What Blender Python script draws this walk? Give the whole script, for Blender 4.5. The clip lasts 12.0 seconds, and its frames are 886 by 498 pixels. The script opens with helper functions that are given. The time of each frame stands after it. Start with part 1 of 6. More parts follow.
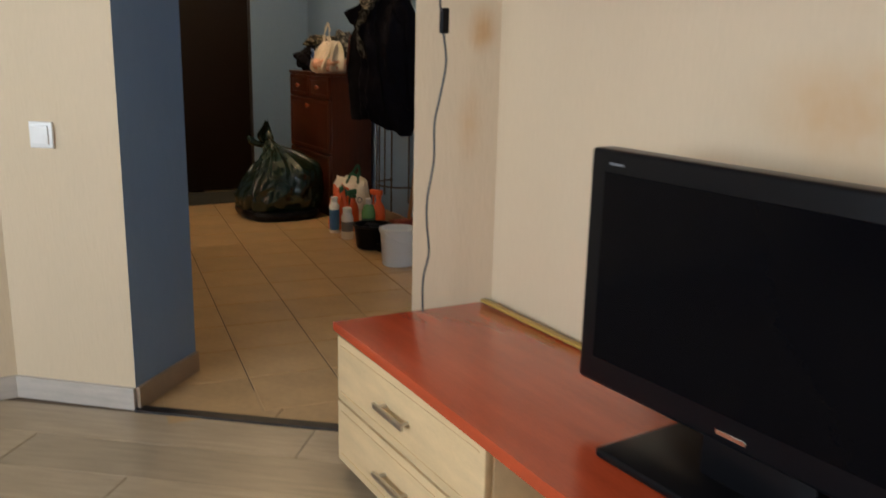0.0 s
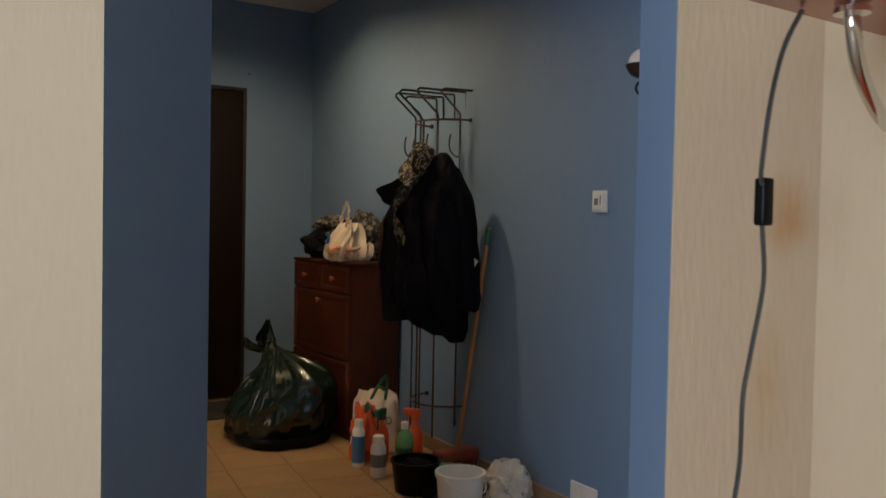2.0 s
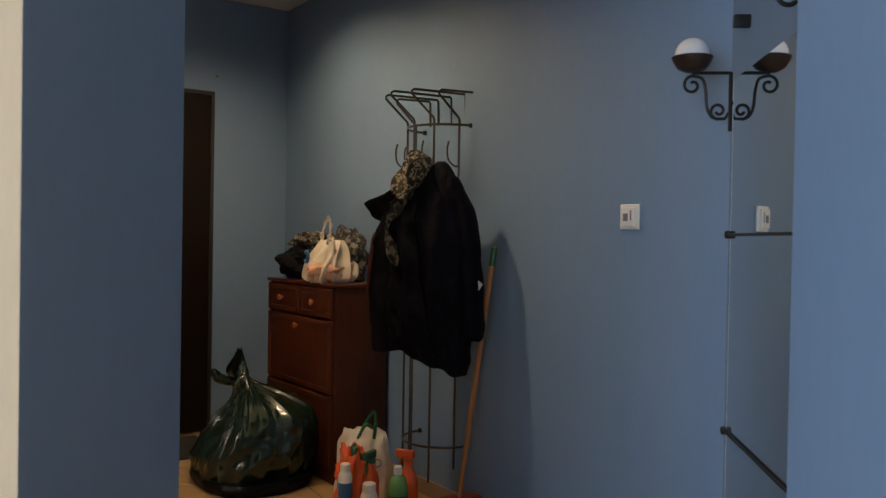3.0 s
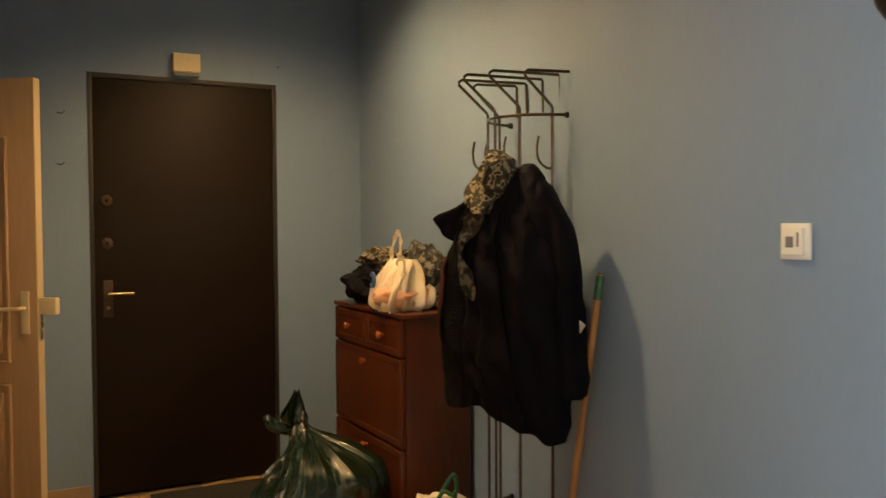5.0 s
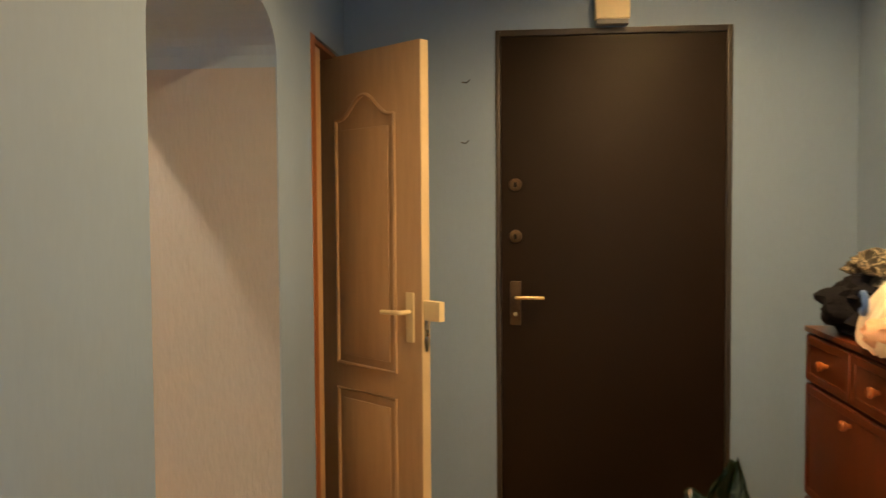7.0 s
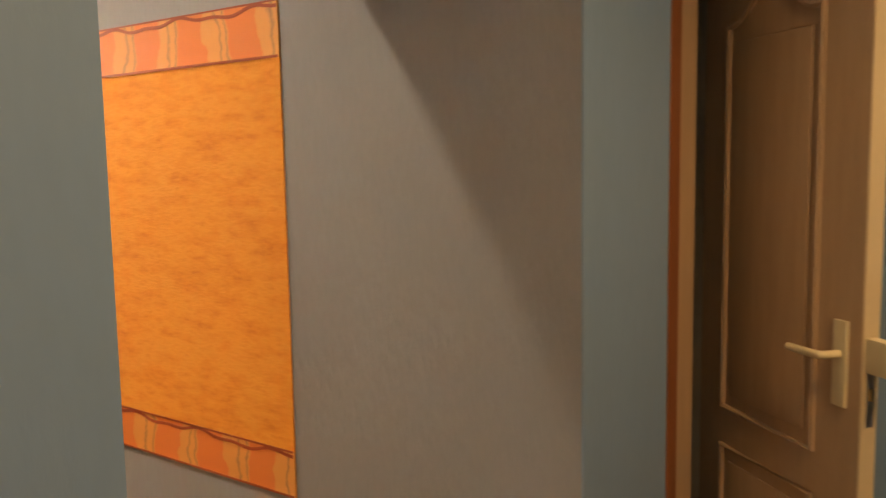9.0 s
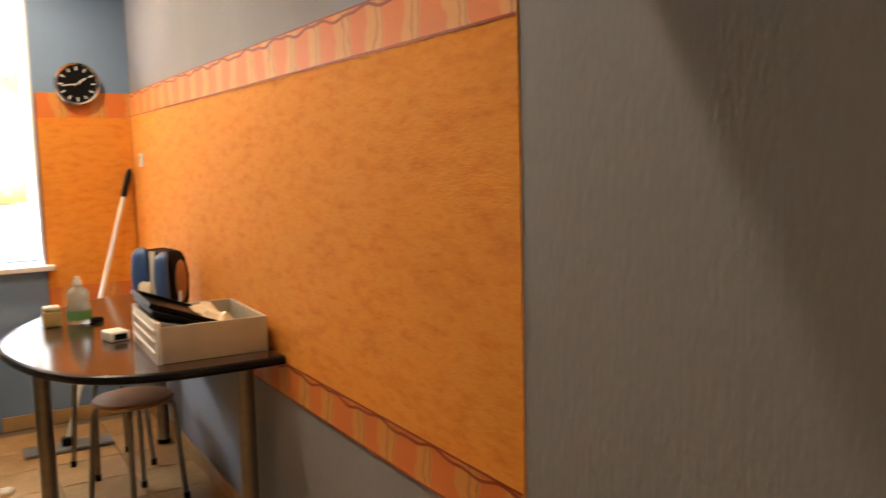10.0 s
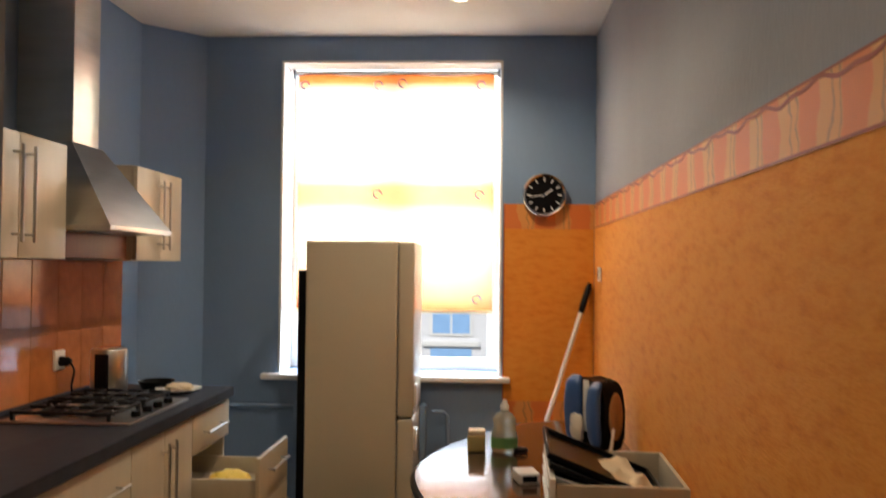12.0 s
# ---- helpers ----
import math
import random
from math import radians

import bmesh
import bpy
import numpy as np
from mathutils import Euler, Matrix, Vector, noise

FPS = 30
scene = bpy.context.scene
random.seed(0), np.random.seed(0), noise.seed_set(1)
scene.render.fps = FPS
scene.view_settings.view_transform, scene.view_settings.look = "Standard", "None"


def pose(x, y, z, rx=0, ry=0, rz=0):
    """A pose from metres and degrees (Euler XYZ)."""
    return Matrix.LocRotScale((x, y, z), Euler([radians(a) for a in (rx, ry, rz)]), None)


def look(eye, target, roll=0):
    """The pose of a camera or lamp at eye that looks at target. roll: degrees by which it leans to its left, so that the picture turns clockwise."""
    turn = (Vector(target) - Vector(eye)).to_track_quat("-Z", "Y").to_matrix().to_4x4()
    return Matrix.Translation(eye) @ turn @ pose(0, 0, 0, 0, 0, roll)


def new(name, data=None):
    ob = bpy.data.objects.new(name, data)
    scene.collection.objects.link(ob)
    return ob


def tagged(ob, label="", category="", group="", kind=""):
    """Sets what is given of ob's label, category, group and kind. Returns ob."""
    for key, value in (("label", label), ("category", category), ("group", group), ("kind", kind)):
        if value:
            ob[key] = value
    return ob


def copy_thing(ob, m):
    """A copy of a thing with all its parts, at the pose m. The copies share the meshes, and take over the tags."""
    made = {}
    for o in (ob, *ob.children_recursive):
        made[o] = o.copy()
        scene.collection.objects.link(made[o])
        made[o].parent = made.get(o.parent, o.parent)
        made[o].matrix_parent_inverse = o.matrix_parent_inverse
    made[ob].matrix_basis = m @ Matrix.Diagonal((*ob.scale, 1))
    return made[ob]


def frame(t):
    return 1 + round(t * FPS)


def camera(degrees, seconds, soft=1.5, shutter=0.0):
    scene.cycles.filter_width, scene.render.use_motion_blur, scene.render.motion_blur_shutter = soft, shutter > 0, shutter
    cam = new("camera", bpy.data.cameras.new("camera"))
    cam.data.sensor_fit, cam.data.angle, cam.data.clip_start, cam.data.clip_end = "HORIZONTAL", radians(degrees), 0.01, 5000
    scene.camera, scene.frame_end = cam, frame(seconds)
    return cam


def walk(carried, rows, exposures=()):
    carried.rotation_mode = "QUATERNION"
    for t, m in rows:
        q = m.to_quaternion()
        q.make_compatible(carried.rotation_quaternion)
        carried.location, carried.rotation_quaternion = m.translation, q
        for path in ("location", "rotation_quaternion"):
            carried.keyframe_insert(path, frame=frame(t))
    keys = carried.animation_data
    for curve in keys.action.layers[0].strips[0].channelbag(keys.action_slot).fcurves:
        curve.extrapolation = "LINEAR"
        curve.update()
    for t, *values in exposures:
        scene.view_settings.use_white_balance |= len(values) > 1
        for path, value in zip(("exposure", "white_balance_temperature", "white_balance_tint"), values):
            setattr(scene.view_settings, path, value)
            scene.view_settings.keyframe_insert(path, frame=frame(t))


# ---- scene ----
cam = camera(55.5, 12.0, soft=1.4, shutter=0.3)
PATH = [
    (0, (-1.226, -6.65, 1.159), (-0.234, -4.977, 0.693), 1.3),
    (0.5, (-1.199, -6.348, 1.167), (-0.259, -4.613, 0.842), 1.0),
    (1, (-1.171, -6.003, 1.164), (-0.173, -4.287, 0.917), 1.4),
    (1.5, (-1.129, -5.723, 1.161), (-0.09, -4.022, 0.996), 1.0),
    (2, (-1.068, -5.424, 1.187), (0.031, -3.754, 1.128), 1.1),
    (2.5, (-1.034, -5.188, 1.143), (0.128, -3.561, 1.184), 1.5),
    (2.7, (-1.012, -5.096, 1.162), (0.168, -3.481, 1.168), 1.0),
    (4.3, (-0.501, -4.545, 1.338), (0.601, -2.879, 1.247), -0.4),
    (4.5, (-0.49, -4.515, 1.332), (0.59, -2.834, 1.244), -0.5),
    (5, (-0.408, -4.363, 1.337), (0.531, -2.599, 1.273), -0.3),
    (5.5, (-0.278, -4.2, 1.342), (0.466, -2.345, 1.257), -0.5),
    (6, (-0.044, -3.969, 1.371), (0.327, -2.007, 1.248), -0.5),
    (6.5, (0.017, -3.751, 1.324), (0.13, -1.758, 1.198), 0.4),
    (6.7, (0.069, -3.609, 1.329), (0.055, -1.611, 1.243), 0.1),
    (8.3, (0.128, -2.651, 1.397), (-0.636, -0.809, 1.246), -0.6),
    (8.5, (0.103, -2.535, 1.409), (-0.77, -0.743, 1.24), -0.4),
    (9, (0.04, -2.258, 1.398), (-1.132, -0.653, 1.181), -1.0),
    (9.5, (-0.037, -2.043, 1.4), (-1.48, -0.679, 1.161), -0.3),
    (9.8, (-0.080, -1.915, 1.382), (-1.686, -0.740, 1.152), -1.0),
    (10, (-0.102, -1.855, 1.372), (-1.809, -0.836, 1.154), -1.4),
    (10.2, (-0.147, -1.803, 1.384), (-1.917, -0.91, 1.123), -1.2),
    (10.5, (-0.185, -1.778, 1.384), (-2.007, -1.049, 0.996), -1.9),
    (11, (-0.303, -1.625, 1.36), (-2.222, -1.264, 0.928), -1.9),
    (11.5, (-0.43, -1.522, 1.39), (-2.415, -1.401, 1.176), -0.5),
    (11.7, (-0.482, -1.515, 1.426), (-2.476, -1.480, 1.300), 0.1),
    (12, (-0.575, -1.473, 1.425), (-2.571, -1.579, 1.466), 0.6),
]
EXPOSURES = [(0.0, 0.8, 5900, 10), (1.0, 0.38, 5800, 10), (1.5, 0.38, 5800, 10), (2.7, 0.65, 5600, 10), (4.3, 1.25, 7200, 8), (5.5, 1.8, 8300, 10), (6.7, 2.2, 8100, 10),
             (8.3, 1.72, 7400, 10), (9.0, 1.3, 7200, 10), (9.5, 0.9, 6900, 10), (10.0, 0.58, 6700, 10), (10.5, 0.28, 6600, 9), (11.5, 0.18, 6400, 9), (12.0, -0.34, 6300, 9)]
walk(cam, [(t, look(e, g, r)) for t, e, g, r in PATH], EXPOSURES)

# ---- light ----
world = bpy.data.worlds.new("world")
scene.world = world
world.use_nodes = True
wn = world.node_tree.nodes
sky = wn.new("ShaderNodeTexSky")
sky.sky_type = "NISHITA"
sky.sun_disc = False
sky.sun_elevation, sky.sun_rotation = radians(33), radians(75)
world.node_tree.links.new(sky.outputs[0], wn["Background"].inputs[0])
wn["Background"].inputs[1].default_value = 0.12
sun = new("sun", bpy.data.lights.new("sun", "SUN"))
sun.data.energy, sun.data.angle, sun.data.color = 5.0, radians(2), (1.0, 0.96, 0.9)
sun.matrix_world = look((0, 0, 10), (-3.0, 0.8, 8.0))


def area(name, at, target, w, h, watts, color):
    la = bpy.data.lights.new(name, "AREA")
    la.shape, la.size, la.size_y, la.energy, la.color = "RECTANGLE", w, h, watts, color
    ob = new(name, la)
    ob.matrix_world = look(at, target)
    return ob


# daylight through the living room window and the kitchen window
area("sky_living", (-4.32, -6.0, 1.55), (0, -5.6, 1.3), 2.3, 1.5, 74, (0.88, 0.95, 1.0))
area("sky_kitchen", (-5.75, -1.98, 2.0), (-2, -1.98, 1.75), 1.3, 1.5, 345, (0.82, 0.91, 1.0))


def spot(at, watts, aim=None, cone=122, color=(1.0, 0.66, 0.32)):
    la = bpy.data.lights.new("spot", "SPOT")
    la.energy, la.spot_size, la.spot_blend, la.shadow_soft_size, la.color = watts, radians(cone), 0.75, 0.03, color
    ob = new("spot", la)
    ob.matrix_world = look(at, aim or (at[0], at[1] - 0.001, 0))
    return ob


# third hall spot is added fill, middle kitchen spot an assumed one; neither is seen
HALL_SPOTS = ((0.44, -1.58, 150, 34), (0.74, -0.92, 150, 17), (0.30, -3.05, 140, 8))
KITCHEN_SPOTS = ((-4.34, -1.61, 44), (-3.1, -1.75, 44), (-1.65, -1.78, 25))
for x, y, cone, watts in HALL_SPOTS:
    spot((x, y, 2.60), watts, cone=cone)
for x, y, watts in KITCHEN_SPOTS:
    spot((x, y, 2.60), watts, cone=150, color=(1.0, 0.80, 0.55))


# ---- materials ----
def material(name, color, rough=0.6, metal=0.0, vary=0.12, scale=6.0, fine=60.0, bump=0.15, stretch=(1, 1, 1), coat=0.0, trans=0.0, spec=None, random_tint=0.0, rot=(0, 0, 0), detail=4.0):
    """Two scales of mottling, and a fine relief, on one base colour."""
    m = bpy.data.materials.new(name)
    m.use_nodes = True
    nt, n = m.node_tree, m.node_tree.nodes
    bs = n["Principled BSDF"]
    co, mp = n.new("ShaderNodeTexCoord"), n.new("ShaderNodeMapping")
    mp.inputs["Scale"].default_value = stretch
    mp.inputs["Rotation"].default_value = [radians(a) for a in rot]
    nt.links.new(co.outputs["Object"], mp.inputs[0])
    a, b = n.new("ShaderNodeTexNoise"), n.new("ShaderNodeTexNoise")
    a.inputs["Scale"].default_value, b.inputs["Scale"].default_value = scale, fine
    a.inputs["Detail"].default_value = b.inputs["Detail"].default_value = detail
    for t in (a, b):
        nt.links.new(mp.outputs[0], t.inputs["Vector"])
    add = n.new("ShaderNodeMath")
    add.operation = "MULTIPLY_ADD"
    nt.links.new(b.outputs[0], add.inputs[0])
    add.inputs[1].default_value = 0.5
    nt.links.new(a.outputs[0], add.inputs[2])
    mr = n.new("ShaderNodeMapRange")
    mr.inputs[1].default_value, mr.inputs[2].default_value = 0.45, 1.05
    mr.inputs[3].default_value, mr.inputs[4].default_value = 1 - vary, 1 + vary
    nt.links.new(add.outputs[0], mr.inputs[0])
    val = mr.outputs[0]
    if random_tint:
        oi, m2 = n.new("ShaderNodeObjectInfo"), n.new("ShaderNodeMapRange")
        m2.inputs[3].default_value, m2.inputs[4].default_value = 1 - random_tint, 1 + random_tint
        nt.links.new(oi.outputs["Random"], m2.inputs[0])
        mul = n.new("ShaderNodeMath")
        mul.operation = "MULTIPLY"
        nt.links.new(val, mul.inputs[0])
        nt.links.new(m2.outputs[0], mul.inputs[1])
        val = mul.outputs[0]
    sc = n.new("ShaderNodeVectorMath")
    sc.operation = "SCALE"
    sc.inputs[0].default_value = color
    nt.links.new(val, sc.inputs["Scale"])
    nt.links.new(sc.outputs[0], bs.inputs["Base Color"])
    bs.inputs["Roughness"].default_value, bs.inputs["Metallic"].default_value = rough, metal
    if coat:
        bs.inputs["Coat Weight"].default_value, bs.inputs["Coat Roughness"].default_value = coat, 0.08
    if trans:
        bs.inputs["Transmission Weight"].default_value = trans
    if spec is not None:
        bs.inputs["Specular IOR Level"].default_value = spec
    if bump:
        bu = n.new("ShaderNodeBump")
        bu.inputs["Strength"].default_value, bu.inputs["Distance"].default_value = bump, 0.004
        nt.links.new(b.outputs[0], bu.inputs["Height"])
        nt.links.new(bu.outputs[0], bs.inputs["Normal"])
    return m


def ramp_material(name, stops, scale, rough, kind="noise", stretch=(1, 1, 1), bump=0.2, detail=5.0, distort=0.0, coat=0.0, constant=False, rot=(0, 0, 0)):
    """Colours laid along a noise, wave or voronoi pattern."""
    m = bpy.data.materials.new(name)
    m.use_nodes = True
    nt, n = m.node_tree, m.node_tree.nodes
    bs = n["Principled BSDF"]
    co, mp = n.new("ShaderNodeTexCoord"), n.new("ShaderNodeMapping")
    mp.inputs["Scale"].default_value = stretch
    mp.inputs["Rotation"].default_value = [radians(a) for a in rot]
    nt.links.new(co.outputs["Object"], mp.inputs[0])
    if kind == "noise":
        t = n.new("ShaderNodeTexNoise")
        t.inputs["Scale"].default_value, t.inputs["Detail"].default_value, t.inputs["Distortion"].default_value = scale, detail, distort
        t.inputs["Roughness"].default_value = 0.62
        fac = t.outputs[0]
    elif kind == "wave":
        t = n.new("ShaderNodeTexWave")
        t.inputs["Scale"].default_value, t.inputs["Distortion"].default_value, t.inputs["Detail"].default_value = scale, distort, detail
        fac = t.outputs[1]
    else:
        t = n.new("ShaderNodeTexVoronoi")
        t.inputs["Scale"].default_value = scale
        fac = t.outputs["Color"]
    nt.links.new(mp.outputs[0], t.inputs["Vector"])
    cr = n.new("ShaderNodeValToRGB")
    if constant:
        cr.color_ramp.interpolation = "CONSTANT"
    e = cr.color_ramp.elements
    while len(e) < len(stops):
        e.new(0.5)
    for el, (p, c) in zip(e, stops):
        el.position, el.color = p, (*c, 1)
    nt.links.new(fac, cr.inputs[0])
    nt.links.new(cr.outputs[0], bs.inputs["Base Color"])
    bs.inputs["Roughness"].default_value = rough
    if coat:
        bs.inputs["Coat Weight"].default_value, bs.inputs["Coat Roughness"].default_value = coat, 0.1
    if bump:
        f = n.new("ShaderNodeTexNoise")
        f.inputs["Scale"].default_value, f.inputs["Detail"].default_value = scale * 4, 6
        nt.links.new(mp.outputs[0], f.inputs["Vector"])
        bu = n.new("ShaderNodeBump")
        bu.inputs["Strength"].default_value, bu.inputs["Distance"].default_value = bump, 0.004
        nt.links.new(f.outputs[0], bu.inputs["Height"])
        nt.links.new(bu.outputs[0], bs.inputs["Normal"])
    return m


def glow(name, color, power):
    m = bpy.data.materials.new(name)
    m.use_nodes = True
    bs = m.node_tree.nodes["Principled BSDF"]
    bs.inputs["Emission Color"].default_value, bs.inputs["Emission Strength"].default_value = (*color, 1), power
    bs.inputs["Base Color"].default_value = (*color, 1)
    return m


BLUE = material("blue_paint", (0.188, 0.284, 0.442), 0.55, vary=0.05, scale=3, fine=60, bump=0.22, stretch=(1, 1, 0.35))
GREY = material("grey_wallpaper", (0.245, 0.255, 0.290), 0.7, vary=0.08, scale=3, fine=75, bump=0.65, stretch=(1, 1, 0.3))
CREAM = material("cream_wallpaper", (0.60, 0.475, 0.315), 0.7, vary=0.05, scale=2.5, fine=110, bump=0.3, stretch=(1, 1, 0.2))
WHITE_PAINT = material("white_paint", (0.80, 0.78, 0.74), 0.7, vary=0.04, scale=2, fine=40, bump=0.2)
WHITE_GLOSS = material("white_gloss", (0.80, 0.79, 0.76), 0.3, vary=0.03, bump=0.03)
BASE_WOOD = material("pale_wood_baseboard", (0.45, 0.40, 0.34), 0.45, vary=0.15, scale=8, fine=90, stretch=(1, 1, 6), bump=0.05)
BASE_TILE = material("tile_baseboard", (0.33, 0.24, 0.16), 0.35, vary=0.12, scale=8, fine=60, bump=0.05)
TILE_HALL = material("hall_tile", (0.42, 0.27, 0.125), 0.28, vary=0.18, scale=5, fine=40, bump=0.05, random_tint=0.07)
TILE_KIT = material("kitchen_tile", (0.48, 0.295, 0.125), 0.22, vary=0.2, scale=6, fine=45, bump=0.06, random_tint=0.08)
GROUT = material("grout", (0.17, 0.12, 0.08), 0.9, vary=0.2, bump=0.3)
LAMINATE = material("laminate", (0.33, 0.255, 0.165), 0.33, vary=0.22, scale=5, fine=60, stretch=(1, 9, 1), bump=0.05, random_tint=0.12, rot=(0, 0, 43))
ORANGE = ramp_material("orange_sponged_wallpaper", ((0.26, (0.62, 0.188, 0.013)), (0.42, (0.72, 0.255, 0.023)), (0.58, (0.77, 0.310, 0.036)), (0.75, (0.68, 0.22, 0.018))), 17, 0.78, stretch=(0.8, 0.8, 2.4), bump=0.35, detail=9)
BROWN_STEEL = material("brown_steel", (0.0115, 0.0060, 0.0036), 0.5, vary=0.12, scale=3, fine=120, bump=0.12, spec=0.2)
FRAME_STEEL = material("dark_frame", (0.030, 0.026, 0.026), 0.4, vary=0.1, bump=0.05)
BRASS = material("worn_brass", (0.62, 0.50, 0.30), 0.25, 1.0, vary=0.1, bump=0.03)
DARK_STEEL = material("dark_brushed_steel", (0.24, 0.22, 0.20), 0.36, 1.0, vary=0.12, scale=4, fine=120, stretch=(1, 1, 8), bump=0.06)
TARNISHED = material("tarnished_bronze", (0.085, 0.060, 0.040), 0.42, 0.8, vary=0.25, scale=12, fine=90, bump=0.1)
STEEL = material("brushed_steel", (0.56, 0.54, 0.51), 0.28, 1.0, vary=0.08, scale=4, fine=120, stretch=(1, 1, 8), bump=0.06)
CHROME = material("chrome", (0.75, 0.74, 0.72), 0.12, 1.0, vary=0.04, bump=0.0)
IRON = material("black_iron", (0.022, 0.020, 0.020), 0.42, 0.6, vary=0.2, fine=90, bump=0.2)
RACK_METAL = material("bronzed_metal", (0.075, 0.055, 0.042), 0.35, 0.7, vary=0.2, bump=0.1)
TAN_DOOR = material("tan_door_laminate", (0.46, 0.315, 0.20), 0.32, vary=0.10, scale=6, fine=80, stretch=(6, 6, 0.7), bump=0.08)
TAN_EDGE = material("pale_door_edge", (0.62, 0.50, 0.33), 0.45, vary=0.06, bump=0.04)
RED_JAMB = material("red_brown_jamb", (0.22, 0.075, 0.03), 0.4, vary=0.15, fine=60, stretch=(6, 6, 0.7), bump=0.06)
CHERRY = material("cherry_wood", (0.082, 0.019, 0.006), 0.33, vary=0.32, scale=7, fine=70, stretch=(5, 5, 0.8), bump=0.05)
CHERRY_KNOB = material("cherry_knob", (0.30, 0.09, 0.03), 0.3, vary=0.15, bump=0.03)
BEECH = material("pale_birch", (0.66, 0.475, 0.255), 0.42, vary=0.12, scale=6, fine=70, stretch=(5, 1, 5), bump=0.05)
RED_TOP = material("red_stained_top", (0.44, 0.062, 0.018), 0.24, vary=0.18, scale=5, fine=80, stretch=(5, 0.7, 5), bump=0.04, coat=0.3)
YELLOW_EDGE = material("yellow_edge", (0.42, 0.26, 0.05), 0.45, vary=0.1, bump=0.02)
BLACK_PLASTIC = material("black_plastic", (0.005, 0.005, 0.006), 0.3, vary=0.1, bump=0.02, spec=0.12)
SCREEN = material("tv_screen", (0.002, 0.002, 0.003), 0.12, vary=0.05, bump=0.0, spec=0.07)
WHITE_PLASTIC = material("white_plastic", (0.78, 0.77, 0.74), 0.35, vary=0.03, bump=0.02)
CREAM_PLASTIC = material("yellowed_plastic", (0.70, 0.60, 0.40), 0.4, vary=0.04, bump=0.02)
GREY_PLASTIC = material("grey_plastic", (0.17, 0.18, 0.20), 0.4, vary=0.05, bump=0.02)
BAG_GREEN = material("green_black_bag_film", (0.007, 0.018, 0.010), 0.20, vary=0.3, scale=5, fine=12, bump=0.35, detail=2, coat=0.22)
BAG_WHITE = material("milky_bag_film", (0.76, 0.67, 0.54), 0.32, vary=0.14, scale=8, fine=22, bump=0.9)
BAG_PEACH = material("peach_bag_film", (0.70, 0.40, 0.26), 0.35, vary=0.2, scale=12, fine=25, bump=0.8)
COAT_BLACK = material("black_quilted_nylon", (0.005, 0.005, 0.010), 0.7, vary=0.35, scale=8, fine=34, bump=0.9, spec=0.08)
WOOL_BLACK = material("black_wool", (0.008, 0.008, 0.011), 0.95, spec=0.1, vary=0.3, scale=10, fine=140, bump=1.0)
RED_CLOTH = material("dull_red_cloth", (0.12, 0.03, 0.022), 0.85, vary=0.25, fine=120, bump=0.7)
CAMO = ramp_material("camouflage_cloth", ((0.0, (0.018, 0.016, 0.012)), (0.44, (0.05, 0.042, 0.028)), (0.52, (0.30, 0.26, 0.19)), (0.60, (0.022, 0.022, 0.016))), 36, 0.85, detail=1.5, constant=True, bump=0.5)
CAMO_GREY = ramp_material("grey_camouflage_lining", ((0.0, (0.016, 0.017, 0.020)), (0.45, (0.055, 0.053, 0.050)), (0.55, (0.20, 0.19, 0.165))), 34, 0.85, detail=1.5, constant=True, bump=0.5)
BROOM_WOOD = material("broom_wood", (0.42, 0.20, 0.08), 0.45, vary=0.2, fine=50, stretch=(4, 4, 0.6), bump=0.05)
GREEN_PLASTIC = material("dark_green_plastic", (0.02, 0.11, 0.05), 0.4, vary=0.08, bump=0.03)
BUCKET_GREEN = material("teal_green_plastic", (0.025, 0.20, 0.13), 0.35, vary=0.06, bump=0.03)
ORANGE_PLASTIC = material("orange_plastic", (0.72, 0.11, 0.02), 0.35, vary=0.06, bump=0.02)
BLUE_PLASTIC = material("blue_plastic", (0.05, 0.16, 0.35), 0.35, vary=0.06, bump=0.02)
CLEANER_BLUE = material("navy_plastic", (0.05, 0.12, 0.32), 0.35, vary=0.08, bump=0.03)
RUST_PLASTIC = material("brick_red_plastic", (0.24, 0.045, 0.025), 0.45, vary=0.15, bump=0.05)
MAT_FABRIC = material("dark_doormat", (0.035, 0.035, 0.032), 0.95, vary=0.3, fine=150, bump=1.0)
FRIDGE = material("yellowed_fridge_enamel", (0.56, 0.50, 0.38), 0.35, vary=0.04, scale=2, fine=120, bump=0.05)
CAB_WHITE = material("cream_cabinet_front", (0.53, 0.46, 0.345), 0.28, vary=0.07, scale=4, fine=60, stretch=(4, 4, 0.8), bump=0.03)
WORKTOP = material("dark_blue_black_worktop", (0.030, 0.034, 0.048), 0.5, vary=0.25, scale=20, fine=140, bump=0.02, spec=0.18)
TABLETOP = material("dark_brown_tabletop", (0.055, 0.030, 0.020), 0.14, vary=0.25, scale=14, fine=90, bump=0.02)
STOOL_WOOD = material("stool_plywood", (0.42, 0.22, 0.10), 0.35, vary=0.15, scale=8, fine=60, stretch=(1, 6, 1), bump=0.04)
STOOL_PALE = material("pale_stool_plywood", (0.62, 0.42, 0.22), 0.35, vary=0.12, scale=8, fine=60, stretch=(1, 6, 1), bump=0.04)
SPLASH = material("orange_glazed_tile", (0.55, 0.19, 0.06), 0.1, vary=0.2, scale=6, fine=30, bump=0.05, random_tint=0.08)
SOAP_CLEAR = material("clear_plastic_bottle", (0.75, 0.80, 0.72), 0.12, vary=0.04, bump=0.0, trans=0.6)
SOAP_GREEN = material("green_liquid", (0.16, 0.36, 0.14), 0.2, vary=0.06, bump=0.0)
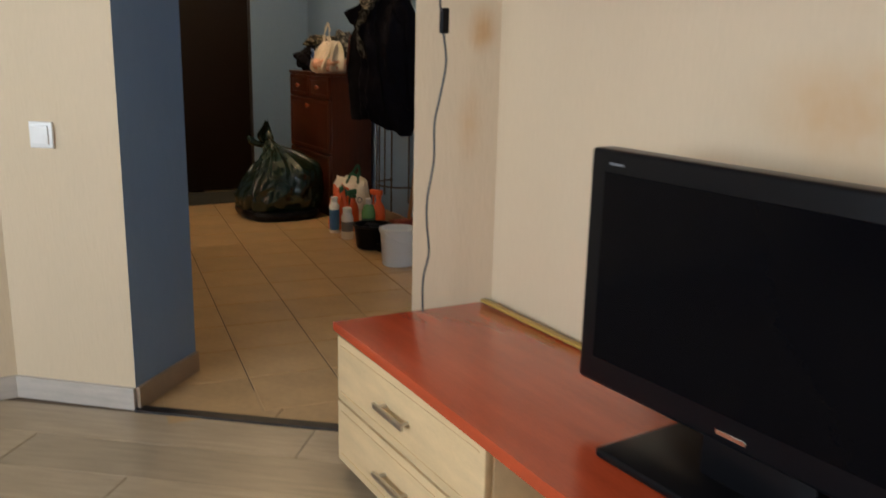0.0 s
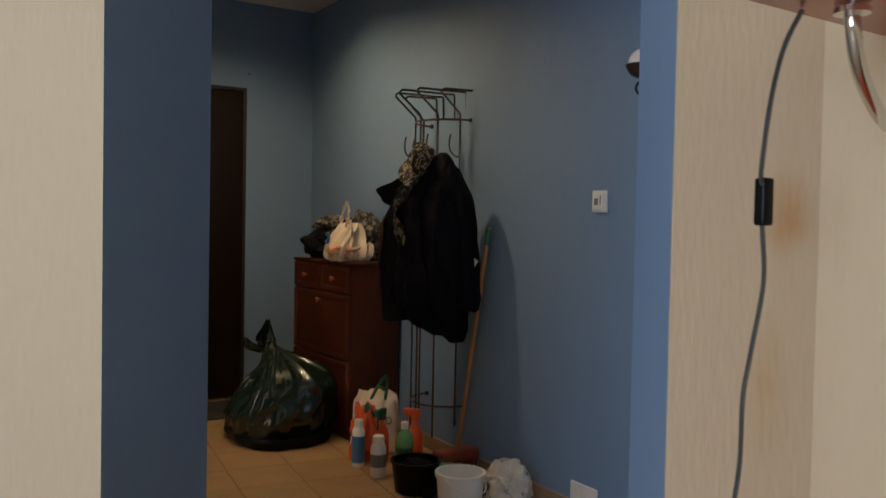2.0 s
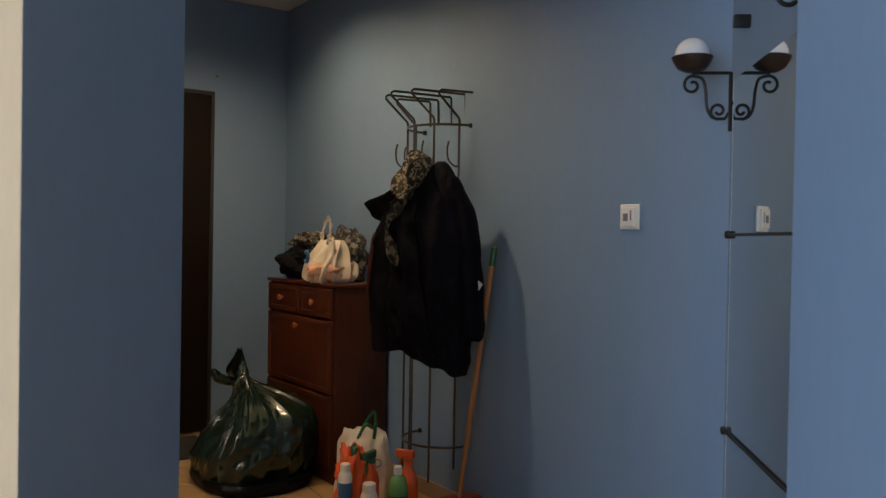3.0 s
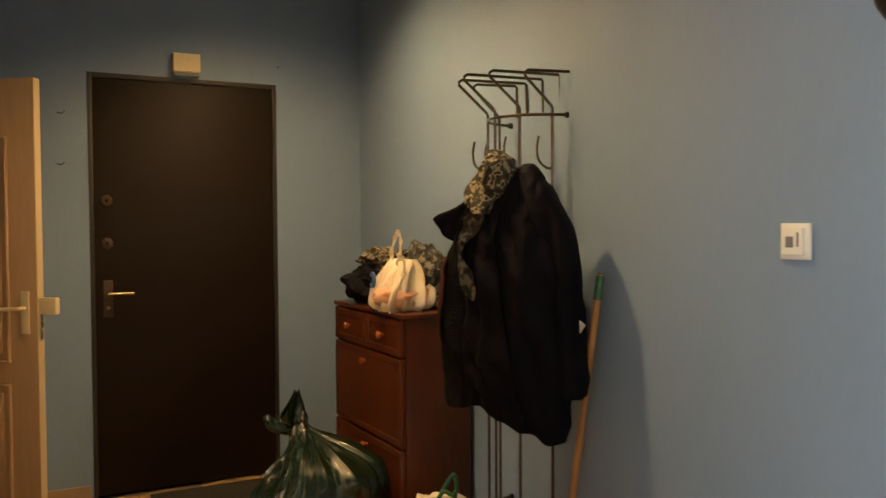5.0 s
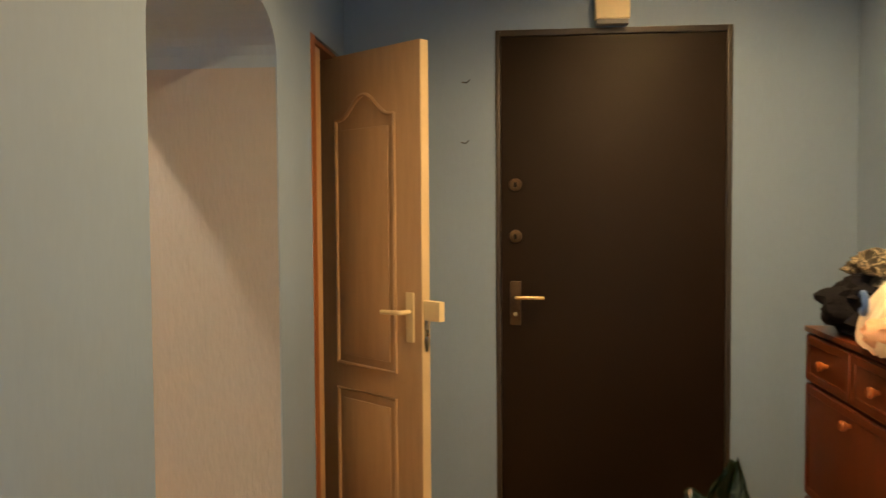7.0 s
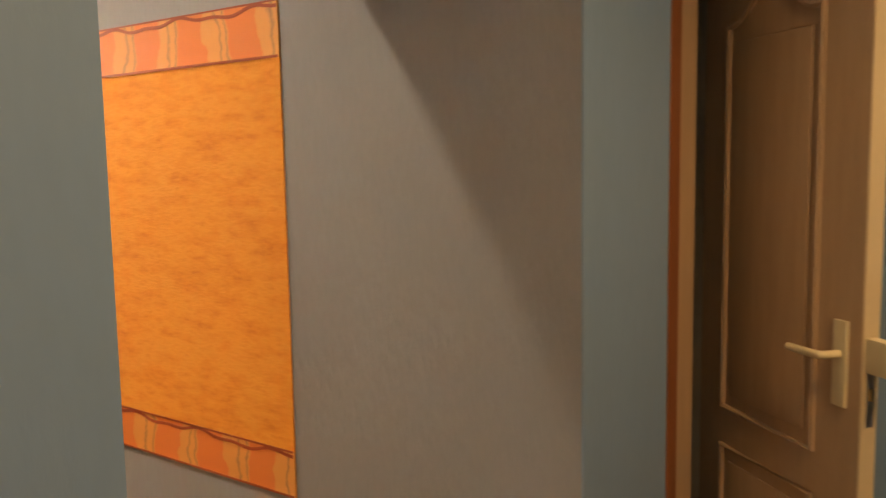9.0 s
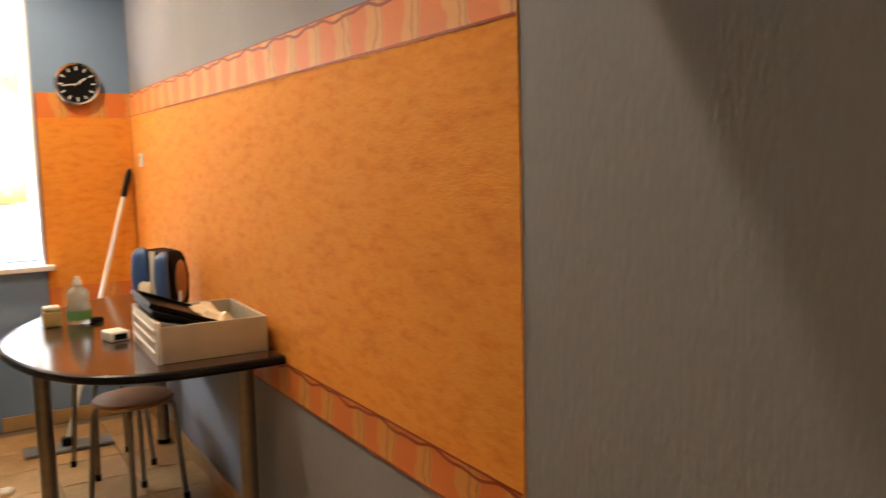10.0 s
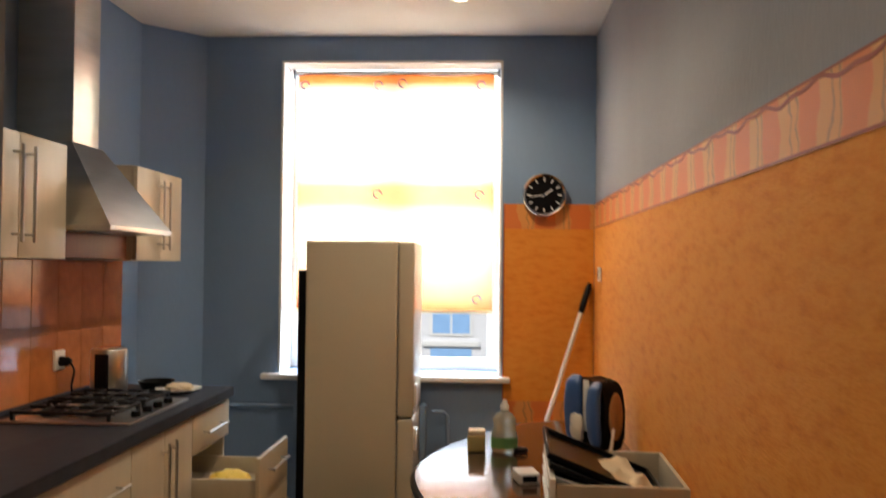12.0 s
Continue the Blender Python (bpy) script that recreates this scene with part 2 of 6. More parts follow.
PAPER = material("crumpled_paper", (0.72, 0.62, 0.45), 0.8, vary=0.08, fine=30, bump=0.7)
JAR = material("olive_jar", (0.42, 0.34, 0.13), 0.35, vary=0.12, bump=0.04)
YELLOW_CLOTH = material("yellow_sponge", (0.75, 0.52, 0.05), 0.8, vary=0.12, fine=80, bump=0.6)
OPAL = material("opal_glass", (0.72, 0.72, 0.74), 0.18, vary=0.03, bump=0.0)
CORD = material("dark_cord", (0.05, 0.05, 0.05), 0.5, vary=0.1, bump=0.02)


def stained(base, spots):
    """A copy of a wall material with soft brown stains and painted shade round the given points."""
    m = base.copy()
    nt, n = m.node_tree, m.node_tree.nodes
    bs = n["Principled BSDF"]
    src = bs.inputs["Base Color"].links[0].from_socket
    geo, ns = n.new("ShaderNodeNewGeometry"), n.new("ShaderNodeTexNoise")
    ns.inputs["Scale"].default_value = 14
    nt.links.new(geo.outputs["Position"], ns.inputs["Vector"])
    for x, y, z, r, tall, deep in spots:
        mp = n.new("ShaderNodeMapping")
        mp.inputs["Location"].default_value = (-x, -y, -z / tall)
        mp.inputs["Scale"].default_value = (1, 1, 1 / tall)
        nt.links.new(geo.outputs["Position"], mp.inputs[0])
        ln = n.new("ShaderNodeVectorMath")
        ln.operation = "LENGTH"
        nt.links.new(mp.outputs[0], ln.inputs[0])
        mr = n.new("ShaderNodeMapRange")
        mr.interpolation_type = "SMOOTHSTEP"
        mr.inputs[1].default_value, mr.inputs[2].default_value, mr.inputs[3].default_value, mr.inputs[4].default_value = 0.0, r, deep, 0.0
        nt.links.new(ln.outputs["Value"], mr.inputs[0])
        mu = n.new("ShaderNodeMath")
        mu.operation = "MULTIPLY"
        nt.links.new(mr.outputs[0], mu.inputs[0])
        nt.links.new(ns.outputs[0], mu.inputs[1])
        mx = n.new("ShaderNodeMix")
        mx.data_type = "RGBA"
        nt.links.new(mu.outputs[0], mx.inputs[0])
        nt.links.new(src, mx.inputs[6])
        mx.inputs[7].default_value = (0.52, 0.25, 0.06, 1)
        src = mx.outputs[2]
    nt.links.new(src, bs.inputs["Base Color"])
    return m


# two stains on the pier; the last spot paints the soft shadow above the television
CREAM_STAINED_SHADED = stained(CREAM, ((0.075, -4.64, 1.21, 0.055, 1.6, 1.1), (0.05, -4.63, 0.95, 0.05, 3.0, 0.5), (0.11, -5.75, 1.06, 0.30, 0.5, 0.7)))
FACADE = material("pale_facade", (0.72, 0.72, 0.74), 0.8, vary=0.08, bump=0.3)
PANE_BLUE = material("facade_window", (0.28, 0.48, 0.78), 0.3, vary=0.1, bump=0.0)

MIRROR = bpy.data.materials.new("mirror_glass")
MIRROR.use_nodes = True
mb = MIRROR.node_tree.nodes["Principled BSDF"]
mb.inputs["Base Color"].default_value, mb.inputs["Metallic"].default_value, mb.inputs["Roughness"].default_value = (0.86, 0.88, 0.87, 1), 1.0, 0.01

GLASS = bpy.data.materials.new("window_glass")
GLASS.use_nodes = True
gb = GLASS.node_tree.nodes["Principled BSDF"]
gb.inputs["Transmission Weight"].default_value, gb.inputs["Roughness"].default_value, gb.inputs["IOR"].default_value = 1.0, 0.0, 1.03


def blind_material():
    """Thin printed cloth that lets light through: a pale ground with three orange bands."""
    m = bpy.data.materials.new("printed_blind_cloth")
    m.use_nodes = True
    nt, n = m.node_tree, m.node_tree.nodes
    n.remove(n["Principled BSDF"])
    co, sx = n.new("ShaderNodeTexCoord"), n.new("ShaderNodeSeparateXYZ")
    nt.links.new(co.outputs["Object"], sx.inputs[0])
    mr = n.new("ShaderNodeMapRange")
    mr.inputs[1].default_value, mr.inputs[2].default_value = 1.18, 2.47
    nt.links.new(sx.outputs["Z"], mr.inputs[0])
    cr = n.new("ShaderNodeValToRGB")
    pale, band = (0.25, 0.20, 0.14, 1), (0.23, 0.050, 0.010, 1)
    e = cr.color_ramp.elements
    stops = ((0.0, band), (0.06, (0.24, 0.10, 0.045, 1)), (0.20, (0.25, 0.16, 0.09, 1)), (0.40, (0.25, 0.17, 0.10, 1)), (0.45, (0.24, 0.08, 0.03, 1)), (0.52, (0.24, 0.08, 0.03, 1)), (0.58, pale), (0.90, pale), (0.96, band), (1.0, band))
    while len(e) < len(stops):
        e.new(0.5)
    for el, (p, c) in zip(e, stops):
        el.position, el.color = p, c
    nt.links.new(mr.outputs[0], cr.inputs[0])
    no = n.new("ShaderNodeTexNoise")
    no.inputs["Scale"].default_value = 9
    nt.links.new(co.outputs["Object"], no.inputs["Vector"])
    mx = n.new("ShaderNodeMix")
    mx.data_type, mx.blend_type = "RGBA", "MULTIPLY"
    mx.inputs[0].default_value = 0.25
    nt.links.new(cr.outputs[0], mx.inputs[6])
    nt.links.new(no.outputs[0], mx.inputs[7])
    tr, df, ms = n.new("ShaderNodeBsdfTranslucent"), n.new("ShaderNodeBsdfDiffuse"), n.new("ShaderNodeMixShader")
    ms.inputs[0].default_value = 0.35
    for s in (tr, df):
        nt.links.new(mx.outputs[2], s.inputs[0])
    nt.links.new(tr.outputs[0], ms.inputs[1])
    nt.links.new(df.outputs[0], ms.inputs[2])
    nt.links.new(ms.outputs[0], n["Material Output"].inputs[0])
    return m


BLIND = blind_material()


def band_material():
    """Paper border: orange and straw blocks in turn, with dark brush strokes between."""
    m = bpy.data.materials.new("paper_border")
    m.use_nodes = True
    nt, n = m.node_tree, m.node_tree.nodes
    bs = n["Principled BSDF"]
    co, sx = n.new("ShaderNodeTexCoord"), n.new("ShaderNodeSeparateXYZ")
    nt.links.new(co.outputs["Object"], sx.inputs[0])
    no = n.new("ShaderNodeTexNoise")
    no.inputs["Scale"].default_value, no.inputs["Detail"].default_value = 9, 5
    nt.links.new(co.outputs["Object"], no.inputs["Vector"])
    add = n.new("ShaderNodeMath")
    nt.links.new(sx.outputs["X"], add.inputs[0])
    nt.links.new(sx.outputs["Y"], add.inputs[1])
    m1 = n.new("ShaderNodeMath")
    m1.operation = "MULTIPLY_ADD"
    nt.links.new(no.outputs[0], m1.inputs[0])
    m1.inputs[1].default_value = 0.11
    nt.links.new(add.outputs[0], m1.inputs[2])
    m2 = n.new("ShaderNodeMath")
    m2.operation = "MULTIPLY"
    nt.links.new(m1.outputs[0], m2.inputs[0])
    m2.inputs[1].default_value = 5.4
    fr = n.new("ShaderNodeMath")
    fr.operation = "FRACT"
    nt.links.new(m2.outputs[0], fr.inputs[0])
    cr = n.new("ShaderNodeValToRGB")
    red, straw, dark = (0.66, 0.180, 0.035, 1), (0.66, 0.285, 0.070, 1), (0.34, 0.17, 0.06, 1)
    stops = ((0.0, red), (0.48, red), (0.51, straw), (0.70, straw), (0.735, dark), (0.77, straw), (0.88, straw), (0.91, dark), (0.94, straw), (0.98, red))
    e = cr.color_ramp.elements
    while len(e) < len(stops):
        e.new(0.5)
    for el, (p, c) in zip(e, stops):
        el.position, el.color = p, c
    nt.links.new(fr.outputs[0], cr.inputs[0])
    nt.links.new(cr.outputs[0], bs.inputs["Base Color"])
    bs.inputs["Roughness"].default_value = 0.5
    return m


BAND = band_material()
BAND_LINE = material("dark_red_line", (0.30, 0.05, 0.012), 0.5, vary=0.15, bump=0.05)


# ---- mesh helpers ----
def finish(bm, name, mat, smooth=False):
    bmesh.ops.recalc_face_normals(bm, faces=bm.faces[:])
    me = bpy.data.meshes.new(name)
    bm.to_mesh(me)
    bm.free()
    if smooth:
        me.shade_smooth()
        me.set_sharp_from_angle(angle=radians(38))
    me.materials.append(mat)
    return me


def part(name, bm, mat, parent=None, label="", smooth=True):
    ob = new(name, finish(bm, name, mat, smooth))
    if parent:
        ob.parent = parent
    return tagged(ob, label=label)


def thing(name, m, label, category, group=""):
    ob = new(name)
    ob.empty_display_size = 0.1
    ob.matrix_world = m
    return tagged(ob, label, category, group)


def setting(name, bm, mat, label, category="wall", smooth=False):
    ob = new(name, finish(bm, name, mat, smooth))
    return tagged(ob, label, category, kind="structure")


def box(x0, x1, y0, y1, z0, z1, bev=0.0, seg=2, bm=None):
    b2 = bmesh.new()
    vs = [b2.verts.new((x, y, z)) for z in (z0, z1) for y in (y0, y1) for x in (x0, x1)]
    for f in ((0, 2, 3, 1), (4, 5, 7, 6), (0, 1, 5, 4), (2, 6, 7, 3), (0, 4, 6, 2), (1, 3, 7, 5)):
        b2.faces.new([vs[i] for i in f])
    if bev:
        bmesh.ops.bevel(b2, geom=b2.edges[:], offset=bev, segments=seg, profile=0.6, affect="EDGES")
    return join(bm, b2)


def join(bm, b2):
    if bm is None:
        return b2
    me = bpy.data.meshes.new("tmp")
    b2.to_mesh(me)
    b2.free()
    bm.from_mesh(me)
    bpy.data.meshes.remove(me)
    return bm


def moved(bm, m):
    bmesh.ops.transform(bm, matrix=m, verts=bm.verts[:])
    return bm


def prism(poly, z0, z1, bev=0.0, bm=None):
    b2 = bmesh.new()
    lo, hi = [b2.verts.new((x, y, z0)) for x, y in poly], [b2.verts.new((x, y, z1)) for x, y in poly]
    b2.faces.new(lo[::-1])
    b2.faces.new(hi)
    for i in range(len(poly)):
        j = (i + 1) % len(poly)
        b2.faces.new((lo[i], lo[j], hi[j], hi[i]))
    if bev:
        es = [e for e in b2.edges if abs(e.verts[0].co.z - e.verts[1].co.z) < 1e-6]
        bmesh.ops.bevel(b2, geom=es, offset=bev, segments=2, profile=0.6, affect="EDGES")
    return join(bm, b2)


def lathe(profile, n=28, bm=None, at=(0, 0, 0)):
    """A body of revolution from (radius, height) pairs."""
    b2 = bmesh.new()
    rings = []
    for r, z in profile:
        if r < 1e-5:
            rings.append([b2.verts.new((at[0], at[1], at[2] + z))])
        else:
            rings.append([b2.verts.new((at[0] + r * math.cos(2 * math.pi * i / n), at[1] + r * math.sin(2 * math.pi * i / n), at[2] + z)) for i in range(n)])
    for a, b in zip(rings, rings[1:]):
        for i in range(n):
            j = (i + 1) % n
            if len(a) == 1 and len(b) > 1:
                b2.faces.new((a[0], b[i], b[j]))
            elif len(b) == 1 and len(a) > 1:
                b2.faces.new((a[i], b[0], a[j]))
            elif len(a) > 1:
                b2.faces.new((a[i], a[j], b[j], b[i]))
    return join(bm, b2)


def tube(points, r, n=8, bm=None, closed=False):
    """A round rod along a line of points; r is one radius or one for each point."""
    pts = [Vector(p) for p in points]
    rad = r if isinstance(r, (list, tuple)) else [r] * len(pts)
    b2 = bmesh.new()
    rings = []
    up = None
    for i, p in enumerate(pts):
        a, b = pts[max(i - 1, 0)], pts[min(i + 1, len(pts) - 1)]
        d = (b - a).normalized()
        if up is None:
            up = Vector((0, 0, 1)) if abs(d.z) < 0.9 else Vector((1, 0, 0))
        s = d.cross(up).normalized()
        up = s.cross(d).normalized()
        rings.append([b2.verts.new(p + rad[i] * (math.cos(2 * math.pi * k / n) * s + math.sin(2 * math.pi * k / n) * up)) for k in range(n)])
    for a, b in zip(rings, rings[1:]):
        for k in range(n):
            b2.faces.new((a[k], a[(k + 1) % n], b[(k + 1) % n], b[k]))
    b2.faces.new(rings[0][::-1])
    b2.faces.new(rings[-1])
    return join(bm, b2)


def curve(points, steps=6):
    """A smooth line through the points."""
    p = [Vector(q) for q in points]
    p = [2 * p[0] - p[1]] + p + [2 * p[-1] - p[-2]]
    out = []
    for i in range(1, len(p) - 2):
        for s in range(steps):
            t = s / steps
            a, b, c, d = p[i - 1], p[i], p[i + 1], p[i + 2]
            out.append(0.5 * (2 * b + (c - a) * t + (2 * a - 5 * b + 4 * c - d) * t * t + (3 * b - a - 3 * c + d) * t ** 3))
    return out + [p[-2]]


def loft(sections, n=48, folds=0.06, k=7, seed=0, cap=True, rough=0.0, bm=None):
    """Cloth-like body: sections are (x, y, z, half width, half depth, turn in degrees)."""
    b2 = bmesh.new()
    rings = []
    for s, (cx, cy, z, a, b, rot) in enumerate(sections):
        ring, c0, s0 = [], math.cos(radians(rot)), math.sin(radians(rot))
        for i in range(n):
            th = 2 * math.pi * i / n
            w = noise.noise(Vector((math.cos(th) * k * 0.35, math.sin(th) * k * 0.35 + seed * 7.3, z * 1.6)))
            w2 = noise.noise(Vector((math.cos(th) * 3.1, math.sin(th) * 3.1 + seed, z * 9.0)))
            f = 1 + folds * 2.2 * w + rough * w2
            ex = 0.8
            u = a * f * math.copysign(abs(math.cos(th)) ** ex, math.cos(th))
            v = b * f * math.copysign(abs(math.sin(th)) ** ex, math.sin(th))
            ring.append(b2.verts.new((cx + u * c0 - v * s0, cy + u * s0 + v * c0, z + rough * 0.12 * w2)))
        rings.append(ring)
    for a, b in zip(rings, rings[1:]):
        for i in range(n):
            b2.faces.new((a[i], a[(i + 1) % n], b[(i + 1) % n], b[i]))
    if cap:
        b2.faces.new(rings[0][::-1])
        b2.faces.new(rings[-1])
    return join(bm, b2)


def fine_sections(sections, steps=6):
    return [tuple(q) for q in spline_rows(sections, steps)]


def spline_rows(rows, steps):
    p = [np.array(r, float) for r in rows]
    p = [2 * p[0] - p[1]] + p + [2 * p[-1] - p[-2]]
    out = []
    for i in range(1, len(p) - 2):
        for s in range(steps):
            t = s / steps
            a, b, c, d = p[i - 1], p[i], p[i + 1], p[i + 2]
            out.append(0.5 * (2 * b + (c - a) * t + (2 * a - 5 * b + 4 * c - d) * t * t + (3 * b - a - 3 * c + d) * t ** 3))
    return out + [p[-2]]


def blob(sx, sy, sz, amp=0.1, freq=2.5, seed=0, flat=0.0, sub=4, crease=0.0, bm=None, at=(0, 0, 0)):
    """A crumpled soft body whose base rests at height 0."""
    b2 = bmesh.new()
    bmesh.ops.create_icosphere(b2, subdivisions=sub, radius=1)
    for v in b2.verts:
        p = v.co.copy()
        d = noise.noise(p * freq + Vector((seed * 3.7, 0, 0))) * amp
        d += crease * abs(noise.noise(p * freq * 2.6 + Vector((0, seed * 5.1, 0))))
        d += 0.3 * amp * noise.noise(p * freq * 5 + Vector((0, 0, seed)))
        p = p * (1 + d)
        v.co = Vector((p.x * sx + at[0], p.y * sy + at[1], at[2] + max(p.z, -1 + flat) * sz + sz * (1 - flat)))
    return join(bm, b2)


def along(p, q):
    """The pose whose x axis runs from p to q in plan, and whose y axis points to the left of it."""
    return pose(p[0], p[1], 0, 0, 0, math.degrees(math.atan2(q[1] - p[1], q[0] - p[0])))


def run(p, q):
    return math.hypot(q[0] - p[0], q[1] - p[1])


def wall(name, p, q, mat, label, thick=0.2, z0=-0.1, z1=2.65, over=0.0, holes=()):
    """A wall whose face runs from p to q, its body to the left of that line; holes are (from, to, bottom, top) along it."""
    length = run(p, q)
    bm, x = None, -over
    for a, b, lo, hi in sorted(holes):
        bm = box(x, a, 0, thick, z0, z1, bm=bm)
        if lo > z0:
            bm = box(a, b, 0, thick, z0, lo, bm=bm)
        if hi < z1:
            bm = box(a, b, 0, thick, hi, z1, bm=bm)
        x = b
    bm = box(x, length + over, 0, thick, z0, z1, bm=bm)
    ob = setting(name, bm, mat, label)
    ob.matrix_world = along(p, q)
    return ob


# ---- structure ----
CEIL = 2.63
RJF, RJB, LJF, LJB = (-0.088, -4.56), (0.049, -4.352), (-0.780, -3.985), (-0.525, -3.735)
MC = (1.239, -3.408)                     # corner of the hall's long wall and the mirror wall
KL, KR = (-0.613, -1.845), (-0.630, -0.920)
PASS = -1.376                            # kitchen face of the thick wall

# hall
wall("wall_entry", (-0.66, 0), (1.70, 0), BLUE, "blue-grey painted entrance wall around the steel door", holes=((0.655, 1.58, -0.1, 2.065),), over=0.0)
wall("wall_coats", (1.402, 0.2), (MC[0] - 0.0, MC[1]), BLUE, "blue painted long hall wall behind the coat rack", over=0.0)
wall("wall_mirror", (1.302, -3.337), (0.44, -4.311), BLUE, "blue painted slanting wall behind the mirror", thick=0.12)
bm = prism([RJB, RJF, (0.125, -4.655), (0.55, -4.655), (0.55, -4.25), (0.44, -4.311)], -0.1, 2.65)
setting("jamb_north", bm, BLUE, "blue painted pier between hall and living room")
bm = prism([(RJF[0] - 0.0023, RJF[1] - 0.0023), (0.129, -4.662), (0.129, -4.658), (RJF[0], RJF[1] + 0.003)], -0.1, 2.65)
setting("pier_face", bm, CREAM_STAINED_SHADED, "cream wallpapered face of the pier beside the opening")
bm = prism([LJF, LJB, (-0.72, -3.53), (-1.04, -3.74)], -0.1, 2.65)
setting("jamb_south", bm, BLUE, "dark blue painted deep side of the opening")
bm = prism([(-1.10, -3.695), LJF, (LJF[0] + 0.0022, LJF[1] + 0.0024), (-1.06, -3.66)], -0.1, 2.65)
setting("wall_slanting", bm, CREAM, "cream wallpapered slanting wall with a light switch")
bm = prism([(-1.10, -3.695), (-1.06, -3.66), (-1.06, -3.5), (-4.4, -3.5), (-4.4, -3.735)], -0.1, 2.65)
setting("wall_living_north", bm, CREAM, "cream wallpapered living room wall")
wall("wall_hall_west", (-0.700, -3.55), KL, BLUE, "blue-grey painted hall wall before the kitchen arch", thick=0.09)
# the arch through the thick wall
SPR, RISE, WIDE = 1.69, 0.225, KR[1] - KL[1]


def arch_soffit():
    """The thick wall above the passage, with a vaulted underside."""
    bm = bmesh.new()
    n, lo0, lo1, top0, top1 = 28, [], [], [], []
    for i in range(n + 1):
        a = math.pi * i / n
        f = 0.5 - 0.5 * math.cos(a)
        z = SPR + 0.08 * f + RISE * math.sin(a) ** 0.75
        xh = KL[0] + (KR[0] - KL[0]) * f
        yh = KL[1] + WIDE * f
        yk = -1.882 + 0.962 * f
        lo0.append(bm.verts.new((xh, yh, z)))
        lo1.append(bm.verts.new((-1.262, yk, z)))
        top0.append(bm.verts.new((xh, yh, 2.65)))
        top1.append(bm.verts.new((-1.262, yk, 2.65)))
    for i in range(n):
        bm.faces.new((lo0[i], lo0[i + 1], lo1[i + 1], lo1[i]))
        bm.faces.new((lo0[i], top0[i], top0[i + 1], lo0[i + 1]))
        bm.faces.new((lo1[i], lo1[i + 1], top1[i + 1], top1[i]))
        bm.faces.new((top0[i], top1[i], top1[i + 1], top0[i + 1]))
    return bm


setting("arch_header", arch_soffit(), BLUE, "painted vaulted header over the kitchen passage")
bm = prism([KL, (-1.262, -1.882), (-1.262, -2.3), (-0.68, -2.3)], -0.1, 2.65)
setting("arch_pier", bm, GREY, "grey papered side of the kitchen passage")
# passage and kitchen wall with its border of paper
bm = prism([(KR[0] - 0.004, -0.9205), (PASS, -0.9205), (PASS, -0.60), (KR[0] - 0.004, -0.60)], -0.1, 2.65)
setting("wall_passage", bm, GREY, "grey textured wallpaper along the kitchen passage")
bm = prism([(KR[0] - 0.004, KR[1]), (KR[0], KR[1]), (-0.625, -0.533), (-0.70, -0.533)], -0.1, 2.65)
bm = join(bm, prism([(-0.625, -0.533), (-0.62, -0.0), (-0.70, 0.0), (-0.70, -0.533)], 1.965, 2.65))
setting("wall_hall_end", bm, BLUE, "narrow blue-grey wall beside the inner door")
bm = box(-5.20, PASS, -0.92, -0.72, -0.1, 2.65)
setting("wall_kitchen_north", bm, GREY, "grey textured kitchen wall above and below the orange paper")
# small room behind the inner door, only its dark jamb shows
bm = box(-1.22, -1.17, -0.60, 0.5, -0.1, 2.65)
bm = box(-1.17, -0.66, 0.45, 0.5, -0.1, 2.65, bm=bm)
bm = box(-0.68, -0.62, 0.2, 0.5, -0.1, 2.65, bm=bm)
setting("wall_closet", bm, WHITE_PAINT, "plain walls of the small room behind the inner door")
# kitchen
wall("wall_kitchen_near", (-1.247, -1.96), (-1.247, -3.42), BLUE, "blue kitchen wall beside the passage", thick=0.12)
bm = box(-5.2, -1.13, -3.42, -3.22, -0.1, 2.65)
setting("wall_kitchen_south", bm, BLUE, "blue painted kitchen wall behind the worktop")
bm = prism([(-4.70, -3.2195), (-4.9495, -2.97), (-4.9495, -3.2195)], -0.1, 2.65)
setting("wall_kitchen_corner", bm, BLUE, "blue painted chamfered kitchen corner")
WY0, WY1, WZ0, WZ1 = -2.565, -1.400, 0.859, 2.50
bm = box(-5.35, -4.95, -3.42, WY0, -0.1, 2.65)
bm = box(-5.35, -4.95, WY1, -0.72, -0.1, 2.65, bm=bm)
bm = box(-5.35, -4.95, WY0, WY1, -0.1, WZ0, bm=bm)
bm = box(-5.35, -4.95, WY0, WY1, WZ1, 2.65, bm=bm)
setting("wall_window", bm, BLUE, "blue painted kitchen wall around the window")
bm = box(-5.30, -4.948, WY0 - 0.0, WY0 + 0.012, WZ0, WZ1)
bm = box(-5.30, -4.948, WY1 - 0.012, WY1, WZ0, WZ1, bm=bm)
bm = box(-5.30, -4.948, WY0 + 0.012, WY1 - 0.012, WZ1 - 0.012, WZ1, bm=bm)
setting("window_reveal", bm, WHITE_PAINT, "white painted window reveal", "window reveal")
# living room shell
wall("wall_tv", (0.125, -4.655), (0.105, -9.0), CREAM_STAINED_SHADED, "cream wallpapered wall behind the television")
wall("wall_living_back", (0.3, -8.6), (-4.4, -8.6), CREAM, "cream wallpapered living room back wall")
bm = box(-4.40, -4.20, -8.8, -7.15, -0.1, 2.65)
bm = box(-4.40, -4.20, -4.85, -3.5, -0.1, 2.65, bm=bm)
bm = box(-4.40, -4.20, -7.15, -4.85, -0.1, 0.80, bm=bm)
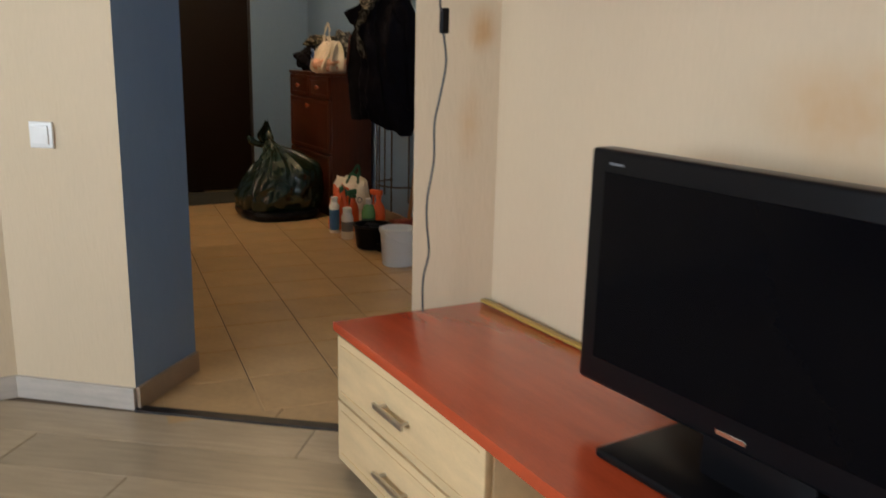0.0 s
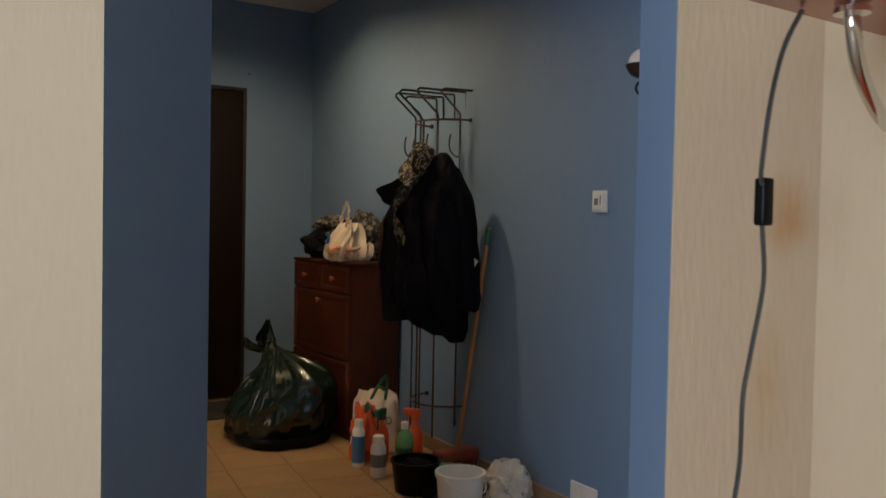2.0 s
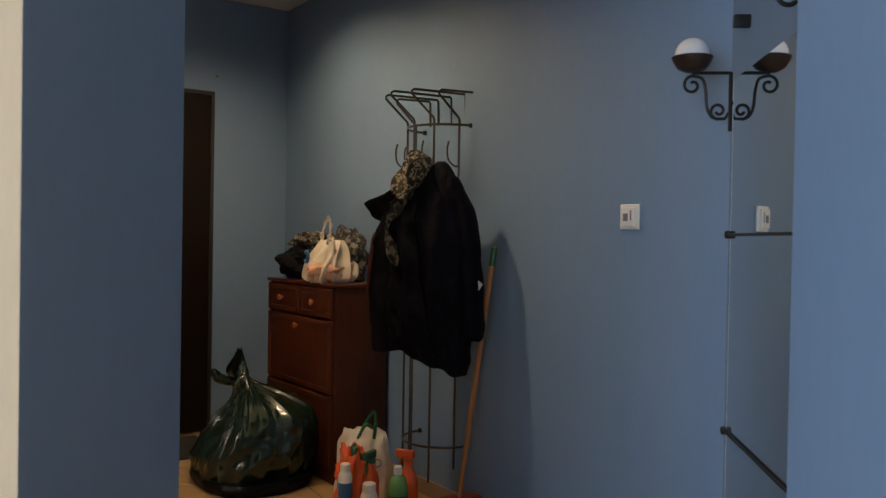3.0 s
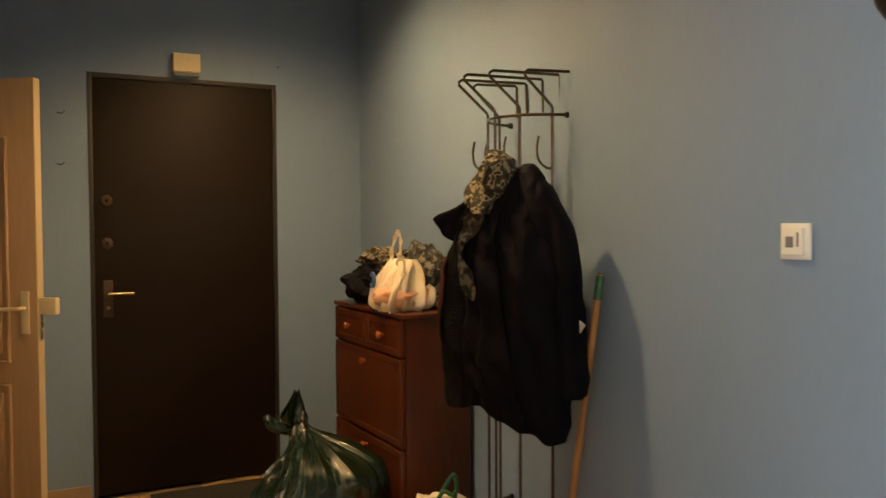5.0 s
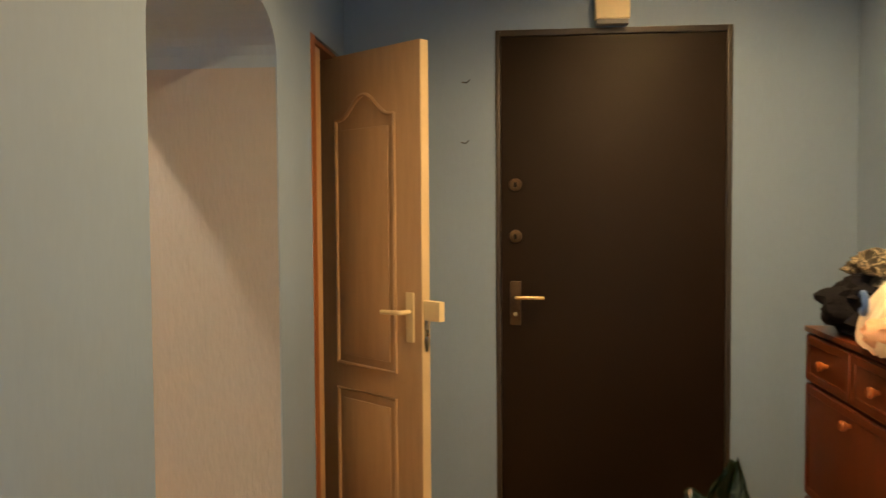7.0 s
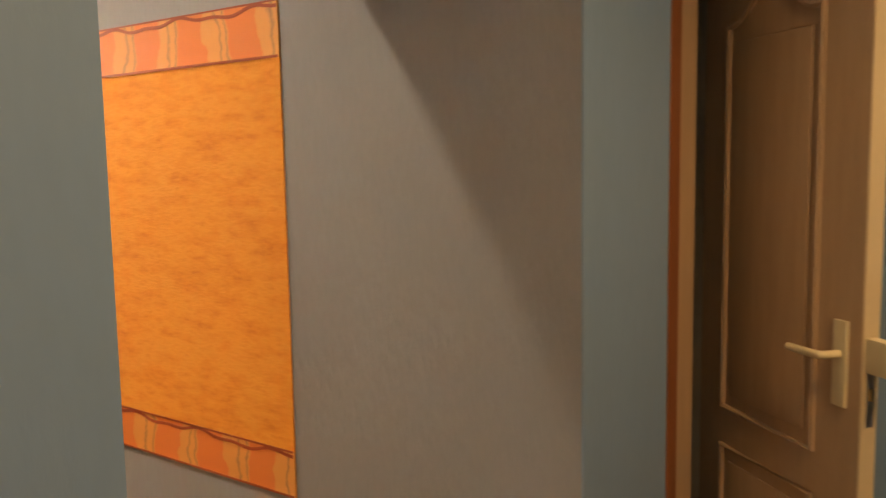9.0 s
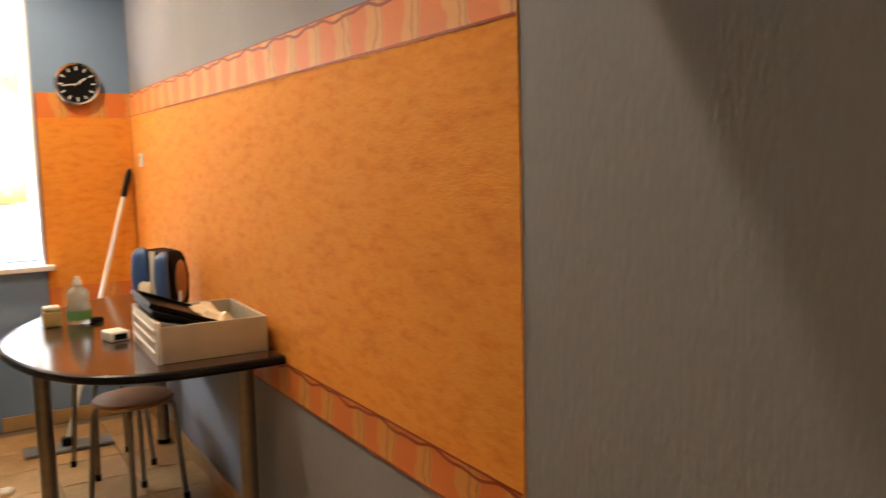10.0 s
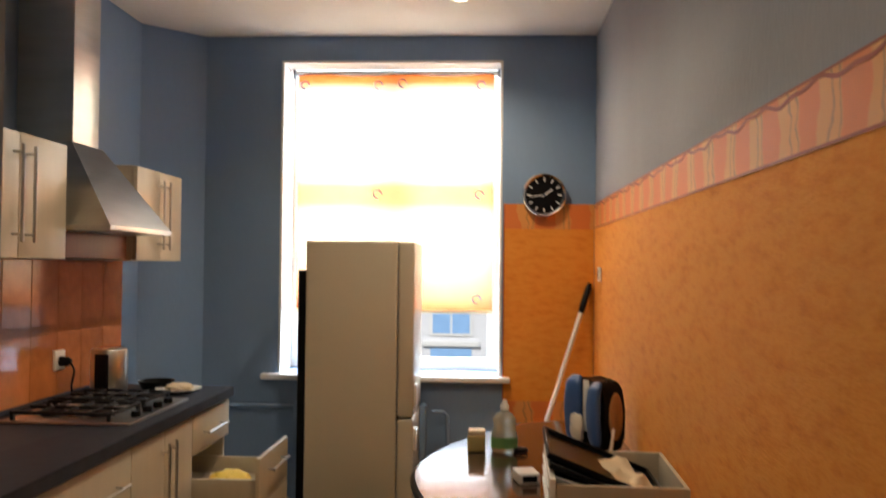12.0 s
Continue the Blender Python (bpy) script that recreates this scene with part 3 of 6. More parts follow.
bm = box(-4.40, -4.20, -7.15, -4.85, 2.30, 2.65, bm=bm)
setting("wall_living_window", bm, CREAM, "cream wall around the living room window")
# ceilings
bm = prism([(-1.25, 0.55), (1.8, 0.55), (1.8, -3.3), (-0.088, -4.56), (-0.78, -3.985), (-1.25, -3.4)], CEIL, CEIL + 0.1)
setting("ceiling_hall", bm, WHITE_PAINT, "white painted hall ceiling", "ceiling")
setting("ceiling_kitchen", box(-5.3, -1.25, -3.4, -0.7, CEIL, CEIL + 0.1), WHITE_PAINT, "white painted kitchen ceiling", "ceiling")
bm = prism([(-0.78, -3.985), (-0.088, -4.56), (0.3, -4.6), (0.3, -8.8), (-4.4, -8.8), (-4.4, -3.5), (-1.25, -3.4)], CEIL, CEIL + 0.1)
setting("ceiling_living", bm, WHITE_PAINT, "white painted living room ceiling", "ceiling")
# ground under the floors
floor_hall = setting("floor_hall", prism([(-1.28, 0.52), (1.7, 0.52), (1.7, -3.3), (0.1, -4.6), RJF, LJF, (-1.0, -3.6), (-1.30, -3.4)], -0.1, -0.004), GROUT, "beige tiled hall floor with dark joints", "floor")
floor_kitchen = setting("floor_kitchen", box(-5.3, -1.30, -3.4, -0.7, -0.1, -0.004), GROUT, "tan tiled kitchen floor with dark joints", "floor")
floor_living = setting("floor_living", prism([LJF, RJF, (0.3, -4.8), (0.3, -8.8), (-4.4, -8.8), (-4.4, -3.5), (-1.0, -3.55)], -0.1, -0.006), GROUT, "grey-brown laminate living room floor", "floor")
setting("ground", box(-60, 60, -60, 60, -3.3, -3.2), material("street_asphalt", (0.06, 0.06, 0.062), 0.9, vary=0.2, fine=80, bump=0.5), "grey street far below the window", "ground")
bm = box(-1.34, -1.28, -1.88, -0.93, -0.004, 0.0015)
setting("floor_strip", bm, BASE_TILE, "narrow brown strip between two tiled floors", "floor strip")

# baseboards
def baseboard(name, p, q, mat, h=0.075, t=0.014, label="pale baseboard"):
    bm = box(0, run(p, q), -t, 0.0, 0, h, 0.003)
    ob = setting(name, bm, mat, label, "baseboard")
    ob.matrix_world = along(p, q)
    return ob


baseboard("baseboard_coats", (1.402, 0.0), MC, BASE_TILE, label="brown tiled skirting along the coat wall")
baseboard("baseboard_jamb", LJF, LJB, BASE_TILE, label="brown tiled skirting on the blue opening side")
baseboard("baseboard_entry_w", (-0.62, 0), (-0.02, 0), BASE_TILE, label="brown tiled skirting beside the entrance door")
baseboard("baseboard_entry_e", (0.94, 0), (1.38, 0), BASE_TILE, label="brown tiled skirting beside the entrance door")
baseboard("baseboard_slanting", (-1.10, -3.695), LJF, BASE_WOOD, label="pale grey wooden skirting in the living room")
baseboard("baseboard_living", (-4.2, -3.735), (-1.10, -3.695), BASE_WOOD, label="pale grey wooden skirting in the living room")
baseboard("baseboard_kitchen", (-4.93, -0.922), (-0.66, -0.922), TILE_KIT, label="tan tiled skirting along the orange wall")
baseboard("baseboard_window", (-4.95, -2.6), (-4.95, -0.94), TILE_KIT, label="tan tiled skirting under the window")
bm = box(0, run(LJF, RJF), -0.022, 0.022, -0.004, 0.006, 0.002)
ob = setting("threshold", bm, IRON, "dark metal strip between laminate and tiles", "threshold")
ob.matrix_world = along(LJF, RJF)


# paper and borders on the kitchen walls
def sheet(name, x0, x1, y0, y1, z0, z1, mat, label):
    return setting(name, box(x0, x1, y0, y1, z0, z1), mat, label, "wallpaper")


sheet("wallpaper_north", -4.946, PASS, -0.9245, -0.919, 0.715, 1.628, ORANGE, "orange sponged wallpaper on the long kitchen wall")
sheet("border_low", -4.945, PASS, -0.9255, -0.919, 0.603, 0.7155, BAND, "patterned orange paper border at table height")
sheet("border_high", -4.945, PASS, -0.9255, -0.919, 1.6275, 1.752, BAND, "patterned orange paper border above the paper")
sheet("wallpaper_window", -4.951, -4.9455, -1.388, -0.926, 0.735, 1.623, ORANGE, "orange sponged wallpaper beside the window")
sheet("border_window_low", -4.951, -4.9445, -1.388, -0.926, 0.62, 0.7355, BAND, "patterned orange paper border beside the window")
sheet("border_window_high", -4.951, -4.9445, -1.388, -0.926, 1.6225, 1.752, BAND, "patterned orange paper border beside the window")


def wavy(name, z, amp, x0=-4.94, x1=PASS - 0.002, w=0.004):
    bm = bmesh.new()
    n, prev = 240, None
    for i in range(n + 1):
        x = x0 + (x1 - x0) * i / n
        c = z + amp * (math.sin(x * 21) + 0.6 * math.sin(x * 47 + 1)) * 0.5
        row = [bm.verts.new((x, y, c + s)) for y, s in ((-0.9268, -w), (-0.9268, w), (-0.9255, w), (-0.9255, -w))]
        if prev:
            for k in range(4):
                bm.faces.new((prev[k], prev[(k + 1) % 4], row[(k + 1) % 4], row[k]))
        prev = row
    return setting(name, bm, BAND_LINE, "dark red brushed line on the paper border", "wallpaper")


wavy("border_line_a", 0.703, 0.012)
wavy("border_line_b", 0.7150, 0.0, w=0.0025)
wavy("border_line_c", 1.6290, 0.0, w=0.0030)
wavy("border_line_d", 1.738, 0.012)
wavy("border_line_e", 0.6050, 0.0, w=0.0025)
wavy("border_line_f", 1.7505, 0.0, w=0.0020)
bm = box(-4.952, -4.942, -1.392, -1.387, 0.62, 1.752)
setting("trim_window", bm, BAND_LINE, "thin dark edge of the wallpaper beside the window", "trim")


# ---- living room things ----
def on_wall(p, q, s, z, out=0.0):
    """A pose on a wall's face, s metres along it from p, with local -y into the room."""
    return along(p, q) @ pose(s, -out, z)


def light_switch():
    t = thing("light_switch", on_wall((-1.10, -3.695), LJF, 0.175, 0.873, 0.002), "white plastic light switch on the cream wall", "light switch")
    part("frame", box(-0.040, 0.040, -0.009, 0, -0.040, 0.040, 0.004, 3), WHITE_PLASTIC, t)
    part("rocker", box(-0.028, 0.028, -0.015, -0.008, -0.028, 0.028, 0.003, 3), WHITE_GLOSS, t, "white glossy rocker")
    return t


light_switch()


def bar_handle(parent, length, at, axis="y", mat=STEEL):
    """A flat pull on two feet, standing off a front that faces local -x."""
    x, y, z = at
    if axis == "y":
        bm = box(x - 0.030, x - 0.020, y - length / 2, y + length / 2, z - 0.007, z + 0.007, 0.003)
        for s in (-1, 1):
            bm = tube([(x, y + s * length * 0.38, z), (x - 0.024, y + s * length * 0.38, z)], 0.005, bm=bm)
    else:
        bm = box(x - 0.030, x - 0.020, y - 0.006, y + 0.006, z - length / 2, z + length / 2, 0.003)
        for s in (-1, 1):
            bm = tube([(x, y, z + s * length * 0.38), (x - 0.024, y, z + s * length * 0.38)], 0.005, bm=bm)
    return part("handle", bm, mat, parent, "brushed metal handle")


def tv_stand():
    t = thing("tv_stand", pose(0, 0, 0), "low birch sideboard with a red stained top and drawers", "tv stand")
    top = [(0.095, -4.66), (-0.372, -4.635), (-0.378, -5.1), (-0.392, -5.6), (-0.388, -6.1), (-0.36, -6.5), (0.095, -6.52)]
    part("top", prism(top, 0.404, 0.432, 0.006), RED_TOP, t, "red stained glossy top")
    part("back_edge", box(0.082, 0.100, -6.5, -4.665, 0.4335, 0.442, 0.003), YELLOW_EDGE, t, "thin yellow edge strip")
    body = box(-0.345, 0.085, -5.385, -5.367, 0.02, 0.403, 0.001)
    body = box(-0.345, 0.085, -4.668, -4.650, 0.02, 0.403, 0.001, bm=body)
    body = box(0.070, 0.085, -6.48, -4.67, 0.02, 0.403, bm=body)
    body = box(-0.345, 0.070, -6.48, -6.462, 0.02, 0.403, 0.001, bm=body)
    body = box(-0.34, 0.070, -6.46, -4.67, 0.03, 0.048, 0.001, bm=body)
    body = box(-0.30, 0.070, -6.46, -5.39, 0.215, 0.232, 0.001, bm=body)
    body = box(-0.30, 0.06, -6.4, -4.7, 0.0, 0.03, bm=body)
    part("body", body, BEECH, t)
    for z0, z1 in ((0.035, 0.208), (0.216, 0.396)):
        d = part("drawer", box(-0.366, -0.347, -5.383, -4.652, z0, z1, 0.002), BEECH, t, "pale birch drawer front")
        b = box(-0.3685, -0.3655, -5.36, -4.675, z0 + 0.022, z0 + 0.026)
        b = box(-0.3685, -0.3655, -5.36, -4.675, z1 - 0.026, z1 - 0.022, bm=b)
        part("moulding", b, BEECH, d)
        bar_handle(d, 0.15, (-0.366, -5.0, (z0 + z1) / 2))
    return t


tv_stand()


def television():
    t = thing("television", pose(-0.13, -5.84, 0.4335, 0, 0, 2.0), "black flat television standing on the red sideboard", "television")
    part("foot", box(-0.115, 0.11, -0.27, 0.27, 0.0, 0.018, 0.007, 3), BLACK_PLASTIC, t, "glossy black flat foot")
    part("neck", box(-0.02, 0.03, -0.11, 0.11, 0.012, 0.10, 0.006), BLACK_PLASTIC, t)
    body = box(-0.022, 0.035, -0.43, 0.43, 0.085, 0.548, 0.010, 3)
    body = box(0.02, 0.075, -0.30, 0.30, 0.14, 0.48, 0.02, 3, bm=body)
    body = part("housing", body, BLACK_PLASTIC, t)
    part("screen", box(-0.0245, -0.021, -0.388, 0.388, 0.140, 0.506, 0.0008, 1), SCREEN, t, "dark glossy screen")
    part("badge", box(-0.0255, -0.022, 0.02, 0.08, 0.103, 0.112, 0.0006, 1), CHROME, t, "small silver badge bar")
    part("model_mark", box(-0.0250, -0.0215, 0.34, 0.375, 0.520, 0.524), GREY_PLASTIC, t)
    return t


television()


def wall_shelf():
    t = thing("wall_shelf", pose(0, 0, 0), "red stained board shelf on curved chrome brackets", "shelf")
    part("board", prism([(0.100, -4.765), (-0.275, -4.770), (-0.30, -4.80), (-0.30, -6.2), (0.10, -6.2)], 1.462, 1.488, 0.004), RED_TOP, t)
    for y in (-4.845, -6.05):
        b = part("bracket", tube(curve([(0.095, y + 0.03, 1.32), (0.06, y + 0.03, 1.320), (0.00, y + 0.025, 1.338), (-0.055, y + 0.02, 1.385), (-0.082, y + 0.015, 1.43), (-0.086, y + 0.015, 1.462)], 8), 0.0095, 12), CHROME, t, "curved chrome bracket")
        part("rose", moved(lathe([(0, 0), (0.024, 0.0), (0.024, 0.006), (0.018, 0.010), (0, 0.011)], 24), pose(0.104, y + 0.03, 1.32, 0, -90, 0)), CHROME, b)
        part("rose", moved(lathe([(0, 0), (0.022, 0.0), (0.022, 0.007), (0, 0.008)], 24), pose(-0.086, y + 0.015, 1.453)), CHROME, b)
    return t


wall_shelf()


def cable():
    t = thing("lamp_cord", pose(-0.092, -4.718, 1.245), "dark lamp cord with an inline switch hanging by the wall", "cord")
    o = Vector((-0.092, -4.718, 1.245))
    up = [(-0.127, -4.790, 1.460), (-0.133, -4.770, 1.416), (-0.117, -4.742, 1.354), (-0.110, -4.726, 1.267), (-0.098, -4.720, 1.241), (-0.092, -4.717, 1.190)]
    dn = [(-0.092, -4.717, 1.190), (-0.082, -4.714, 1.117), (-0.097, -4.709, 1.025), (-0.109, -4.707, 0.960), (-0.106, -4.702, 0.863), (-0.121, -4.697, 0.759), (-0.119, -4.694, 0.688), (-0.110, -4.691, 0.608), (-0.124, -4.687, 0.532), (-0.122, -4.684, 0.436)]
    bm = tube([Vector(p) - o for p in curve(up, 6) + curve(dn, 8)[1:]], 0.0032, 6)
    part("cord", bm, CORD, t)
    part("switch", box(-0.011, 0.011, -0.009, 0.009, -0.052, 0.012, 0.005, 3), BLACK_PLASTIC, t, "black inline switch")
    return t


cable()


# ---- hall things ----
def entrance_door():
    t = thing("door_entrance", pose(0, 0, 0), "closed dark brown steel entrance door with brass locks", "door")
    tagged(t, kind="structure")
    fr = box(-0.006, 0.014, -0.006, 0.06, 0, 2.064, 0.002)
    fr = box(0.898, 0.918, -0.006, 0.06, 0, 2.064, 0.002, bm=fr)
    fr = box(0.014, 0.898, -0.006, 0.06, 2.040, 2.064, 0.002, bm=fr)
    part("frame", fr, FRAME_STEEL, t, "dark steel frame")
    part("leaf", box(0.0155, 0.8965, 0.0, 0.06, 0.012, 2.0385, 0.004), BROWN_STEEL, t)
    part("backing", box(-0.01, 0.93, 0.061, 0.19, -0.02, 2.066), FRAME_STEEL, t)
    for z in (1.449, 1.242):
        lk = part("lock", moved(lathe([(0, 0.010), (0.016, 0.010), (0.024, 0.007), (0.027, 0.0), (0, 0.0)], 24), pose(0.072, 0.0, z, 90, 0, 0)), TARNISHED, t, "round tarnished lock plate")
        part("keyhole", box(0.066, 0.078, -0.0115, -0.009, z - 0.010, z + 0.010, 0.001), BLACK_PLASTIC, lk)
    pl = part("handle_plate", box(0.050, 0.094, -0.010, 0.0, 0.885, 1.062, 0.004), TARNISHED, t, "worn dark metal handle plate")
    part("lever", tube(curve([(0.072, -0.01, 1.0), (0.072, -0.045, 1.0), (0.085, -0.052, 1.0), (0.13, -0.050, 0.999), (0.185, -0.048, 0.998)], 5), 0.009, 10), BRASS, pl, "brass lever")
    part("cylinder", moved(lathe([(0, 0.006), (0.009, 0.006), (0.009, 0), (0, 0)], 16), pose(0.072, -0.010, 0.93, 90, 0, 0)), BRASS, pl)
    return t


entrance_door()


def chime_box():
    t = thing("door_chime", pose(0.452, 0.0, 2.07), "yellowed plastic door chime box above the entrance", "door chime")
    part("case", box(-0.067, 0.067, -0.048, 0, 0.020, 0.112, 0.006, 3), CREAM_PLASTIC, t)
    g = box(-0.062, 0.062, -0.044, 0, 0.0, 0.0195, 0.003)
    part("base", g, GREY_PLASTIC, t, "grey lower rim")
    b = None
    for i in range(4):
        b = box(-0.018, 0.022, -0.0495, -0.0475, 0.070 + i * 0.008, 0.072 + i * 0.008, bm=b)
    part("grille", b, CREAM_PLASTIC, t)
    return t


chime_box()
n1 = thing("nail", pose(0.928, -0.001, 2.158), "small dark nail in the blue-grey wall", "nail")
part("shank", moved(lathe([(0, 0.014), (0.004, 0.014), (0.004, 0.0), (0, 0)], 10), pose(0, 0, 0, 90, 0, 0)), IRON, n1)
for z in (1.62, 1.86):
    hk = thing("wall_hook", pose(-0.142 + (z - 1.62) * 0.02, -0.001, z), "small dark wire hook on the wall", "hook", "hooks by the entrance")
    part("wire", tube(curve([(0, 0, 0), (0, -0.02, 0), (0.018, -0.028, -0.004), (0.03, -0.026, 0.008)], 5), 0.0025, 6), IRON, hk)


def inner_door():
    """The panelled leaf stands half open; local x runs from hinge to free edge, local -y is the face seen first."""
    a, b = (-0.705, -0.079), (-0.256, -0.453)
    t = thing("door_inner", along(a, b), "half-open tan panelled inner door with a cream handle", "door")
    tagged(t, kind="structure")
    L, top = run(a, b), 1.948
    leaf = part("leaf", box(0, L - 0.002, 0.0, 0.040, 0.012, top, 0.002), TAN_DOOR, t)
    part("edge", box(L - 0.0018, L + 0.0015, 0.001, 0.039, 0.013, top - 0.001, 0.0005, 1), TAN_EDGE, t, "pale door edge")

    def moulding(x0, x1, z0, z1, arched):
        pts = [(x0, -0.002, z0), (x1, -0.002, z0), (x1, -0.002, z1)]
        if arched:
            n = 14
            for i in range(n + 1):
                f = i / n
                x = x1 + (x0 - x1) * f
                w = abs(2 * f - 1)
                h = 0.085 * (0.5 + 0.5 * math.cos(math.pi * min(1.0, w / 0.86)))
                pts.append((x, -0.002, z1 + h))
        pts += [(x0, -0.002, z1), (x0, -0.002, z0)]
        return tube(pts, 0.0085, 6)

    xb0, xb1 = 0.108, L - 0.138
    part("moulding", moulding(xb0, xb1, 0.755, 1.700, True), TAN_DOOR, t, smooth=True)
    part("moulding", moulding(xb0, xb1, 0.14, 0.655, False), TAN_DOOR, t, smooth=True)
    part("panel", box(xb0 + 0.03, xb1 - 0.03, -0.006, 0.0, 0.79, 1.66, 0.004), TAN_DOOR, t)
    part("panel", box(xb0 + 0.03, xb1 - 0.03, -0.006, 0.0, 0.175, 0.62, 0.004), TAN_DOOR, t)
    for s, y in ((-1, 0.0), (1, 0.040)):
        pl = part("handle_plate", box(L - 0.075, L - 0.035, min(y, y + s * 0.009), max(y, y + s * 0.009), 0.875, 1.055, 0.004), CREAM_PLASTIC, t, "cream handle plate")
        part("lever", tube(curve([(L - 0.055, y, 0.985), (L - 0.055, y + s * 0.045, 0.985), (L - 0.075, y + s * 0.052, 0.984), (L - 0.165, y + s * 0.046, 0.98)], 5), 0.0085, 10), CREAM_PLASTIC, pl, "cream lever")
    part("lock_case", box(L - 0.012, L + 0.082, 0.006, 0.034, 0.958, 1.028, 0.004), CREAM_PLASTIC, t, "cream latch guard")
    st = part("strike_plate", box(L + 0.0012, L + 0.0028, 0.012, 0.030, 0.845, 0.975), STEEL, t, "metal lock face")
    part("bolt", box(L + 0.002, L + 0.010, 0.016, 0.026, 0.90, 0.925, 0.001), BRASS, st)
    return t


inner_door()
bm = box(-0.69, -0.622, -0.5325, -0.475, 0, 1.963, 0.002)
bm = box(-0.69, -0.632, -0.475, -0.005, 1.945, 1.963, 0.002, bm=bm)
setting("door_frame_inner", bm, RED_JAMB, "red-brown wooden frame of the inner door", "door frame")
bm = box(-0.70, -0.641, -0.4745, -0.324, 0, 1.944, 0.004)
setting("door_stop_inner", bm, TAN_DOOR, "pale wooden stop of the inner door frame", "door frame")


def chest():
    """Front with knobs faces local -x; it stands against the coat wall."""
    t = thing("chest_of_drawers", pose(1.0, -1.373, 0, 0, 0, 0), "tall cherry wood shoe chest with round knobs", "chest of drawers")
    W, D, H = 0.74, 0.31, 0.972
    b = box(0.016, D, 0.0, 0.018, 0.0, H - 0.018, 0.001)
    b = box(0.016, D, W - 0.018, W, 0.0, H - 0.018, 0.001, bm=b)
    b = box(0.03, D, 0.018, W - 0.018, 0.05, H - 0.02, bm=b)
    b = box(0.02, D, 0.018, W - 0.018, 0.0, 0.06, bm=b)
    part("carcass", b, CHERRY, t)
    part("top", box(-0.004, D, -0.006, W + 0.006, H - 0.0175, H, 0.003), CHERRY, t)
    fronts = [(0.008, W / 2 - 0.004, 0.80, 0.948), (W / 2 + 0.004, W - 0.008, 0.80, 0.948), (0.008, W - 0.008, 0.435, 0.792), (0.008, W - 0.008, 0.07, 0.427)]
    for i, (y0, y1, z0, z1) in enumerate(fronts):
        d = part("drawer" if i < 2 else "flap", box(0.0, 0.016, y0, y1, z0, z1, 0.003), CHERRY, t)
        fr = box(-0.004, 0.002, y0 + 0.004, y0 + 0.030, z0 + 0.004, z1 - 0.004, 0.002, 1)
        fr = box(-0.004, 0.002, y1 - 0.030, y1 - 0.004, z0 + 0.004, z1 - 0.004, 0.002, 1, bm=fr)
        fr = box(-0.004, 0.002, y0 + 0.030, y1 - 0.030, z0 + 0.004, z0 + 0.030, 0.002, 1, bm=fr)
        fr = box(-0.004, 0.002, y0 + 0.030, y1 - 0.030, z1 - 0.030, z1 - 0.004, 0.002, 1, bm=fr)
        part("border", fr, CHERRY, d)
        kz = (z0 + z1) / 2 if i < 2 else z1 - 0.05
        part("knob", moved(lathe([(0, 0.032), (0.012, 0.030), (0.016, 0.022), (0.012, 0.014), (0.007, 0.008), (0.007, 0), (0, 0)], 16), pose(0, (y0 + y1) / 2, kz, 0, -90, 0)), CHERRY_KNOB, d, "round wooden knob")
    return t


chest()


def clothes_pile():
    t = thing("black_sweater", pose(1.13, -0.835, 0.973), "crumpled black sweater on top of the chest", "sweater")
    part("garment", blob(0.138, 0.215, 0.105, 0.35, 2.2, 3, 0.25, 4, 0.12), WOOL_BLACK, t)
    c = thing("camouflage_hat", pose(1.155, -0.90, 1.125), "crumpled camouflage hat lying on black clothes", "hat")
    part("crown", blob(0.095, 0.20, 0.055, 0.4, 2.5, 8, 0.2, 4, 0.15), CAMO, c)
    j = thing("grey_scarf", pose(1.20, -1.17, 0.973), "grey camouflage scarf heaped behind the plastic bag", "scarf")
    part("cloth", blob(0.085, 0.10, 0.145, 0.35, 2.2, 12, 0.15, 4, 0.15), CAMO_GREY, j)


clothes_pile()


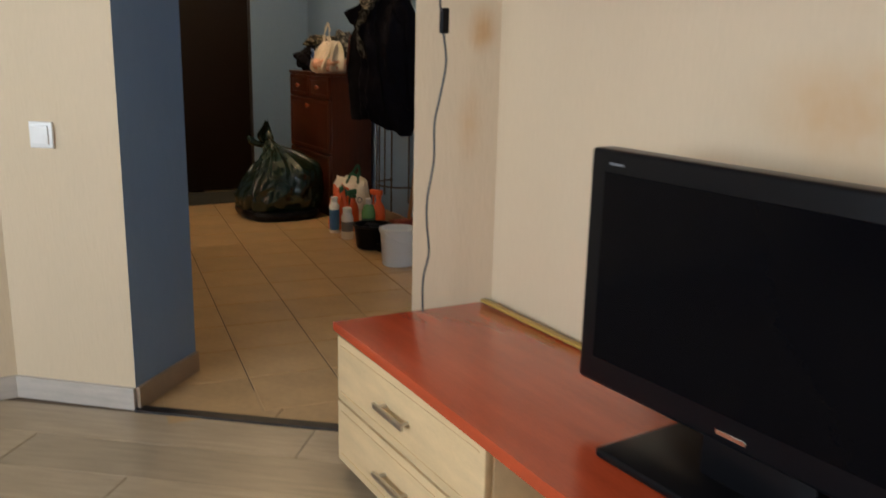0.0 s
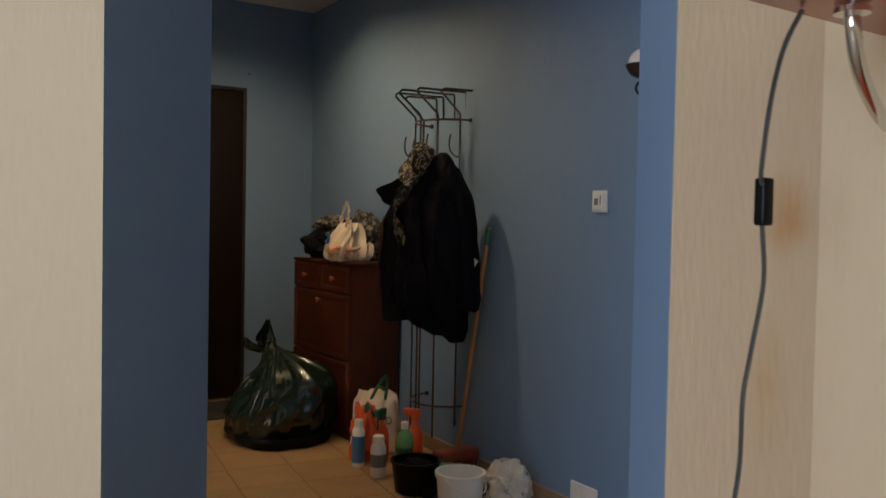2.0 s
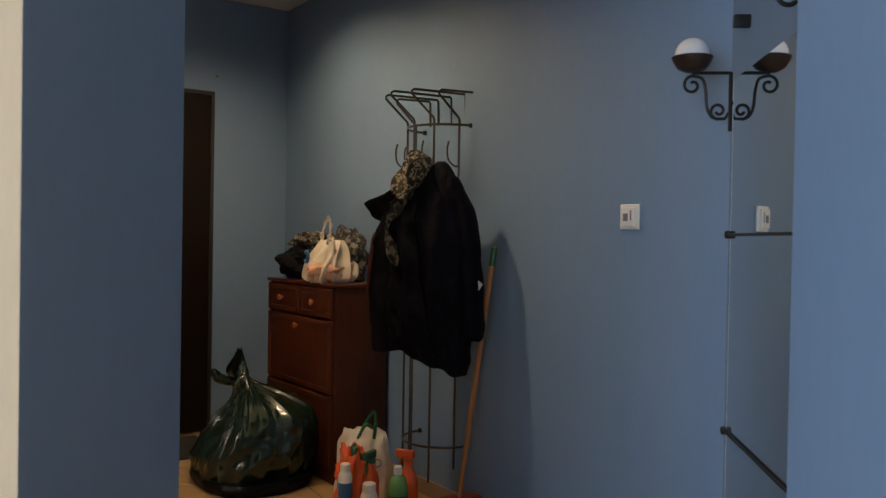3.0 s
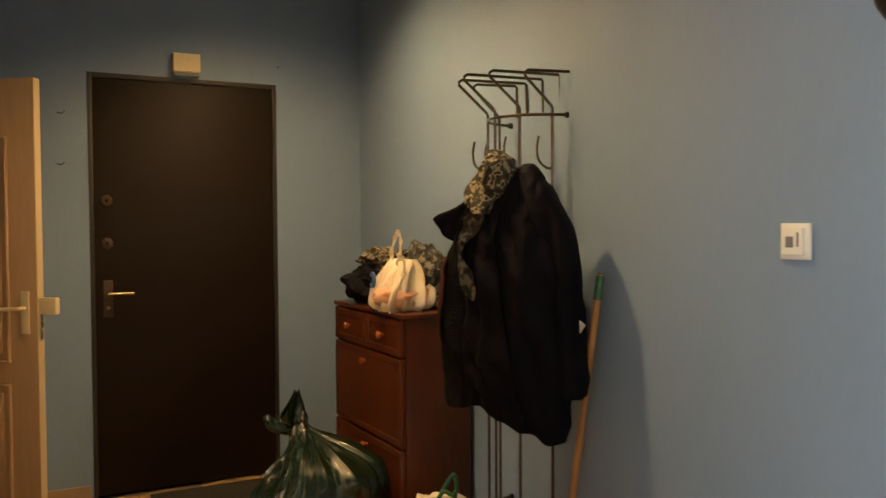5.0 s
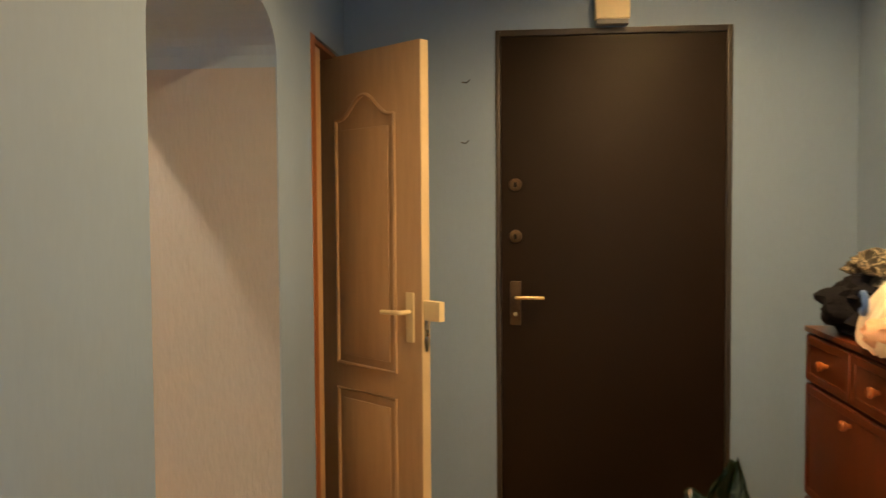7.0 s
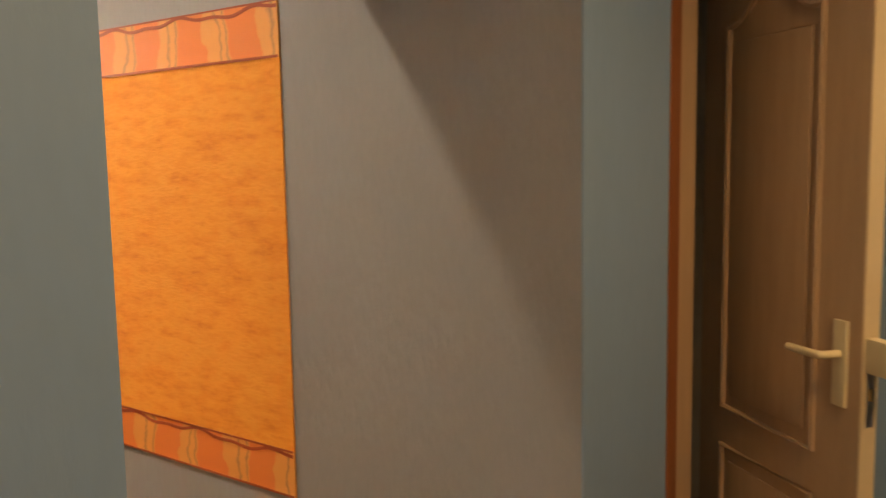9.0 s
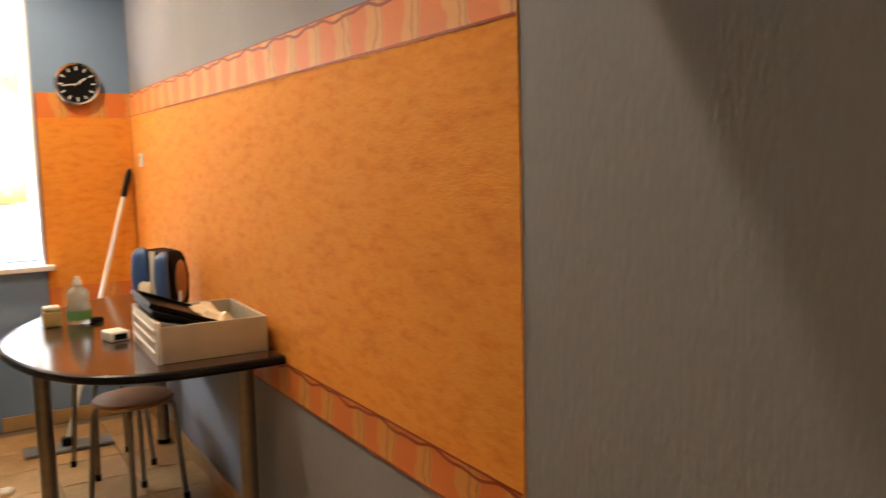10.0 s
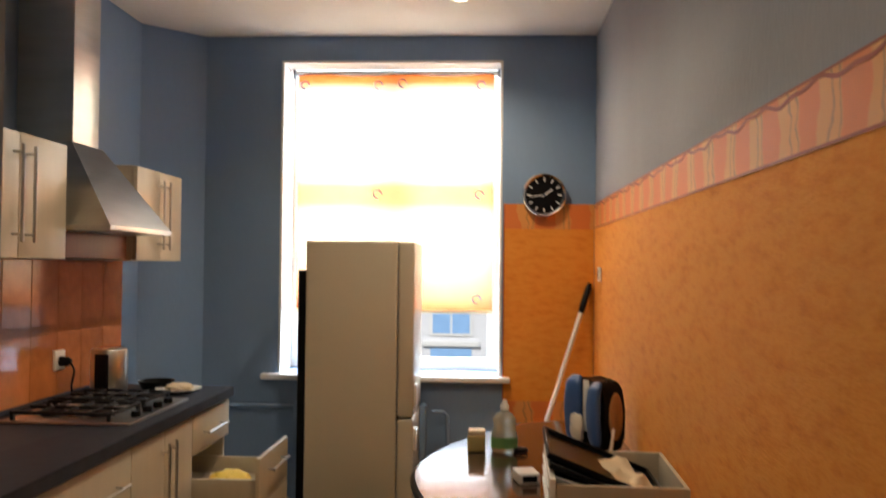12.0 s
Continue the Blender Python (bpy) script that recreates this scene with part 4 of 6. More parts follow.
def carrier_bag(name, at, s, mat, mat2, label, seed):
    """A full thin plastic bag, its two handles drawn up to points."""
    t = thing(name, at, label, "plastic bag")
    sec = [(0, 0, 0.0, 0.115 * s, 0.105 * s, 0), (0, 0, 0.03 * s, 0.135 * s, 0.128 * s, 0), (0, 0, 0.09 * s, 0.128 * s, 0.124 * s, 5), (0, 0.002, 0.15 * s, 0.098 * s, 0.108 * s, 10), (0, 0.004, 0.195 * s, 0.062 * s, 0.094 * s, 15), (0.0, 0.004, 0.225 * s, 0.026 * s, 0.078 * s, 15)]
    part("body", loft(fine_sections(sec, 9), 96, 0.17, 13, seed, True, 0.16), mat, t)

    def loop(pts, w):
        """A flat band of film drawn up into a loop."""
        line, bm = curve(pts, 7), bmesh.new()
        rows = []
        for i, p in enumerate(line):
            f = i / (len(line) - 1)
            half = w * (1.0 - 0.55 * math.sin(math.pi * f)) * (1 + 0.25 * noise.noise(Vector((f * 9, seed, 0))))
            q = line[min(i + 1, len(line) - 1)] - line[max(i - 1, 0)]
            side = Vector((0, -q.z, q.y)).normalized()
            rows.append([bm.verts.new(p + side * half * k + Vector((0.012 * noise.noise(Vector((f * 14, k * 3, seed))), 0, 0))) for k in (-1, -0.5, 0, 0.5, 1)])
        for a, b in zip(rows, rows[1:]):
            for k in range(4):
                bm.faces.new((a[k], a[k + 1], b[k + 1], b[k]))
        bmesh.ops.solidify(bm, geom=bm.faces[:], thickness=0.003)
        return bm

    part("handle", loop([(-0.03 * s, 0.085 * s, 0.17 * s), (-0.03 * s, 0.062 * s, 0.26 * s), (-0.025 * s, 0.022 * s, 0.345 * s), (-0.02 * s, -0.005 * s, 0.335 * s), (-0.02 * s, -0.008 * s, 0.26 * s), (-0.02 * s, 0.01 * s, 0.19 * s)], 0.026 * s), mat, t)
    part("handle", loop([(-0.04 * s, -0.02 * s, 0.19 * s), (-0.055 * s, -0.06 * s, 0.245 * s), (-0.06 * s, -0.115 * s, 0.235 * s), (-0.06 * s, -0.14 * s, 0.19 * s), (-0.05 * s, -0.115 * s, 0.165 * s), (-0.04 * s, -0.07 * s, 0.16 * s)], 0.022 * s), mat, t)
    return t


cb = carrier_bag("carrier_bag", pose(1.095, -1.19, 0.973), 0.92, BAG_WHITE, BAG_PEACH, "milky white plastic carrier bag on the chest", 5)
part("pack", blob(0.118, 0.105, 0.062, 0.25, 2.4, 5, 0.15, 4, 0.1, at=(-0.012, -0.012, 0.004)), BAG_PEACH, cb, "peach pack showing through the film")
lg = bmesh.new()
lg = tube([(-0.121 + 0.006 * math.cos(a), 0.045 + 0.030 * math.cos(a), 0.125 + 0.026 * math.sin(a)) for a in [math.pi * (0.25 + 1.5 * i / 14) for i in range(15)]], 0.009, 6)
part("print", lg, CLEANER_BLUE, cb, "blue printed ring")


def rubbish_bag():
    t = thing("rubbish_bag", pose(0.715, -1.09, 0.004), "full dark green rubbish bag tied at the top", "rubbish bag")
    sec = [(0, 0, 0.0, 0.22, 0.23, 0), (0, 0, 0.05, 0.265, 0.27, 0), (0.01, -0.01, 0.16, 0.275, 0.282, 3), (0.045, -0.035, 0.27, 0.258, 0.262, 4), (0.062, -0.048, 0.36, 0.212, 0.218, 0), (0.035, -0.010, 0.425, 0.140, 0.138, -3), (-0.015, 0.040, 0.470, 0.066, 0.062, 0), (-0.035, 0.065, 0.51, 0.032, 0.030, 4)]
    bm = loft(fine_sections(sec, 11), 170, 0.07, 8, 21, True, 0.06)
    for v in bm.verts:
        x, y, z = v.co
        th = math.atan2(y - 0.03, x)
        up = max(0.0, min(1.0, (z - 0.12) / 0.35))
        pleat = abs(noise.noise(Vector((math.cos(th) * 6.5, math.sin(th) * 6.5, z * 1.5)))) + 0.6 * abs(noise.noise(Vector((math.cos(th) * 10, math.sin(th) * 10, z * 2.5 + 4))))
        crush = abs(noise.noise(Vector((x * 7, y * 7, z * 8)))) + 0.3 * abs(noise.noise(Vector((x * 15, y * 15, z * 17 + 3))))
        r = math.hypot(x, y - 0.03) or 1
        k = (0.050 * up * pleat * min(1, r / 0.12) + 0.032 * (1 - 0.5 * up) * crush) * (1 if z > 0.01 else 0)
        v.co.x -= x / r * k
        v.co.y -= (y - 0.03) / r * k
        v.co.z += 0.010 * (crush - 0.35)
    part("body", bm, BAG_GREEN, t)
    part("knot", loft(fine_sections([(-0.035, 0.070, 0.490, 0.034, 0.030, 0), (-0.040, 0.080, 0.535, 0.050, 0.022, 20), (-0.036, 0.085, 0.58, 0.042, 0.014, 40), (-0.028, 0.088, 0.630, 0.016, 0.008, 50)], 7), 40, 0.28, 9, 22, True, 0.25), BAG_GREEN, t)
    part("tie", loft(fine_sections([(-0.04, 0.075, 0.480, 0.02, 0.02, 0), (-0.085, 0.105, 0.475, 0.026, 0.026, 20), (-0.120, 0.130, 0.490, 0.028, 0.016, 30), (-0.140, 0.145, 0.525, 0.014, 0.008, 30)], 6), 30, 0.28, 8, 23, True, 0.25), BAG_GREEN, t)
    part("base", loft(fine_sections([(0, 0, -0.003, 0.245, 0.285, 0), (0, 0, 0.03, 0.262, 0.30, 0), (0, 0, 0.055, 0.255, 0.29, 0)], 4), 64, 0.05, 6, 24, True, 0.05), BLACK_PLASTIC, t, "black shiny lower bag")
    return t


rubbish_bag()


def coat_rack():
    """A wall rack: half-round cage of rods with hat hoops on top and hooks below them."""
    cy, cx, R = -1.872, 1.300, 0.178
    t = thing("coat_rack", pose(cx, cy, 0), "tall bronzed metal wall coat rack with hat hoops", "coat rack")
    for z, n in ((1.695, "upper_ring"), (0.295, "lower_ring")):
        pts = [(-(R) * math.sin(a), R * math.cos(a), z) for a in [math.pi * i / 24 for i in range(25)]]
        r = part(n, tube(pts, 0.0055, 8), RACK_METAL, t)
        for s in (1, -1):
            part("wall_plug", moved(lathe([(0, 0.014), (0.010, 0.012), (0.012, 0.0), (0, 0)], 14), pose(0.006, s * R, z, 0, -90, 0)), IRON, r)
    for i in range(5):
        a = math.pi * (0.10 + 0.2 * i)
        x, y = -(R - 0.002) * math.sin(a), (R - 0.002) * math.cos(a)
        ox, oy = -math.sin(a) * 0.0 - 0.095 - 0.02 * math.sin(a), 0.012
        z0 = 0.14 if i in (1, 2, 3) else 0.20
        top = [(x, y, z0), (x, y, 1.0), (x, y, 1.715), (x - 0.004, y + 0.001, 1.725), (x + ox, y + oy, 1.818), (x + ox + 0.001, y + oy, 1.830), (x + ox + 0.012, y + oy - 0.001, 1.838), (0.002, y - 0.02, 1.838), (0.006, y - 0.024, 1.832), (0.008, y - 0.026, 1.72)]
        part("rod", tube(top, 0.0052, 8), RACK_METAL, t)
        if i in (0, 1, 3, 4):
            h = [(x, y, 1.52), (x - 0.02, y, 1.515), (x - 0.055, y, 1.54), (x - 0.062, y, 1.585), (x - 0.055, y, 1.62)]
            part("hook", tube(curve(h, 4), 0.0042, 7), RACK_METAL, t)
    return t


coat_rack()


COAT_AT, COAT_U, COAT_N = Vector((1.05, -2.0, 0)), Vector((0.44, -0.898, 0)), Vector((-0.898, -0.44, 0))


def hang(u, v, z):
    return COAT_AT + COAT_U * u + COAT_N * v + Vector((0, 0, z))


def wrinkle(u, z, seed, fold):
    w = 0.55 * noise.noise(Vector((u * 15, z * 1.7, seed)))
    w += 0.40 * noise.noise(Vector(((u + 0.5 * z) * 20, (z - 0.4 * u) * 8, seed + 5.5)))
    w -= 0.35 * abs(noise.noise(Vector(((u - 0.35 * z) * 26, z * 11, seed + 9.1))))
    return fold * w


def row_at(rows, z):
    zs = [r[0] for r in rows]
    return [float(np.interp(z, zs, [r[k] for r in rows])) for k in (1, 2, 3)]


def garment(rows, seed, fold, shift=0.0, hem=0.0, n=84, back=0.45):
    """A hanging body of cloth: rows of (height, left, right, depth), lowest first."""
    bm = bmesh.new()
    fine, rings = fine_sections(rows, 9), []
    z0 = rows[0][0]
    for z, lo, hi, d in fine:
        ring = []
        for i in range(n):
            th = 2 * math.pi * i / n
            c, s = math.cos(th), math.sin(th)
            u = (lo + hi) / 2 + (hi - lo) / 2 * math.copysign(abs(c) ** 0.75, c)
            v = shift + (d if s > 0 else d * back) * math.copysign(abs(s) ** 0.75, s)
            w = wrinkle(u, z, seed, fold)
            u += c * 0.5 * w
            v += s * w
            near = max(0.0, 1 - (z - z0) / 0.2)
            zz = z - hem * (u - 0.08) * near + near * 0.02 * noise.noise(Vector((u * 18, v * 9, seed)))
            ring.append(bm.verts.new(hang(u, v, zz)))
        rings.append(ring)
    for a, b in zip(rings, rings[1:]):
        for i in range(n):
            bm.faces.new((a[i], a[(i + 1) % n], b[(i + 1) % n], b[i]))
    bm.faces.new(rings[0][::-1])
    bm.faces.new(rings[-1])
    return bm


def strip(rows, over, seed, fold, shift, lift, thick=0.006, cols=12):
    """A band of cloth lying on the front of another garment, as rows of (height, left, right)."""
    bm = bmesh.new()
    prev = None
    for z, lo, hi in fine_sections(rows, 7):
        a, b, d = row_at(over, z)
        line = []
        for k in range(cols + 1):
            u = lo + (hi - lo) * k / cols
            c = min(1.0, abs(u - (a + b) / 2) / ((b - a) / 2))
            s = max(0.0, 1 - c ** 2.7) ** 0.375
            edge = 1 - abs(2 * k / cols - 1) ** 4
            line.append(bm.verts.new(hang(u, shift + s * (d + wrinkle(u, z, seed, fold)) + lift + 0.006 * edge + 0.006 * noise.noise(Vector((u * 40, z * 24, seed))), z)))
        if prev:
            for k in range(cols):
                bm.faces.new((prev[k], prev[k + 1], line[k + 1], line[k]))
        prev = line
    bmesh.ops.solidify(bm, geom=bm.faces[:], thickness=thick)
    return bm


def coats():
    a = thing("black_jacket", pose(0, 0, 0), "black padded jacket hanging open on the coat rack", "jacket")
    body = [(0.700, -0.100, 0.255, 0.085), (0.78, -0.108, 0.268, 0.110), (0.90, -0.108, 0.275, 0.118), (1.02, -0.098, 0.278, 0.120), (1.14, -0.106, 0.270, 0.120), (1.27, -0.118, 0.250, 0.112), (1.38, -0.075, 0.215, 0.098), (1.46, 0.0, 0.185, 0.070), (1.505, 0.075, 0.165, 0.042), (1.522, 0.095, 0.145, 0.014)]
    part("body", garment(body, 31, 0.050, 0.0, 0.34), COAT_BLACK, a)
    sleeve = [(0.795, 0.245, 0.305, 0.030), (0.825, 0.212, 0.325, 0.055), (0.95, 0.198, 0.320, 0.062), (1.14, 0.180, 0.307, 0.066), (1.31, 0.145, 0.278, 0.066), (1.42, 0.115, 0.222, 0.055), (1.49, 0.10, 0.165, 0.035)]
    part("sleeve", garment(sleeve, 32, 0.030, 0.012, 0.0, 48, 1.0), COAT_BLACK, a)
    lapel = [(1.262, -0.125, -0.085), (1.285, -0.190, -0.080), (1.315, -0.212, -0.070), (1.352, -0.238, -0.055), (1.385, -0.150, -0.035), (1.425, -0.070, -0.010), (1.45, -0.025, 0.0)]
    part("lapel", strip(lapel, body, 31, 0.045, 0.0, 0.028, 0.010), COAT_BLACK, a, "turned out black lapel")
    zip_rows = [(0.715, 0.150, 0.160), (0.9, 0.128, 0.138), (1.1, 0.088, 0.098), (1.3, 0.060, 0.070), (1.44, 0.085, 0.095)]
    part("seam", strip(zip_rows, body, 31, 0.045, 0.0, 0.004, 0.004, 4), BLACK_PLASTIC, a, "stitched front seam")
    part("label", box(-0.012, 0.012, -0.002, 0.002, -0.016, 0.016, 0.001), WHITE_PLASTIC, a, "small white fabric label").matrix_world = Matrix.Translation(hang(0.318, 0.03, 1.015)) @ pose(0, 0, 0, 0, 35, -64)
    b = thing("camouflage_jacket", pose(0, 0, 0), "grey and brown camouflage jacket hanging under the black one", "jacket")
    hood = [(1.36, -0.070, 0.050, 0.085), (1.43, -0.080, 0.078, 0.085), (1.495, -0.062, 0.086, 0.082), (1.54, -0.030, 0.072, 0.062), (1.562, -0.005, 0.050, 0.034), (1.570, 0.01, 0.030, 0.014)]
    part("hood", garment(hood, 41, 0.085, 0.040, 0.0, 64, 0.9), CAMO, b, "brown camouflage hood")
    panel = [(1.085, -0.030, -0.010), (1.12, -0.075, -0.005), (1.165, -0.120, -0.018), (1.235, -0.138, -0.062), (1.30, -0.118, -0.015), (1.37, -0.085, 0.035), (1.44, -0.06, 0.065)]
    part("front", strip(panel, body, 31, 0.045, 0.0, 0.012, 0.008), CAMO_GREY, b, "grey camouflage front")
    c = thing("dark_coat", pose(0, 0, 0), "dark coat with a dull red lining on the rack", "coat")
    rows = [(0.725, -0.198, -0.06, 0.060), (0.87, -0.208, -0.05, 0.070), (1.02, -0.222, -0.04, 0.072), (1.18, -0.208, -0.03, 0.072), (1.30, -0.165, 0.0, 0.060), (1.42, -0.10, 0.03, 0.040)]
    part("body", garment(rows, 51, 0.040, -0.015), WOOL_BLACK, c)
    lining = [(0.93, -0.212, -0.190), (1.02, -0.218, -0.180), (1.12, -0.210, -0.172), (1.22, -0.190, -0.165)]
    part("lining", strip(lining, rows, 51, 0.040, -0.015, 0.010), RED_CLOTH, c, "dull red lining")


coats()


def broom():
    t = thing("broom", pose(1.185, -2.175, 0), "wooden broom with a green cap leaning on the wall", "broom")
    a, b = Vector((0.0, 0.015, 0.10)), Vector((0.055, -0.125, 1.175))
    part("pole", tube([a + (b - a) * (i / 8) for i in range(9)], 0.0115, 12), BROOM_WOOD, t)
    part("cap", tube([b - (b - a) * 0.075, b - (b - a) * 0.01, b + (b - a) * 0.003], [0.0135, 0.0135, 0.007], 14), GREEN_PLASTIC, t, "green plastic cap")
    hd = part("head", box(-0.12, 0.10, -0.03, 0.06, 0.075, 0.125, 0.016, 3), RUST_PLASTIC, t, "brick red broom head")
    rng = random.Random(4)
    br = None
    for i in range(70):
        x, y = rng.uniform(-0.115, 0.095), rng.uniform(-0.02, 0.05)
        br = tube([(x, y, 0.08), (x + rng.uniform(-0.012, 0.012), y + rng.uniform(-0.012, 0.012), 0.003)], 0.0028, 4, bm=br)
    part("bristles", br, RUST_PLASTIC, hd)
    return t


broom()


def shopping_bag():
    t = thing("shopping_bag", pose(1.04, -1.62, 0.002, 0, 0, -34) @ Matrix.Diagonal((0.88, 0.95, 0.92, 1)), "white woven shopping bag with green handles and lettering", "shopping bag")
    sec = [(0, 0, 0.0, 0.125, 0.065, 0), (0, 0, 0.03, 0.135, 0.075, 0), (0.005, 0, 0.17, 0.128, 0.072, 4), (-0.005, 0.004, 0.27, 0.116, 0.058, -3), (0.0, 0.010, 0.315, 0.104, 0.036, 6), (-0.01, 0.014, 0.345, 0.088, 0.018, 4)]
    part("body", loft(fine_sections(sec, 8), 110, 0.13, 7, 61, True, 0.16), BAG_WHITE, t)
    for s in (1, -1):
        part("handle", tube(curve([(-0.03, s * 0.02, 0.30), (0.01, s * 0.028, 0.37), (0.05, s * 0.025, 0.425 if s > 0 else 0.355), (0.062, s * 0.025, 0.37), (0.055, s * 0.02, 0.30)], 5), 0.009, 8), GREEN_PLASTIC, t, "green strap")
    tx = bpy.data.curves.new("letters", "FONT")
    tx.body, tx.size, tx.extrude, tx.align_x = "YED", 0.058, 0.0008, "CENTER"
    ob = new("letters", tx)
    dg = bpy.context.evaluated_depsgraph_get()
    me = bpy.data.meshes.new_from_object(ob.evaluated_get(dg))
    bpy.data.objects.remove(ob)
    me.materials.clear()
    me.materials.append(GREY_PLASTIC)
    lt = new("letters", me)
    lt.parent = t
    lt.matrix_local = pose(0.050, -0.086, 0.175, 80, 0, 4)
    tagged(lt, label="grey printed letters")
    return t


shopping_bag()


def spray_bottle(at, mat, trigger, label):
    t = thing("spray_bottle", at, label, "spray bottle", "cleaning supplies on the hall floor")
    part("bottle", moved(lathe([(0, 0), (0.042, 0), (0.045, 0.01), (0.045, 0.13), (0.036, 0.165), (0.017, 0.195), (0.016, 0.215), (0, 0.215)], 24), Matrix.Diagonal((1, 0.72, 1, 1))), mat, t)
    part("collar", lathe([(0, 0.213), (0.019, 0.213), (0.019, 0.235), (0, 0.235)], 18), trigger, t)
    b = box(-0.062, 0.026, -0.013, 0.013, 0.233, 0.268, 0.007, 3)
    part("head", b, trigger, t, "trigger head")
    part("trigger", tube(curve([(-0.030, 0, 0.235), (-0.042, 0, 0.21), (-0.040, 0, 0.185), (-0.047, 0, 0.17)], 4), 0.005, 8), trigger, t)
    return t


spray_bottle(pose(0.975, -1.80, 0, 0, 0, 30), ORANGE_PLASTIC, GREEN_PLASTIC, "orange cleaning spray bottle with a green trigger")
spray_bottle(pose(1.115, -1.885, 0, 0, 0, -60), ORANGE_PLASTIC, ORANGE_PLASTIC, "orange cleaning spray bottle with an orange trigger")


def bottle(name, at, prof, mat, cap, label, band=None):
    t = thing(name, at, label, "bottle", "cleaning supplies on the hall floor")
    part("bottle", lathe(prof, 24), mat, t)
    r, z = prof[-2]
    part("cap", lathe([(0, z - 0.001), (r + 0.004, z - 0.001), (r + 0.004, z + 0.03), (r, z + 0.034), (0, z + 0.034)], 20), cap, t)
    if band:
        rr = max(q[0] for q in prof) + 0.0008
        part("label_band", lathe([(rr, band[0]), (rr, band[1])], 24), band[2], t, "printed label band")
    return t


can = [(0, 0), (0.029, 0), (0.031, 0.006), (0.031, 0.175), (0.024, 0.19), (0.018, 0.195), (0, 0.195)]
bottle("aerosol_can", pose(0.845, -1.80, 0), can, WHITE_PLASTIC, WHITE_PLASTIC, "blue and white aerosol can on the tiles", (0.02, 0.15, BLUE_PLASTIC))
bottle("white_bottle", pose(0.845, -2.0, 0), [(0, 0), (0.034, 0), (0.037, 0.008), (0.037, 0.135), (0.030, 0.155), (0.024, 0.16), (0, 0.16)], WHITE_PLASTIC, WHITE_PLASTIC, "white plastic bottle of cleaning powder", (0.05, 0.11, GREY_PLASTIC))
bottle("detergent_bottle", pose(0.995, -1.985, 0), [(0, 0), (0.040, 0), (0.043, 0.008), (0.043, 0.15), (0.032, 0.19), (0.014, 0.205), (0, 0.205)], SOAP_GREEN, WHITE_PLASTIC, "green bottle of dish detergent", (0.05, 0.12, GREEN_PLASTIC))
bottle("small_red_bottle", pose(0.885, -1.69, 0), [(0, 0), (0.030, 0), (0.032, 0.006), (0.032, 0.06), (0.02, 0.085), (0.012, 0.09), (0, 0.09)], ORANGE_PLASTIC, RUST_PLASTIC, "small orange bottle beside the shopping bag")


def orange_pack():
    t = thing("orange_pack", pose(0.93, -1.715, 0.0), "crumpled bright orange cleaning pack leaning on the shopping bag", "pack")
    part("film", blob(0.062, 0.070, 0.150, 0.35, 2.4, 64, 0.2, 4, 0.3), ORANGE_PLASTIC, t)
    part("neck", blob(0.028, 0.030, 0.060, 0.3, 2.6, 65, 0.0, 3, 0.2, at=(0.0, -0.02, 0.165)), GREEN_PLASTIC, t, "dark green screw top")
    return t


orange_pack()


def basin():
    t = thing("plastic_basin", pose(0.885, -2.27, 0), "black plastic tub standing on the hall tiles", "tub")
    part("tub", lathe([(0, 0), (0.085, 0), (0.092, 0.006), (0.108, 0.13), (0.115, 0.135), (0.115, 0.142), (0.103, 0.142), (0.088, 0.012), (0, 0.010)], 32), BLACK_PLASTIC, t)
    part("cloth", blob(0.085, 0.085, 0.06, 0.3, 2.5, 71, 0.1, 3, 0.15, at=(0, 0, 0.03)), WOOL_BLACK, t, "black rag inside")
    d = thing("dustpan", pose(1.0, -2.42, 0, 0, 0, 30), "black plastic dustpan lying on the tiles", "dustpan")
    b = box(-0.10, 0.10, -0.11, 0.11, 0.0, 0.008, 0.003)
    b = box(-0.10, -0.09, -0.11, 0.11, 0.006, 0.045, 0.003, bm=b)
    b = box(-0.10, 0.08, -0.11, -0.102, 0.006, 0.035, 0.003, bm=b)
    b = box(-0.10, 0.08, 0.102, 0.11, 0.006, 0.035, 0.003, bm=b)
    part("pan", b, BLACK_PLASTIC, d)
    part("handle", tube([(-0.095, 0, 0.03), (-0.15, 0, 0.04), (-0.22, 0, 0.045)], 0.011, 10), BLACK_PLASTIC, d)


basin()


def pail(name, at, r0, r1, h, mat, label, group=""):
    t = thing(name, at, label, "bucket", group)
    part("pail", lathe([(0, 0), (r0 - 0.004, 0), (r0, 0.004), (r1 - 0.004, h - 0.03), (r1 - 0.004, h - 0.022), (r1 + 0.004, h - 0.020), (r1 + 0.005, h - 0.002), (r1, h), (r1 - 0.006, h), (r0 - 0.004, 0.008), (0, 0.007)], 40), mat, t)
    a = [(math.cos(q) * (r1 + 0.007), math.sin(q) * (r1 + 0.007) * 0.98, h - 0.012 - 0.06 * math.sin(q)) for q in [math.pi * i / 16 for i in range(17)]]
    part("bail", tube(a, 0.003, 6), mat, t)
    return t


